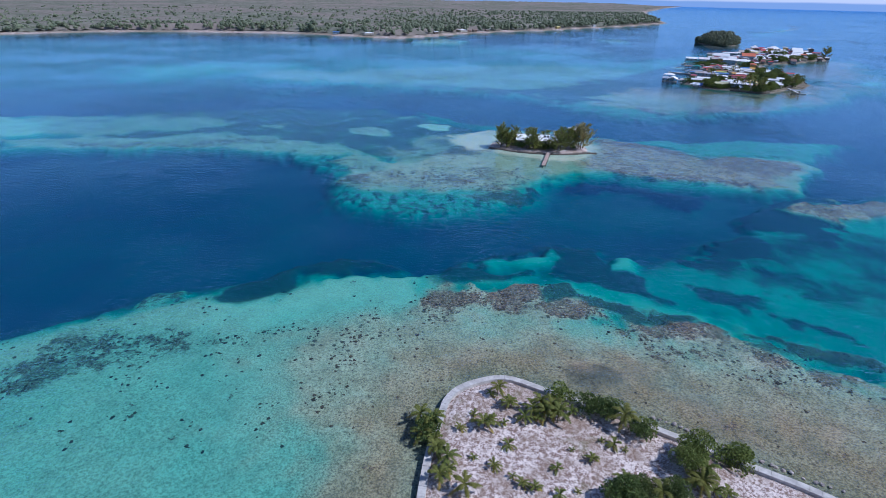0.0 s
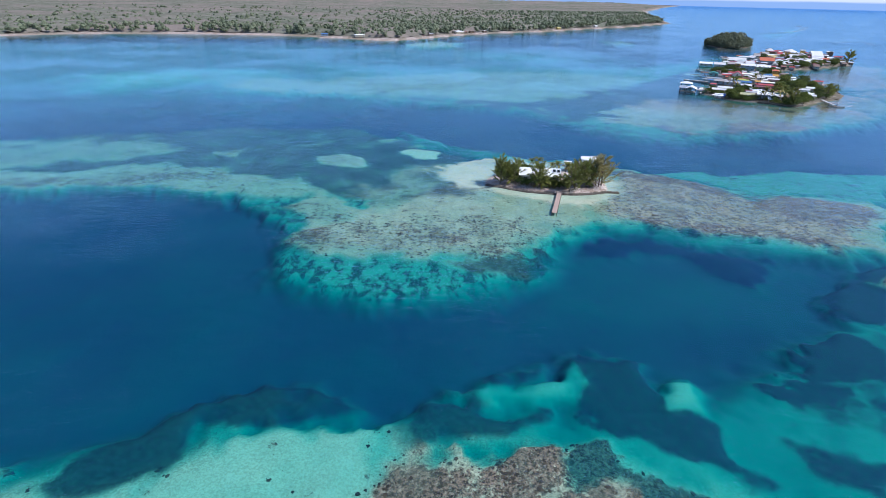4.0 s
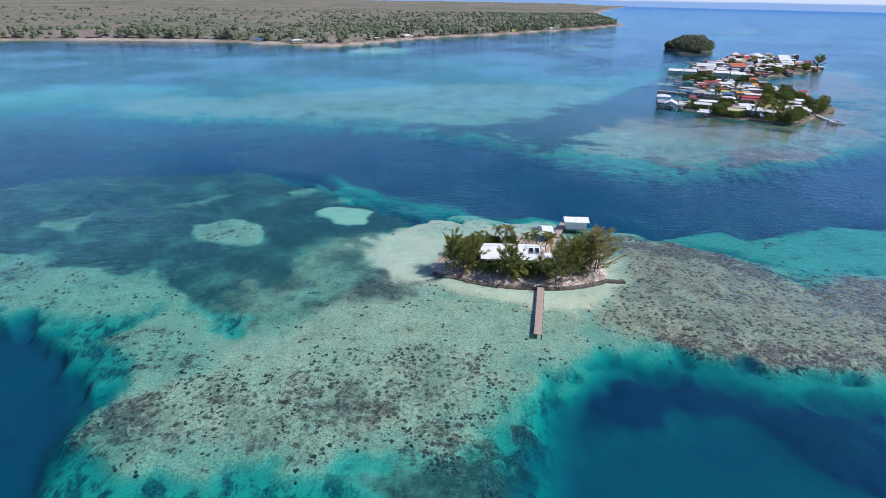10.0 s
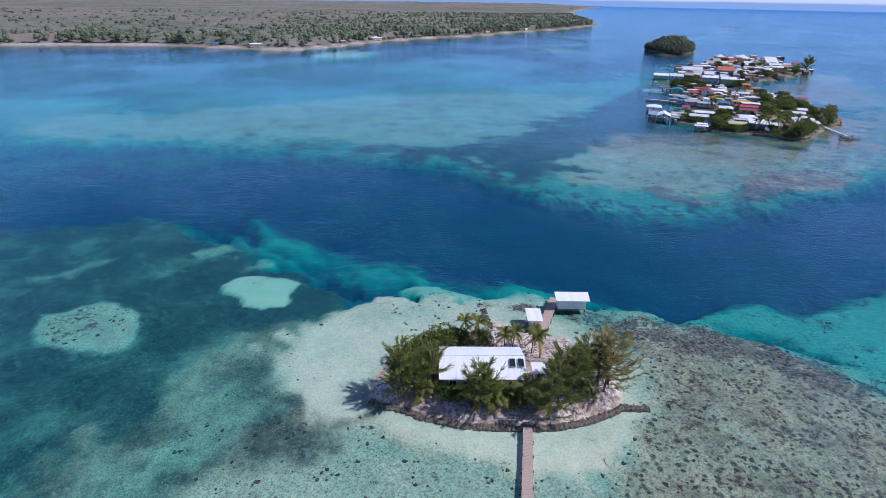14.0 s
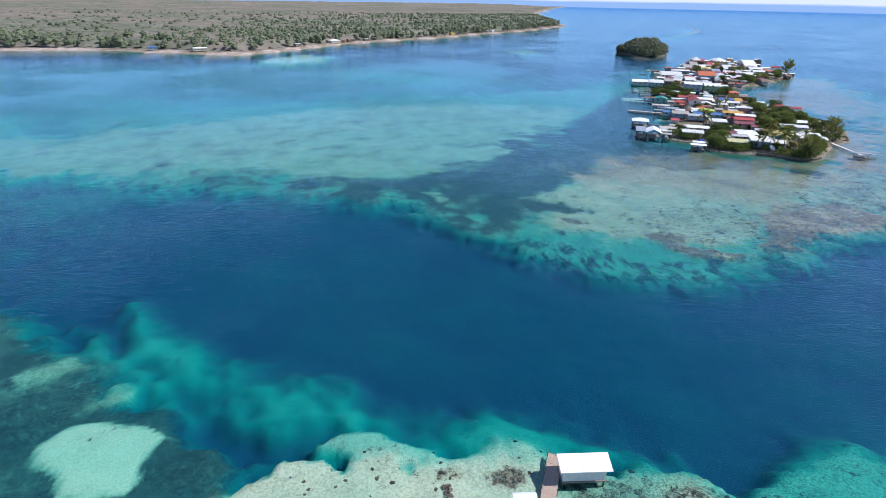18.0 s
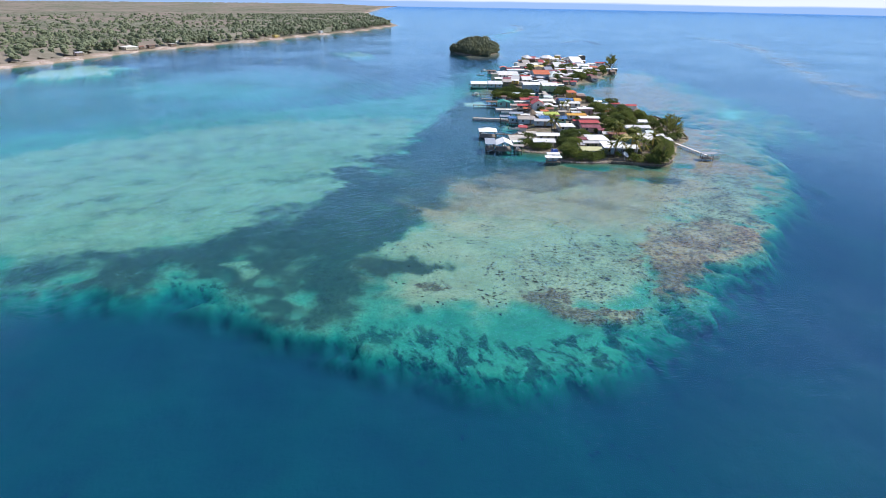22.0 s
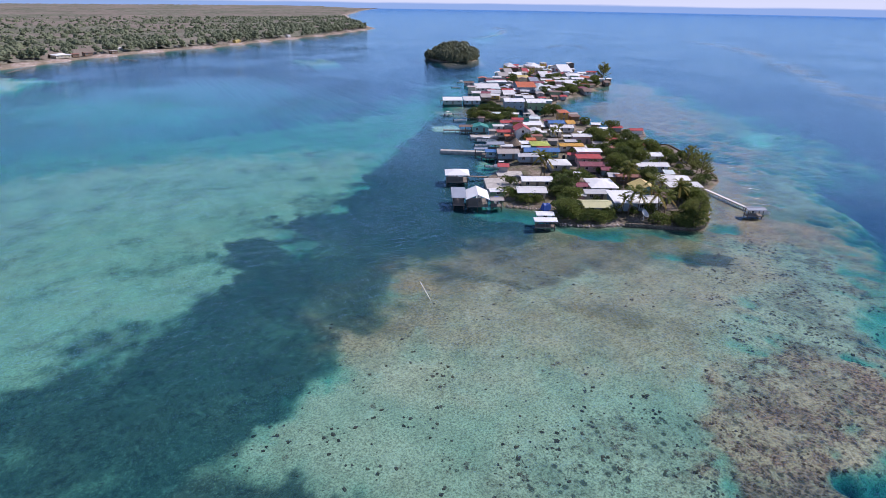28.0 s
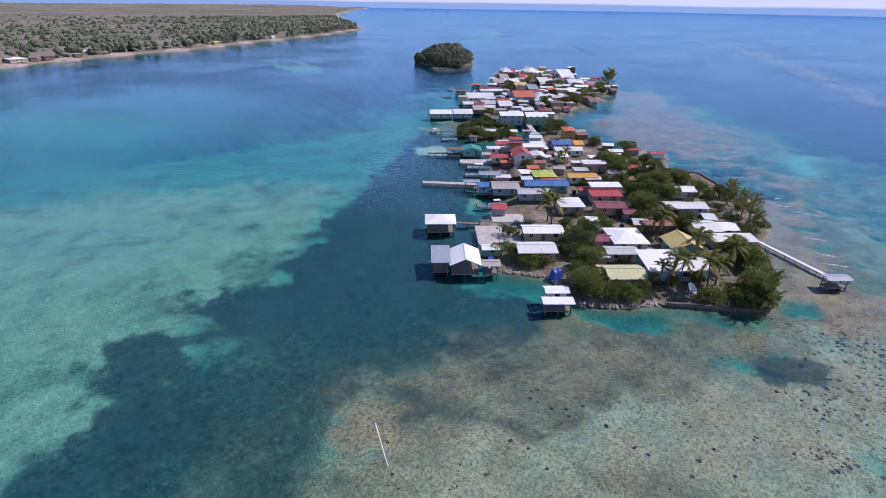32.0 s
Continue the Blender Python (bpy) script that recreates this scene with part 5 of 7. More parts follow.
# ---- distance beyond the sheet: a glowing ring painted with the last band of sea under the horizon, haze and sky ----
def far_band():
    n = Nodes("glowing_far_haze")
    z = n.t.nodes.new("ShaderNodeSeparateXYZ")
    n.put(z.inputs[0], n.pos())
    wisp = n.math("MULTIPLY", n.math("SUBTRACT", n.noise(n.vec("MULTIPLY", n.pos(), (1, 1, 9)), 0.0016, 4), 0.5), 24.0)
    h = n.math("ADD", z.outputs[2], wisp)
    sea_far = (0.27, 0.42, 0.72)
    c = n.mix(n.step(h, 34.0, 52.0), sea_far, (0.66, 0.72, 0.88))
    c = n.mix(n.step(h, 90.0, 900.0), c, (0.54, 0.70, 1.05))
    # emission: the painted haze glows and brightens the sea by reflection
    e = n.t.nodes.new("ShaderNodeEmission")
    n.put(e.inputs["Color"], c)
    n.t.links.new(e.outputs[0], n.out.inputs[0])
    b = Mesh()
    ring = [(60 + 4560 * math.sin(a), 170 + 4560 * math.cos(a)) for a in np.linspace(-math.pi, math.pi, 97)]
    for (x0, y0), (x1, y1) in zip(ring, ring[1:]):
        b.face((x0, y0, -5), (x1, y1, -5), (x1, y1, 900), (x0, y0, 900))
    tagged(part("backdrop", b, n.mat, label="glowing backdrop painted with hazy far sea and pale sky"), category="sky", kind="structure")


far_band()


# ---- trees ----
def leaf_quad(me, c, d, length, width, droop=0.0):
    """A leaf or spray from c along d."""
    d = Vector(d).normalized()
    s = d.cross(Vector((random.uniform(-1, 1), random.uniform(-1, 1), random.uniform(-0.3, 1)))).normalized() * width / 2
    c = Vector(c)
    e = c + d * length - Vector((0, 0, droop))
    m = c + d * length * 0.5
    me.face(c - s * 0.3, m - s, e, m + s)


def ball_way():
    while True:
        v = Vector((random.uniform(-1, 1), random.uniform(-1, 1), random.uniform(-1, 1)))
        if 0.05 < v.length < 1:
            return v.normalized()


def casuarina(h, mat, sprays=2400, spread=0.38):
    """Feathery she-oak: a leaning trunk, upswept limbs, long needle sprays in separate plumes."""
    ob = new("casuarina_tree")
    wood, crown = Mesh(), Mesh()
    lean = Vector((random.uniform(-0.08, 0.08), random.uniform(-0.08, 0.08), 1))
    spine = [lean * h * k / 6 + Vector((random.uniform(-0.1, 0.1), random.uniform(-0.1, 0.1), -0.2 if k == 0 else 0)) for k in range(7)]
    wood.tube(spine, [0.20 * (1 - k / 7) + 0.02 for k in range(7)])
    limbs = []
    for k in range(44):
        f = random.uniform(0.08, 0.97)
        a = random.uniform(0, 6.283)
        ln = h * spread * (1.12 - f) ** 0.6 * random.uniform(0.6, 1.35)
        base = lean * h * f
        tip = base + Vector((math.cos(a) * ln, math.sin(a) * ln, ln * random.uniform(0.35, 1.1)))
        mid = (base + tip) / 2 - Vector((0, 0, 0.08 * ln))
        wood.tube([base, mid, tip], [0.06, 0.04, 0.015], 4)
        limbs.append((base, mid, tip))
    for _ in range(sprays):
        b, m, t = random.choice(limbs)
        f = random.uniform(0.15, 1.0) ** 0.8
        p = (b + (m - b) * 2 * f) if f < 0.5 else (m + (t - m) * 2 * (f - 0.5))
        p = p + ball_way() * random.uniform(0.0, 0.03) * h
        out = (t - b).normalized() * 1.35 + ball_way() * 0.7 + Vector((0, 0, 0.2))
        leaf_quad(crown, p, out, random.uniform(0.6, 1.5), random.uniform(0.07, 0.15), random.uniform(0.0, 0.25))
    part("trunk", wood, M["bark"], ob)
    part("crown", crown, mat, ob)
    return ob


def palm(h, fronds=17, length=2.6, dead=3):
    """Coconut palm: ringed trunk, arching fronds of many leaflets."""
    ob = new("palm_tree")
    lean = Vector((random.uniform(-0.22, 0.22), random.uniform(-0.22, 0.22), 0))
    pts = [lean * h * (k / 5) ** 2 + Vector((0, 0, h * k / 5)) for k in range(6)]
    wood = Mesh()
    wood.tube(pts, [0.20, 0.15, 0.13, 0.12, 0.11, 0.13], 7)
    part("trunk", wood, M["bark"], ob)
    green, brown = Mesh(), Mesh()
    for k in range(fronds + dead):
        me = green if k < fronds else brown
        a = k * 2.4 + random.uniform(-0.25, 0.25)
        rise = random.uniform(0.25, 1.7) if k < fronds else random.uniform(-0.9, -0.3)
        ln = length * random.uniform(0.8, 1.1)
        way = Vector((math.cos(a), math.sin(a), 0))
        line = []
        for s in range(9):
            f = s / 8
            line.append(pts[-1] + way * ln * (f * math.cos(min(rise, 1.2) * 0.7)) + Vector((0, 0, ln * (rise * f * 0.75 - (0.42 + 0.22 * rise) * f * f))))
        side = Vector((-way.y, way.x, 0))
        for s in range(8):
            p, q = line[s], line[s + 1]
            r = 0.035 * ln / 2.6
            me.face(p - side * r, q - side * r, q + side * r, p + side * r)
            wid = ln * 0.19 * math.sin(math.pi * (0.12 + 0.83 * s / 8)) ** 0.7
            for g in (0.0, 0.33, 0.66):
                c = p.lerp(q, g)
                fwd = (q - p).normalized()
                for sg in (-1, 1):
                    tip = c + side * sg * wid * random.uniform(0.85, 1.1) + fwd * wid * 0.55 - Vector((0, 0, wid * random.uniform(0.15, 0.5)))
                    me.face(c, c + fwd * 0.055 * ln, tip)
    part("crown", green, M["palm"], ob)
    part("dead_frond", brown, M["palm_dry"], ob, "yellow drooping palm fronds")
    return ob


def broadleaf(h, r, mat, leaves=2600, name="broadleaf_tree", lobes=9):
    """Round-headed tree or bush: limbs, and a crown of leaves in uneven lobes with gaps."""
    ob = new(name)
    wood, crown = Mesh(), Mesh()
    stem = h * 0.35
    wood.tube([(0, 0, -0.2), (0.05, 0.03, stem * 0.6), (0.1, -0.05, stem)], [0.09 * r + 0.05, 0.07 * r + 0.03, 0.05 * r + 0.02], 6)
    cs = []
    for k in range(lobes):
        a = k * 2.4
        rr = r * 0.62 * math.sqrt((k + 0.4) / lobes) * random.uniform(0.85, 1.2)
        c = Vector((math.cos(a) * rr, math.sin(a) * rr, h * random.uniform(0.30, 0.80) - 0.22 * h * (rr / r) ** 2))
        cs.append((c, r * random.uniform(0.34, 0.52)))
        wood.tube([(0.1, -0.05, stem), c * 0.6 + Vector((0, 0, stem * 0.4)), c], [0.04 * r, 0.03 * r, 0.015 * r], 4)
    for _ in range(leaves):
        c, q = random.choice(cs)
        w = ball_way()
        w.z = abs(w.z) * 0.9 - 0.25 if random.random() < 0.8 else w.z
        p = c + Vector((w.x * q, w.y * q, w.z * q * 0.85)) * random.uniform(0.72, 1.08)
        s = random.uniform(0.16, 0.36) * (0.6 + 0.12 * r)
        leaf_quad(crown, p, w + ball_way() * 0.9, s * 1.3, s, 0.1 * s)
    part("trunk", wood, M["bark"], ob)
    part("crown", crown, mat, ob)
    return ob


SEEDS = {
    "casuarina": [casuarina(9, M["casuarina"]) for _ in range(3)],
    "dry": [casuarina(9, M["casuarina_dry"], 1900, 0.50)],
    "palm": [palm(2.2, 12, 3.4, 2), palm(3.2, 13, 3.6, 2), palm(1.6, 11, 3.2, 1)],
    "tall_palm": [palm(5.0, 14, 3.4, 2), palm(6.0, 15, 3.6, 3)],
    "sapling": [palm(0.5, 9, 1.3, 2), palm(0.3, 7, 1.0, 3)],
    "tree": [broadleaf(7, 4, M["leaf"], 3600, lobes=12), broadleaf(7, 4, M["leaf"], 3600, lobes=14), broadleaf(7, 4, M["leaf_light"], 3600, lobes=12)],
    "bush": [broadleaf(2.6, 2, M["leaf"], 900, "bush", 6), broadleaf(2.6, 2, M["leaf_light"], 900, "bush", 7)],
}
TREE_WORDS = {
    "casuarina": ("feathery dark green casuarina tree on pale sand", "tree"), "dry": ("half-bare dry casuarina tree with yellowish needles", "tree"),
    "palm": ("coconut palm with arching green and yellow fronds", "palm"), "tall_palm": ("tall coconut palm with arching fronds above the houses", "palm"), "sapling": ("young coconut palm sapling with yellow-green fronds", "palm"),
    "tree": ("dense round-headed dark green broadleaf tree", "tree"), "bush": ("low green sea grape bush on sandy ground", "bush"),
}


def plant(kind, x, y, scale=1.0, group="", wide=1.0):
    ob = copy_thing(random.choice(SEEDS[kind]), Matrix.Translation((x, y, ground_z(x, y) - 0.05)) @ Matrix.Rotation(random.uniform(0, 6.28), 4, "Z") @ Matrix.Diagonal((scale * wide, scale * wide, scale, 1)))
    return tagged(ob, TREE_WORDS[kind][0], TREE_WORDS[kind][1], group)


def grove(kind, spots, lo, hi, group, wide=1.0):
    for x, y in spots:
        plant(kind, x, y, random.uniform(lo, hi), group, wide)


# the first islet
NEAR = "plants of the sandy islet"
grove("palm", [(7.5, 59), (8.4, 59.5), (15.5, 60.3), (17.1, 60.8), (18.5, 60.1), (27.8, 59.7), (-0.5, 59.4), (-0.1, 56.1), (1.6, 52.4), (2.1, 50.6), (4.3, 46.9), (35.3, 48.2), (37.7, 47), (25.3, 48.8), (27.4, 47.8), (10, 65.9), (12, 63.6), (11.3, 63.1), (13.3, 60.4), (14.8, 61.6), (16.8, 62.8), (18.2, 62.2), (20.9, 61.7), (36.5, 49.8), (36.2, 47.5), (-2, 60.2), (-1.3, 57.3), (0.4, 54.2), (34.2, 48.7)], 0.48, 0.75, NEAR)
grove("palm", [(26.2, 47.1), (23.5, 47.1), (0.4, 54.2), (17.8, 61.6), (28.8, 45.9), (23.2, 45), (1, 49.4)], 0.55, 0.75, NEAR)
grove("bush", [(19.8, 65), (23.7, 62.3), (26.5, 61.4), (25.7, 63.3), (29.8, 57.7), (31.3, 58.7), (41.8, 53.1), (42.7, 53.5), (-0.7, 57.9)], 0.9, 1.35, NEAR)
grove("tree", [(34.4, 51.5), (35.9, 53.1), (26.2, 46.7), (23.8, 45.8), (30.4, 46.3)], 0.55, 0.72, NEAR)
grove("sapling", [(5.5, 53.1), (8.3, 51.6), (10.5, 50), (19.5, 54.6), (16.6, 51.2), (13.2, 48.2), (10.6, 55.2), (24.2, 56.4), (27, 54.7), (21.9, 53), (9.1, 65.9), (6, 61.4), (10.4, 59.5), (11.7, 48.8), (18.7, 47.7), (16.2, 47), (3.9, 58.5), (25.6, 55.5)], 0.7, 1.2, NEAR)

# the small cay
C = "trees of the small cay"
grove("casuarina", [(26.3, 219.9), (28.8, 220), (31.2, 221.3), (38.4, 215.8), (39.8, 216.4), (48.7, 212.7), (50.7, 214.9), (53.2, 216.6), (55.3, 217.8), (52.9, 218.7), (27, 221.8), (57, 220.1)], 0.78, 1.02, C)
grove("dry", [(58.8, 218.8), (59.5, 217.5), (60.9, 219.3)], 0.95, 1.1, C)
grove("tree", [(31.3, 230.2), (34.8, 231.8), (39.1, 233.6), (42.5, 233.2), (29.4, 227.3), (31.3, 225.7)], 0.5, 0.62, C)
grove("palm", [(29.9, 219.9), (39.3, 216.9), (42.4, 217.5), (46.2, 217.1), (47.3, 216.4), (36.9, 217.9)], 0.75, 1.0, C)
grove("bush", [(28.9, 229.9), (30.2, 231.2), (31.9, 232.1), (33.5, 233), (35.6, 234), (37.8, 235.1), (30.7, 228.6)], 1.1, 1.5, C)
grove("tall_palm", [(40, 236), (42, 233), (47.4, 230.3), (51, 229.9), (52.1, 228.4), (45.8, 230)], 0.6, 0.8, C)
grove("palm", [(41.6, 216.2), (45.5, 216.4), (40.4, 216.1)], 0.8, 1.0, C)
grove("bush", [(33.6, 219), (41, 216.9), (44, 217), (46, 216.3), (35.3, 218.4), (56.3, 217.1), (48.3, 215.4), (32.5, 220.5)], 0.7, 1.1, C)

# the village
V = "trees of the village"
grove("tree", [(196.5, 400.8), (203, 405), (206.8, 413.3), (194, 396.4), (225.5, 379.4), (222.6, 375.7), (236, 388.8)], 0.8, 1.15, V)
grove("tree", [(251.1, 437.5), (269.7, 444.4), (258.9, 427.4), (242, 423.7), (240.9, 409.1), (263.4, 453.5), (268.5, 466.9), (264.8, 436.7), (265.2, 446.7), (272.4, 436), (266.6, 461.2), (252.5, 430.7)], 0.85, 1.15, V)
grove("tree", [(272.5, 423.2), (266.7, 425.1), (215.5, 402.5), (228.9, 404.8), (215.1, 426.4), (239.4, 475.2), (247.3, 477.8), (257.7, 415.4), (263.5, 413.9)], 0.4, 0.6, V)
grove("bush", [(196, 394.3), (200.4, 391.9), (200.1, 394.3), (202.5, 391.8), (205.1, 391.8), (198.5, 395.1), (231, 391.5), (239.6, 395.7), (234.1, 401.3), (195.6, 413.3), (190.3, 422.1), (192.3, 412.4), (204.3, 390.4), (215, 381.9), (215.9, 380.6), (221.2, 381.7), (211.5, 402.7), (258.8, 399.6), (253.1, 398.4), (254, 458.4), (193.9, 417.7), (243, 441.7), (247.5, 412.4), (241.4, 417.1), (193.5, 396.7), (196.2, 392.6)], 0.9, 1.5, V)
grove("tree", [(256.1, 444.5), (249.5, 434.1), (259.7, 439.3), (256.7, 431.5), (249.8, 422.7), (247.6, 417.2), (243.5, 421.9), (275.1, 456.9), (253.5, 445.9), (282.7, 452.9), (277.7, 443.8), (271.5, 433.1), (281.8, 457.5), (281.1, 466.6), (235.1, 419), (239.1, 392.3), (240.7, 389.7), (232.6, 381.2), (235.6, 385.7), (219, 376.4), (227.2, 378.5), (201.2, 405.9), (203.4, 411.5), (197.8, 398.6), (213.8, 417.3), (255.1, 418.3), (267, 420.3), (275.2, 421.8), (271.6, 426.7)], 0.5, 0.9, V)
grove("bush", [(226.8, 421.1), (222.5, 418.9), (233.7, 424.6), (222.1, 407), (226.1, 408.7), (218.8, 398.1), (210.3, 393.3), (206, 394.2), (213.7, 390), (218.6, 388.8), (225.1, 391.4), (220.1, 379.6), (223.4, 380.5), (223.4, 425.2), (227, 425.7), (222.8, 430.3), (224.5, 434.5), (244.1, 450.7), (255.5, 451.7), (260, 464.6), (232.7, 450.2), (236.3, 461.7), (235.6, 428.6), (239.1, 424.2), (239.1, 412.3), (234.1, 400.5), (223.5, 395.5), (197.3, 428.1), (190.9, 418.2), (190.5, 413.3), (195.2, 410.8), (209.1, 421.8), (205.7, 415.7), (199, 392.4), (201.2, 389.9), (245, 411.4), (257.8, 411.8), (256.3, 405.4), (248.3, 396.8)], 0.8, 1.5, V)
grove("casuarina", [(271.6, 416.7), (266.8, 408.6), (221.5, 375), (269.3, 412.4), (278.2, 420.2), (261.6, 403.5)], 0.65, 0.95, V)
grove("tall_palm", [(213.3, 430.1), (213.4, 431.9), (210.7, 391.3), (211.5, 389.8), (214.8, 389.4), (221.9, 385.5), (218.7, 385.3), (231.5, 388.6), (230.1, 408.5), (233.2, 408.9), (256.1, 473.3), (247.3, 467.2), (231.2, 410.9), (233.8, 397), (226.7, 393.8)], 0.85, 1.25, V)
grove("tree", [(246.6, 532.7), (247.7, 529.7), (251.5, 530.3), (251.8, 526.4), (253.1, 523.3), (256, 523.1), (257, 520.2), (261, 521.8), (265.3, 523.4), (270.4, 527.3), (253.9, 542.1), (258.9, 542.4), (264, 542.7), (266.3, 538.7), (270, 536.9), (273.2, 535.3), (265.8, 550.5), (271.9, 550.5), (274, 546.5)], 0.5, 0.75, "mangrove trees in the shallows", 1.1)
grove("tree", [(283.4, 515.9), (289.1, 515.7), (298.1, 522), (295.5, 526.1), (341.2, 568.6), (350, 568.5), (369.4, 576.8), (343.2, 629.1), (329.5, 574.2), (358.6, 581.9), (376.8, 649), (405.5, 605.8)], 0.7, 1.0, V)
grove("tree", [(383.8, 687.3), (378.9, 641.8), (369.4, 608.9), (404.2, 636.5), (394.4, 611), (319.5, 607.4), (325.3, 588.8), (397.3, 609.6), (340.7, 573), (390.1, 596.6)], 0.45, 0.65, V)
grove("casuarina", [(431.3, 624.2), (428, 619.3)], 1.2, 1.4, V)
grove("bush", [(290.2, 474.2), (288, 489.9)], 1.6, 2.2, V)
grove("tree", [(343.8, 571.5), (350.2, 572.6), (356.1, 574.1), (365.8, 578.5), (377.8, 587), (356.6, 582.9), (372.4, 589.6), (387.2, 597.9), (409.4, 609.8), (381.3, 622.7), (373, 620.8), (356.1, 597.3), (375.7, 608.6), (389.6, 649.7), (346.9, 632.9), (337.1, 623.9), (396.1, 599.1), (396.1, 593.7)], 0.7, 1.05, V)


# ---- far woods ----
def woods(name, spots, mat, label, lo, hi, lumps, sprays, size, wide=0.42, low=0.3):
    """Crowns of uneven leafy lumps with loose sprays round them."""
    crown = Mesh()
    for x, y, f in spots:
        h = random.uniform(lo, hi) * f
        g = ground_z(x, y)
        r = h * wide * random.uniform(0.8, 1.2)
        for k in range(lumps):
            a, o = random.uniform(0, 6.28), random.uniform(0.1, 0.75) * r * (k > 0)
            c = Vector((x + o * math.cos(a), y + o * math.sin(a), g + h * random.uniform(low, 0.78)))
            s = r * random.uniform(0.42, 0.72)
            i, turn = len(crown.v), random.uniform(0, 1)
            for ring, (w, up) in enumerate(((0.8, -0.45), (1.0, 0.15), (0.62, 0.68))):
                for q in range(6):
                    b, j = turn + (q + 0.5 * ring) * math.pi / 3, random.uniform(0.7, 1.25)
                    crown.v.append((c.x + s * w * j * math.cos(b), c.y + s * w * j * math.sin(b), c.z + s * up * random.uniform(0.75, 1.3)))
            crown.v.append((c.x, c.y, c.z + s * random.uniform(0.85, 1.15)))
            for ring in (0, 6):
                crown.f += [(i + ring + q, i + ring + (q + 1) % 6, i + ring + 6 + (q + 1) % 6, i + ring + 6 + q) for q in range(6)]
            crown.f += [(i + 12 + q, i + 12 + (q + 1) % 6, i + 18) for q in range(6)]
            for _ in range(sprays):
                w = ball_way()
                leaf_quad(crown, c + w * s * random.uniform(0.85, 1.25), w + ball_way() * 0.6, size * random.uniform(0.7, 1.3), size * random.uniform(0.5, 0.9))
    return tagged(part(name, crown, mat), label, "forest", kind="stuff")


def scatter(poly, count, keep, box=None):
    p = np.array(poly, float)
    lo, hi = (p.min(0), p.max(0)) if box is None else (np.array(box[:2], float), np.array(box[2:], float))
    rng = np.random.default_rng(7)
    q = lo + (hi - lo) * rng.random((count, 2))
    d = inside(poly, q[:, 0], q[:, 1])
    return [tuple(a) for a, k in zip(q, keep(d, q, rng)) if k]


islet_spots = scatter(WOODED, 1200, lambda d, q, rng: d > 2)[:240]
islet_rim = inside(WOODED, np.array([p[0] for p in islet_spots]), np.array([p[1] for p in islet_spots]))
woods("woods", [(x, y, 0.55 + 0.5 * min(1, d / 16)) for (x, y), d in zip(islet_spots, islet_rim)], M["hazed_islet_leaf"], "dense dark green trees covering a tiny islet", 12, 18, 8, 22, 1.3, 0.21, 0.12)
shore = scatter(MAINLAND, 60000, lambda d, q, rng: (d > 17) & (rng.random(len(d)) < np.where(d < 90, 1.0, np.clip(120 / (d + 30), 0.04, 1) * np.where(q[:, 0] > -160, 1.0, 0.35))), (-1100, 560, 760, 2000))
woods("shore_forest", [(x, y, 1.0) for x, y in shore[:7000]], M["forest"], "grey-green coastal forest along the mainland shore, colour paled for haze", 7, 13, 3, 4, 1.6)


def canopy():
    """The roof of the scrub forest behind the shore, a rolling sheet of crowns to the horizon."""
    n = Nodes("hazed_scrub_canopy")
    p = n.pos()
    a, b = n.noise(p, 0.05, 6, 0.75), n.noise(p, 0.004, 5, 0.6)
    # scrub colours paled and greyed: distance haze is put into them
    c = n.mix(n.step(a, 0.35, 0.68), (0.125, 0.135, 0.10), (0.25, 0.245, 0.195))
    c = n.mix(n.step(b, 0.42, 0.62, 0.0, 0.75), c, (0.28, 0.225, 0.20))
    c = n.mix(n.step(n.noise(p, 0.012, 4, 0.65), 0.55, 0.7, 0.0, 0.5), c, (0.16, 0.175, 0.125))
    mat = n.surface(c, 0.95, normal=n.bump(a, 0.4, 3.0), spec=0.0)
    xs = np.concatenate([np.arange(-4400, -1000, 90.0), np.arange(-1000, 900, 9.0), np.arange(900, 1400, 60.0)])
    ys = np.concatenate([np.arange(690, 1700, 8.0), 1700 * 1.012 ** np.arange(0, 84)])
    gx, gy = np.meshgrid(xs, ys)
    x, y = gx.ravel(), gy.ravel()
    d = inside(MAINLAND, x, y)
    rise = smooth(16, 40, d)
    z = np.where(d > 13, 1.0 + rise * (4.5 + 3.5 * fbm(x, y, 26, 13, 3) + 3.0 * lattice(x, y, 15, 83) + 8 * smooth(1500, 4500, y) * fbm(x, y, 900, 19, 2) + 6 * np.maximum(0, fbm(x, y, 140, 29) - 0.5)), -3.0)
    keep = d > 15
    nx = len(xs)
    idx = np.arange(len(x)).reshape(len(ys), nx)
    q = np.stack([idx[:-1, :-1], idx[:-1, 1:], idx[1:, 1:], idx[1:, :-1]], -1).reshape(-1, 4)
    q = q[keep[q].all(1)]
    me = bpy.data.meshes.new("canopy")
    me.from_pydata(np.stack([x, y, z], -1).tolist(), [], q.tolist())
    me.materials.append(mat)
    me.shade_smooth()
    tagged(new("forest_canopy", me), "wide dry scrub forest, its colour paled for haze, reaching to the horizon", "forest", kind="stuff")


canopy()


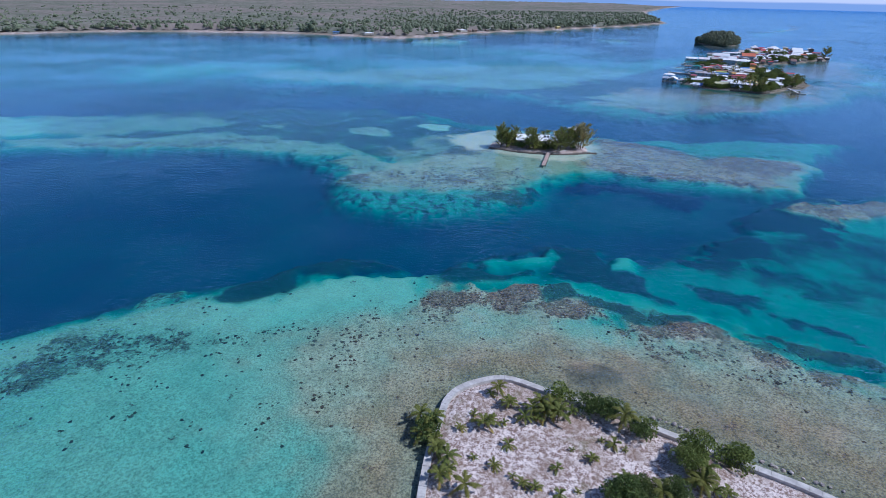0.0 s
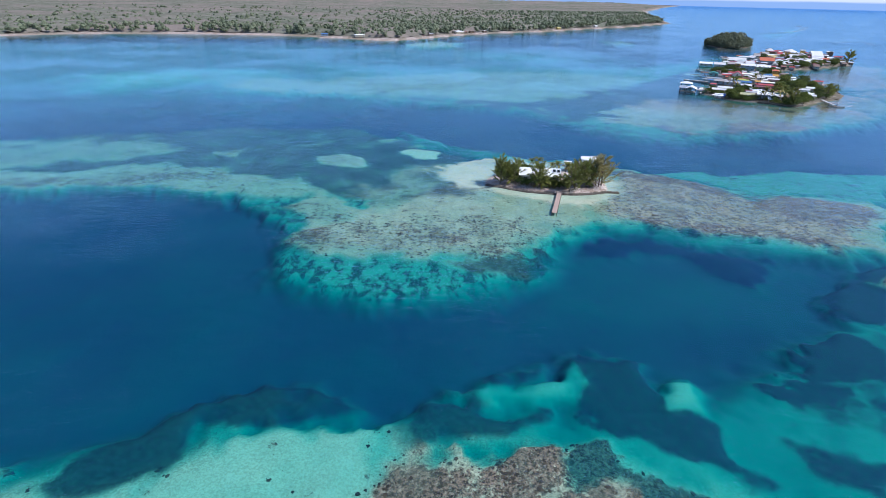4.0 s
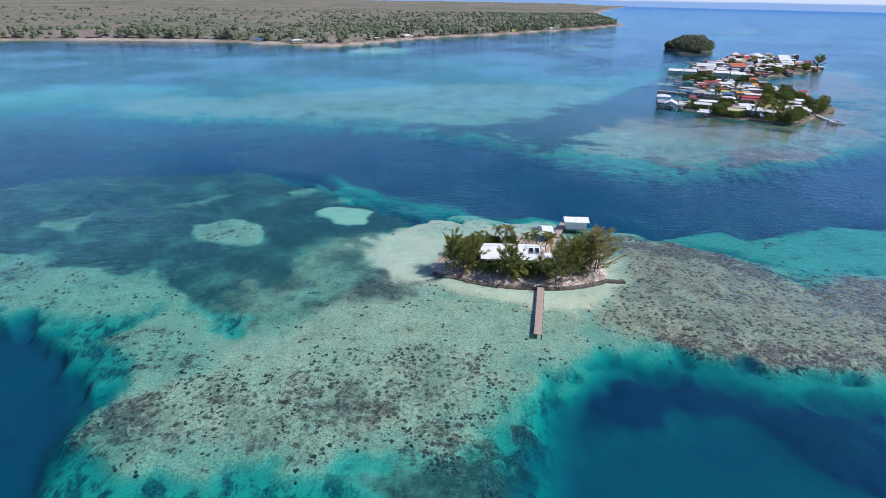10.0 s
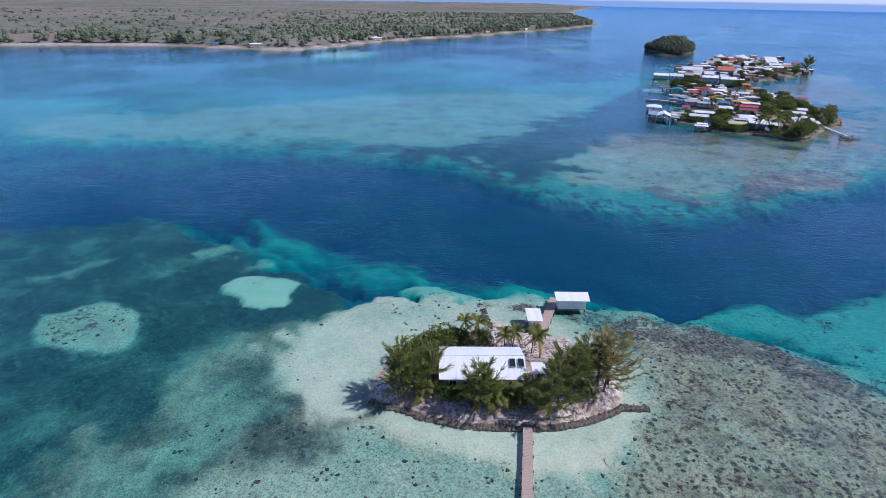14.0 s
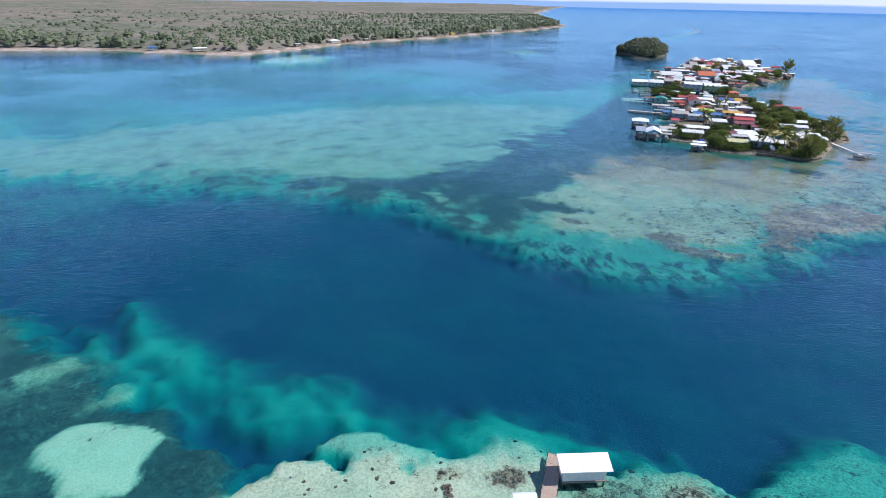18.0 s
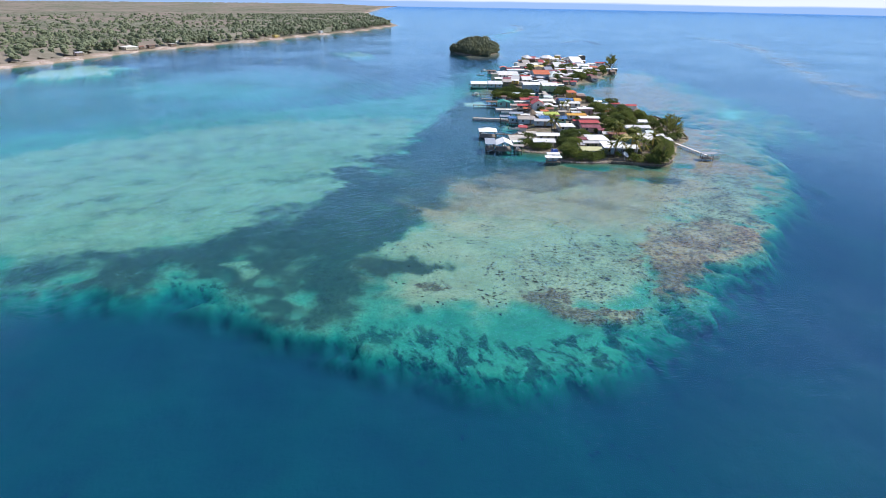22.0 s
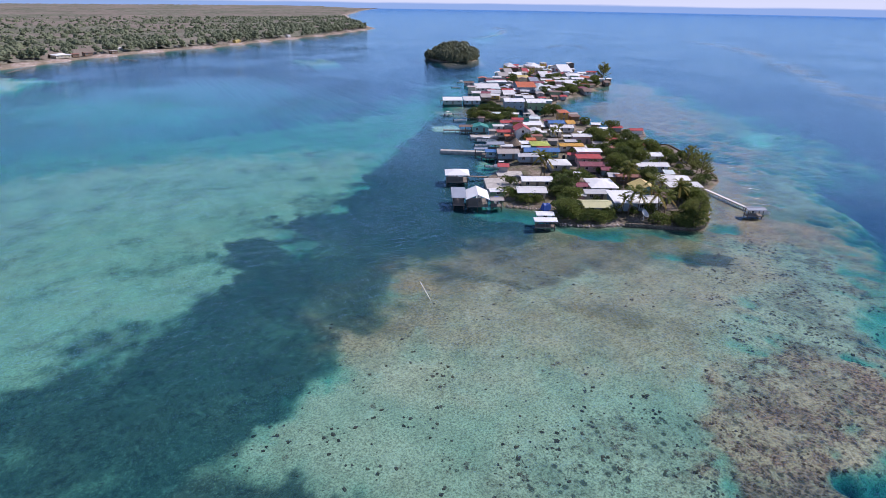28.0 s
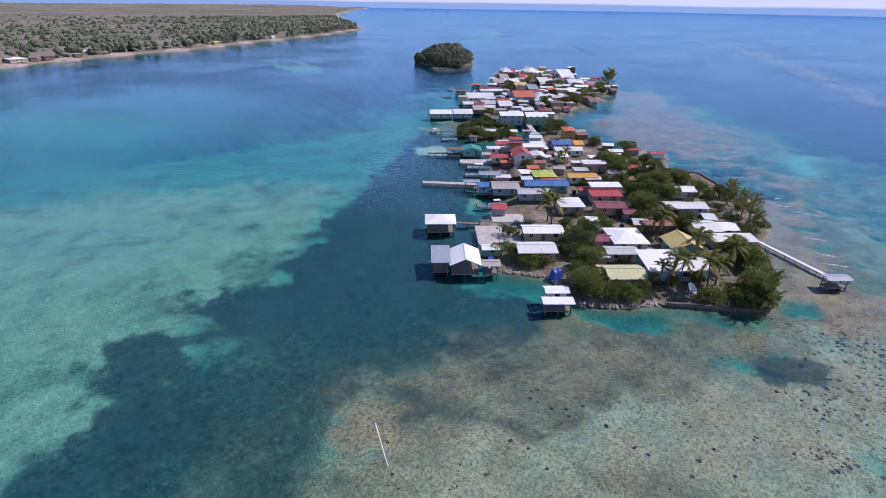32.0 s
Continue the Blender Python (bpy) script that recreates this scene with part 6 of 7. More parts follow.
# ---- buildings ----
def gable(me, w, d, z, rise, over, thick=0.09, ridge=0.5):
    """A two-sided roof in one piece, with raised seams; the ridge runs along x at the fraction ridge of the depth."""
    yr = -d / 2 + d * ridge
    rows = []
    for y0 in (-d / 2 - over, d / 2 + over):
        span = abs(y0 - yr)
        rows.append((y0, z + rise - rise * span / max(span - over, 0.3) if span > 0.6 else z + rise - 0.02))
    rows = [rows[0], (yr, z + rise), rows[1]]
    xa, xb = -w / 2 - over, w / 2 + over
    k = max(2, int((xb - xa) / 0.9))
    cols = []
    for s in range(k + 1):
        xx = xa + 0.05 + (xb - xa - 0.1) * s / k
        cols += [(xx - 0.05, 0.0), (xx - 0.02, 0.028), (xx + 0.02, 0.028), (xx + 0.05, 0.0)]
    i, n = len(me.v), len(cols)
    for lift in (1, 0):
        for y, zz in rows:
            me.v += [(x, y, zz + lift * (thick + h)) for x, h in cols]
    for r in range(2):
        for c in range(n - 1):
            t = i + r * n + c
            me.f.append((t, t + 1, t + n + 1, t + n))
            u = t + 3 * n
            me.f.append((u, u + n, u + n + 1, u + 1))
        for c, flip in ((0, False), (n - 1, True)):
            t = i + r * n + c
            q = (t, t + n, t + 4 * n, t + 3 * n)
            me.f.append(q[::-1] if flip else q)
    for c in range(n - 1):
        t = i + c
        me.f.append((t + 3 * n, t + 3 * n + 1, t + 1, t))
        t = i + 2 * n + c
        me.f.append((t, t + 1, t + 3 * n + 1, t + 3 * n))


def hip(me, w, d, z, rise, over, thick=0.09):
    a, b = w / 2 + over, d / 2 + over
    r = max(a - b, 0.25)
    i = len(me.v)
    e = [(-a, -b, z), (a, -b, z), (a, b, z), (-a, b, z)]
    me.v += e + [(-r, 0, z + rise), (r, 0, z + rise)] + [(x, y, z - thick) for x, y, _ in e]
    me.f += [tuple(i + k for k in f) for f in ((0, 1, 5, 4), (1, 2, 5), (2, 3, 4, 5), (3, 0, 4), (0, 6, 7, 1), (1, 7, 8, 2), (2, 8, 9, 3), (3, 9, 6, 0), (9, 8, 7, 6))]


def window_part(parent, m, w=1.0, h=1.0):
    fr = Mesh()
    for x0, x1, z0, z1 in ((-w / 2 - 0.08, w / 2 + 0.08, -0.08, 0), (-w / 2 - 0.08, w / 2 + 0.08, h, h + 0.08), (-w / 2 - 0.08, -w / 2, 0, h), (w / 2, w / 2 + 0.08, 0, h), (-0.03, 0.03, 0, h)):
        fr.box(x0, x1, -0.06, 0.0, z0, z1)
    win = part("window", fr, M["trim"], parent, m=m)
    g = Mesh()
    g.box(-w / 2, w / 2, -0.03, 0.0, 0, h)
    part("pane", g, M["glass"], win)


WIN = {}
COUNT = [0]


BUILT = []       # where houses stand


def house(cx, cy, w, d, yaw, roof="white", wall="white", style="u", floor=0.0, eave=2.3, rise=None, posts=False, open_side=False, ridge=0.5, label="", windows=True, porch=0.0, group="village houses"):
    """A timber house: walls, seamed metal roof, fascia, windows, a door; on posts where it stands over water or low ground."""
    w, d = w - 1.2, max(d - 1.2, 2.0)
    ground = ground_z(cx, cy)
    base = max(ground, 0.0) + floor
    BUILT.append((cx, cy))
    words = label or "single-storey %s timber house with a %s metal roof" % (wall, roof)
    ob = thing("boathouse" if open_side else "house", Matrix.Translation((cx, cy, base)) @ Matrix.Rotation(radians(yaw), 4, "Z"), words, "boathouse" if open_side else "house", group)
    rise = rise if rise is not None else 0.12 * (d if style in "uhs" else w)
    floorm = Mesh()
    floorm.box(-w / 2 - 0.15, w / 2 + 0.15, -d / 2 - 0.15 - porch, d / 2 + 0.15, -0.18, 0.0)
    part("floor", floorm, M["old_wood"], ob)
    if not open_side:
        wl = Mesh()
        t = 0.12
        for x0, x1, y0, y1 in ((-w / 2, w / 2, -d / 2, -d / 2 + t), (-w / 2, w / 2, d / 2 - t, d / 2), (-w / 2, -w / 2 + t, -d / 2 + t, d / 2 - t), (w / 2 - t, w / 2, -d / 2 + t, d / 2 - t)):
            wl.box(x0, x1, y0, y1, 0, eave)
        if style == "u":
            for x in (-w / 2 + 0.02, w / 2 - 0.14):
                i = len(wl.v)
                yr = -d / 2 + d * ridge
                wl.v += [(x, -d / 2, eave), (x, d / 2, eave), (x, yr, eave + rise), (x + t, -d / 2, eave), (x + t, d / 2, eave), (x + t, yr, eave + rise)]
                wl.f += [(i + 2, i + 1, i), (i + 3, i + 4, i + 5), (i, i + 1, i + 4, i + 3), (i + 1, i + 2, i + 5, i + 4), (i + 2, i, i + 3, i + 5)]
        elif style == "v":
            for y in (-d / 2 + 0.02, d / 2 - 0.14):
                i = len(wl.v)
                wl.v += [(-w / 2, y, eave), (w / 2, y, eave), (0, y, eave + rise), (-w / 2, y + t, eave), (w / 2, y + t, eave), (0, y + t, eave + rise)]
                wl.f += [(i, i + 1, i + 2), (i + 5, i + 4, i + 3), (i + 3, i + 4, i + 1, i), (i + 4, i + 5, i + 2, i + 1), (i + 5, i + 3, i, i + 2)]
        part("wall", wl, M["wall_" + wall], ob)
        if windows:
            for storey in range(1 if eave < 4 else 2):
                z = 0.95 + 2.6 * storey
                k = max(1, int(w / 3.0))
                for s in range(k):
                    x = -w / 2 + w * (s + 0.5) / k
                    if storey == 0 and s == k // 2 and k > 1:
                        dm = Mesh()
                        dm.box(x - 0.45, x + 0.45, -d / 2 - 0.05, -d / 2, 0.02, 2.05)
                        dm.box(x + 0.28, x + 0.36, -d / 2 - 0.10, -d / 2 - 0.05, 0.95, 1.03)
                        part("door", dm, M["old_wood"], ob)
                    else:
                        window_part(ob, Matrix.Translation((x, -d / 2 - 0.004, z)))
                for s in range(max(1, int(d / 4.5))):
                    y = -d / 2 + d * (s + 0.5) / max(1, int(d / 4.5))
                    window_part(ob, Matrix.Translation((-w / 2 - 0.004, y, z)) @ Matrix.Rotation(radians(-90), 4, "Z"))
    rf = Mesh()
    over = 0.6
    if style == "h":
        hip(rf, w, d, eave + 0.05, rise, over)
    elif style == "s":
        gable(rf, w, d, eave + 0.02, rise * 0.7, over, ridge=1.0)
    else:
        gable(rf, w if style == "u" else d, d if style == "u" else w, eave + 0.02, rise, over, ridge=ridge)
    rp = part("roof", rf, M["roof_" + roof], ob, m=Matrix.Rotation(radians(90), 4, "Z") if style == "v" else None)
    if style in "uv":
        cap = Mesh()
        ln, yr = (w, -d / 2 + d * ridge) if style == "u" else (d, 0.0)
        cap.box(-ln / 2 - over, ln / 2 + over, yr - 0.12, yr + 0.12, eave + rise + 0.06, eave + rise + 0.16)
        part("ridge_cap", cap, M["roof_" + roof], rp)
    if posts or open_side or floor > 0.3:
        k, j = max(2, int(w / 2.6) + 1), max(2, int(d / 3.0) + 1)
        low = min(ground, -0.2) - 0.6 - base
        for s in range(k):
            for u in range(j):
                if 0 < u < j - 1 and 0 < s < k - 1:
                    continue
                x, y = -w / 2 + 0.1 + (w - 0.2) * s / (k - 1), -d / 2 + 0.1 + (d - 0.2) * u / (j - 1)
                key = (round(low, 1), round(eave if open_side else 0, 1))
                if key not in WIN:
                    pm = Mesh()
                    pm.box(-0.09, 0.09, -0.09, 0.09, low, (eave if open_side else -0.18))
                    WIN[key] = pm.data("post", M["post"])
                part("post", WIN[key], None, ob, m=Matrix.Translation((x, y, 0)))
    if porch:
        pr = Mesh()
        pr.box(-w / 2 - 0.2, w / 2 + 0.2, -d / 2 - porch - 0.3, -d / 2 - 0.36, eave - 0.42, eave - 0.34)
        part("porch_roof", pr, M["roof_" + roof], ob)
        for s in range(3):
            pm = Mesh()
            x = -w / 2 + 0.1 + (w - 0.2) * s / 2
            pm.box(x - 0.06, x + 0.06, -d / 2 - porch - 0.1, -d / 2 - porch + 0.02, 0, eave - 0.42)
            part("porch_post", pm, M["trim"], ob)
    return ob


def jetty(name, a, b, width, z, label, board=0.26, mat="deck", category="jetty", posts=2.6, rail=False):
    """A boarded walkway on posts from a to b."""
    a, b = Vector((*a, 0)), Vector((*b, 0))
    ln = (b - a).length
    ang = math.atan2((b - a).y, (b - a).x)
    ob = thing(name, Matrix.Translation((a.x, a.y, z)) @ Matrix.Rotation(ang, 4, "Z"), label, category)
    pl = [Mesh() for _ in range(3)]
    for k, me in enumerate(pl):
        me.box(0.012, board - 0.012, -width / 2 - 0.02 * k, width / 2 + 0.03 * (k - 1), -0.05, 0.0, chip=0.004)
    data = [me.data("plank", M[mat]) for me in pl]
    count = int(ln / board)
    for k in range(count):
        part("plank", data[(k * 7) % 3], None, ob, m=Matrix.Translation((k * board, 0, random.uniform(-0.008, 0.008))))
    for sg in (-1, 1):
        bm = Mesh()
        bm.box(0, ln, sg * (width / 2 - 0.12) - 0.06, sg * (width / 2 - 0.12) + 0.06, -0.24, -0.028)
        part("beam", bm, M["post"], ob)
    k = max(2, int(ln / posts) + 1)
    pm = Mesh()
    pm.tube([(0, 0, -2.4 - z), (0, 0, 0.04)], [0.10, 0.09], 6)
    pdata = pm.data("post", M["post"])
    for s in range(k):
        for sg in (-1, 1):
            part("post", pdata, None, ob, m=Matrix.Translation((0.1 + (ln - 0.2) * s / (k - 1), sg * (width / 2 + 0.02), 0)))
    if rail:
        for sg in (-1, 1):
            rm = Mesh()
            rm.box(0, ln, sg * width / 2 - 0.03, sg * width / 2 + 0.03, 0.85, 0.92)
            for s in range(int(ln / 2)):
                rm.box(s * 2, s * 2 + 0.07, sg * width / 2 - 0.03, sg * width / 2 + 0.03, 0.0, 0.85)
            part("railing", rm, M["trim"], ob)
    return ob

# ---- the small cay: house, jetty, dock ----
cay_house = house(40.2, 223.5, 14.1, 8.7, -7, "white", "cream", "u", 0.35, 2.7, rise=1.3, label="low cream timber house under a wide white corrugated roof", group="cay buildings")
for x in (4.9, 6.3):
    pm, fm = Mesh(), Mesh()
    pm.box(-0.45, 0.45, -0.8, 0.8, 0.05, 0.09)
    fm.box(-0.5, 0.5, -0.85, 0.85, -0.05, 0.05)
    pan = thing("solar_panel", cay_house.matrix_basis @ Matrix.Translation((x, -1.6, 3.78)) @ Matrix.Rotation(radians(15), 4, "X"), "dark solar panel lying on a white metal roof", "solar panel", "roof solar panels")
    part("frame", fm, M["trim"], pan)
    part("panel", pm, M["glass"], pan)
house(49.7, 221.6, 2.8, 3.0, -7, "white", "white", "s", 0.3, 2.2, label="small white annex shed with a sloping metal roof", group="cay buildings")
house(53.6, 238.2, 3.0, 4.8, -8, "white", "white", "s", 0.9, 1.9, rise=0.35, posts=True, label="small white plank hut on posts beside the boardwalk", windows=False, group="cay buildings")
house(63.1, 243.2, 6.9, 3.0, -8, "white", "white", "s", 0.9, 2.3, rise=0.7, posts=True, label="long white boat shed on posts over deep water", windows=False, group="cay buildings")
a, b = [(53.9, 234.2), (61.1, 247.4)]
jetty("boardwalk", a, b, 1.9, 0.8, "greyish pink plank boardwalk between hut and boat shed", mat="deck", category="boardwalk")
a, b = [(45, 211.3), (39.7, 193.3)]
jetty("jetty", a, b, 1.45, 0.8, "long narrow jetty of weathered reddish planks on posts")

STONES = []
for k in range(10):
    bm = bmesh.new()
    bmesh.ops.create_icosphere(bm, subdivisions=1, radius=0.5)
    for v in bm.verts:
        v.co *= random.uniform(0.75, 1.2)
        v.co.z *= 0.7
    me = bpy.data.meshes.new("stone")
    bm.to_mesh(me)
    bm.free()
    me.materials.append(M["stone" if k < 5 else "shell"])
    STONES.append(me)


def stone_wall(name, line, label, gap=0.62, rows=2, size=1.0, top=0.45, pale=False, core=False):
    ob = thing(name, Matrix.Identity(4), label, "stone wall", kind="structure")
    if core:
        bank = Mesh()
        for (x0, y0), (x1, y1) in zip(line, line[1:]):
            ln = math.hypot(x1 - x0, y1 - y0)
            nx, ny = -(y1 - y0) / ln, (x1 - x0) / ln
            k = max(1, int(ln / 0.7))
            i = len(bank.v)
            for s in range(k + 1):
                for o, z in ((-0.85, -0.35), (-0.5, top * 0.8), (0.0, top + 0.05), (0.5, top * 0.8), (0.85, -0.35)):
                    f, q = s / k, o + random.uniform(-0.12, 0.12)
                    bank.v.append((x0 + (x1 - x0) * f + nx * q, y0 + (y1 - y0) * f + ny * q, z + random.uniform(-0.1, 0.1)))
            bank.f += [(i + s * 5 + c, i + s * 5 + c + 1, i + s * 5 + c + 6, i + s * 5 + c + 5) for s in range(k) for c in range(4)]
        part("rubble_core", bank, M["stone"], ob)
    for (x0, y0), (x1, y1) in zip(line, line[1:]):
        ln = math.hypot(x1 - x0, y1 - y0)
        nx, ny = -(y1 - y0) / ln, (x1 - x0) / ln
        for s in range(max(1, int(ln / gap))):
            f = (s + random.uniform(0.1, 0.9)) * gap / ln
            for r in range(rows):
                o = (r - (rows - 1) / 2) * 0.5 + random.uniform(-0.15, 0.15)
                sc = size * random.uniform(0.7, 1.45)
                m = Matrix.Translation((x0 + (x1 - x0) * f + nx * o, y0 + (y1 - y0) * f + ny * o, top * (0.55 + 0.45 * (r % 2)) + random.uniform(-0.15, 0.1)))
                part("stone", random.choice(STONES[5:] if pale else STONES[:5]), None, ob, m=m @ Euler((random.uniform(-0.4, 0.4), random.uniform(-0.4, 0.4), random.uniform(0, 6))).to_matrix().to_4x4() @ Matrix.Diagonal((sc, sc, sc * 0.9, 1)))
    return ob


stone_wall("stone_seawall", [(21.6, 220.5), (23.1, 219.3), (26, 218.4), (30, 215.8), (34.6, 213.8), (39.2, 212.7), (44.3, 211.9), (49.5, 211.4), (54.8, 212.1), (58.3, 213.1), (61, 214.3), (65.5, 213.6)], "low dark seawall of stacked coral stones along the sand", 0.5, 3, 0.5, 0.30, core=True)
stone_wall("stone_groyne", [(45.2, 245.5), (45.2, 243), (45.3, 240.6), (45.3, 237.8)], "short groyne of piled dark coral stones", 0.36, 2, 0.55, 0.3)


# ---- the first islet: a concrete seawall ----
def sea_wall(name, line, thick, z0, z1, label, mat="concrete", step=3.0):
    ob = thing(name, Matrix.Identity(4), label, "seawall", kind="structure")
    pts = [Vector((x, y, 0)) for x, y in line]
    for _ in range(2):
        pts = [pts[0]] + [q for a, b in zip(pts, pts[1:]) for q in (a.lerp(b, 0.25), a.lerp(b, 0.75))] + [pts[-1]]
    side = []
    for k, p in enumerate(pts):
        d = (pts[min(k + 1, len(pts) - 1)] - pts[max(k - 1, 0)]).normalized()
        side.append(Vector((-d.y, d.x, 0)) * thick / 2)
    for k in range(len(pts) - 1):
        me = Mesh()
        a, b, s, t = pts[k], pts[k + 1], side[k], side[k + 1]
        gap = (b - a).normalized() * 0.015
        low = [a - s + gap, b - t - gap, b + t - gap, a + s + gap]
        h = z1 + random.uniform(-0.03, 0.03)
        i = [tuple((q.x, q.y, z0)) for q in low] + [tuple((q.x, q.y, h)) for q in low]
        me.v = i
        me.f = [(3, 2, 1, 0), (4, 5, 6, 7), (0, 1, 5, 4), (1, 2, 6, 5), (2, 3, 7, 6), (3, 0, 4, 7)]
        part("wall_section", me, M[mat], ob)
    return ob


sea_wall("concrete_seawall", NEAR_WALL, 1.05, -0.6, 1.0, "curved pale concrete seawall round a sandy islet")
stone_wall("rubble_row", [(33.4, 62.4), (37, 60.4), (40, 58.4), (43.3, 55.7), (45.6, 54), (50.2, 51.1), (54.7, 48.6)], "row of pale rubble stones at the water's edge", 1.0, 1, 0.6, 0.1, True)


# ---- the village ----
house(173.7, 422.6, 4.4, 8.5, -28, "slate", "white", "s", 0.9, 2.5, open_side=True, label="open boathouse on posts with a slate grey metal roof", group="boathouses")
house(178.1, 419.1, 7.2, 8.7, -28, "white", "white", "v", 0.9, 2.5, rise=1.3, open_side=True, label="large open boathouse on posts under a white gabled roof", group="boathouses")
house(182.1, 414.2, 4.2, 3.5, -28, "beige", "grey", "u", 0.9, 2.1, open_side=True, label="small open boat shed on posts with a weathered beige roof", group="boathouses")
house(186.8, 397.5, 5.1, 3.0, -28, "white", "white", "u", 1.0, 2.2, posts=True, label="small white hut on tall posts over the shallows")
house(184.6, 394.4, 6.4, 3.0, -29, "white", "white", "s", 1.0, 1.8, open_side=True, label="white roofed veranda deck on posts over the shallows", group="boathouses")
house(184.4, 441.6, 8.3, 7.2, -28, "white", "white", "h", 0.9, 2.5, rise=1.2, open_side=True, label="open boat pavilion on posts with a white hipped roof", group="boathouses")
house(204.2, 423.3, 10.6, 5.9, -28, "white", "cream", "u", 0.4)
house(195.7, 415.2, 9.5, 6.6, -28, "pale", "cream", "u", 0.4)
house(220.3, 446.9, 10.5, 5.4, -28, "grey", "blue", "u", 0.9, posts=True)
house(217.1, 457.6, 8.9, 7.7, -28, "beige", "blue", "u", 0.9, posts=True)
house(211.3, 461.1, 4.3, 4.2, -28, "blue", "blue", "s", 0.9, posts=True, label="blue timber boat shed with a blue metal roof")
house(210.1, 466.3, 5.5, 3.0, -27, "slate", "grey", "u", 0.9, open_side=True, label="open boat shed with a slate blue metal roof", group="boathouses")
house(220.3, 471.0, 7.5, 5.0, -27, "slate", "blue", "u", 0.9, open_side=True, label="open boat shed with a faded blue roof", group="boathouses")
house(235.9, 461.3, 8.0, 8.3, -27, "lime", "green", "h", 0.4, label="small house with a bright lime green hipped roof")
house(230.0, 452.9, 14.3, 6.8, -28, "blue", "teal", "u", 0.4, label="long teal timber house with a blue metal roof")
house(246.2, 453.7, 10.3, 5.6, -27, "amber", "white", "u", 0.4, label="white timber house with a long amber metal roof")
house(223.9, 435.2, 8.1, 8.4, -28, "pale", "grey", "h", 0.5)
house(242.3, 439.4, 9.9, 4.8, -28, "white", "pink", "s", 0.5, 3.6, label="tall pink house wing with a white metal roof")
house(238.7, 435.5, 9.8, 5.5, -28, "red", "pink", "s", 0.5, 2.5, label="pink house wing with a bright red metal roof")
house(233.0, 428.2, 9.1, 6.4, -28, "maroon", "pink", "u", 0.5, label="pink bungalow with a maroon metal roof")
house(258.9, 461.1, 8.8, 5.1, -27, "pale", "pink", "s", 0.4, 3.2)
house(220.2, 410.0, 9.0, 10.3, -28, "white", "white", "h", 0.4, label="white bungalow with a broad white hipped roof")
house(212.4, 404.3, 7.8, 4.7, -28, "grey", "cream", "u", 0.5, label="cream bungalow with a grey metal roof")
house(204.5, 395.9, 8.7, 6.9, -28, "cream", "white", "u", 0.5, label="white bungalow with a pale lime-cream metal roof")
house(201.4, 399.4, 2.0, 4.2, -28, "cream", "green", "s", 0.4, 2.2, label="lean-to annex with a pale green metal roof")
house(215.8, 394.7, 10.5, 9.5, -28, "white", "blue", "s", 0.5, 2.6, rise=1.0, label="wide low house with a shining white metal roof")
house(220.7, 392.0, 7.8, 7.1, -28, "pale", "white", "u", 0.5)
house(228.3, 399.5, 8.1, 8.4, -28, "yellow", "teal", "v", 0.4, 2.8, rise=1.6, label="teal timber house with a steep yellow gabled roof")
house(234.5, 412.1, 8.8, 4.1, -28, "rust", "brown", "u", 0.3, label="old timber shed with a rusty red metal roof")
house(251.3, 416.9, 12.1, 6.0, -28, "pale", "blue", "u", 0.9, posts=True, label="long low blue house with a pale grey metal roof")
house(264.4, 428.3, 8.3, 6.2, -28, "white", "white", "u", 0.3)
house(243.9, 405.1, 7.1, 8.0, -28, "pale", "white", "u", 0.3)
house(248.7, 402.2, 5.5, 5.9, -28, "white", "white", "u", 0.3)
house(243.1, 396.4, 11.5, 5.3, -28, "pale", "cream", "s", 0.3)
house(255.8, 491.9, 9.1, 6.5, -27, "white", "cream", "u", 0.4, 2.9)
house(249.9, 481.3, 5.6, 9.1, -27, "pale", "white", "v", 0.4)
house(240.2, 479.5, 7.0, 8.7, -27, "red", "white", "v", 0.4, 4.8, rise=1.6, label="white two-storey house with a red gabled roof")
house(235.0, 485.0, 7.6, 5.4, -27, "red", "cream", "u", 0.9, posts=True)
house(247.4, 501.5, 5.8, 5.7, -27, "red", "white", "u", 0.9, posts=True)
house(250.4, 496.2, 5.5, 3.0, -27, "maroon", "ochre", "u", 0.5, 3.8, label="tall ochre house with a maroon metal roof")
house(232.6, 501.7, 8.0, 7.1, -27, "teal", "teal", "v", 0.9, rise=1.0, posts=True, label="green boathouse with a teal gabled roof on posts")
house(226.8, 505.1, 6.7, 4.4, -27, "brown", "brown", "u", 0.9, open_side=True, label="brown open boat shed on posts by a dock", group="boathouses")
house(266.4, 483.2, 11.3, 6.4, -27, "pale", "white", "u", 0.4)
house(270.9, 492.4, 8.5, 7.1, -27, "blue", "blue", "u", 0.4)
house(276.7, 489.0, 4.5, 8.1, -27, "amber", "white", "u", 0.4)
house(284.2, 503.0, 5.5, 8.4, -27, "orange", "ochre", "h", 0.4, 4.6, label="two-storey ochre house with an orange hipped roof")
house(257.9, 477.0, 5.4, 5.8, -27, "white", "white", "h", 0.4)
house(241.1, 498.8, 5.4, 4.5, -27, "pale", "white", "h", 0.6)
house(283.1, 544.2, 11.9, 9.7, -26, "white", "blue", "u", 0.6, 4.6, label="two-storey blue waterside house with a white roof")
house(294.3, 538.7, 11.1, 11.2, -26, "white", "green", "u", 0.6, 4.2, label="two-storey green house with a white roof")
house(259.2, 573.5, 11.8, 10.4, -26, "white", "grey", "u", 0.9, posts=True)
house(270.0, 569.2, 10.3, 12.2, -26, "pale", "blue", "u", 0.9, posts=True)
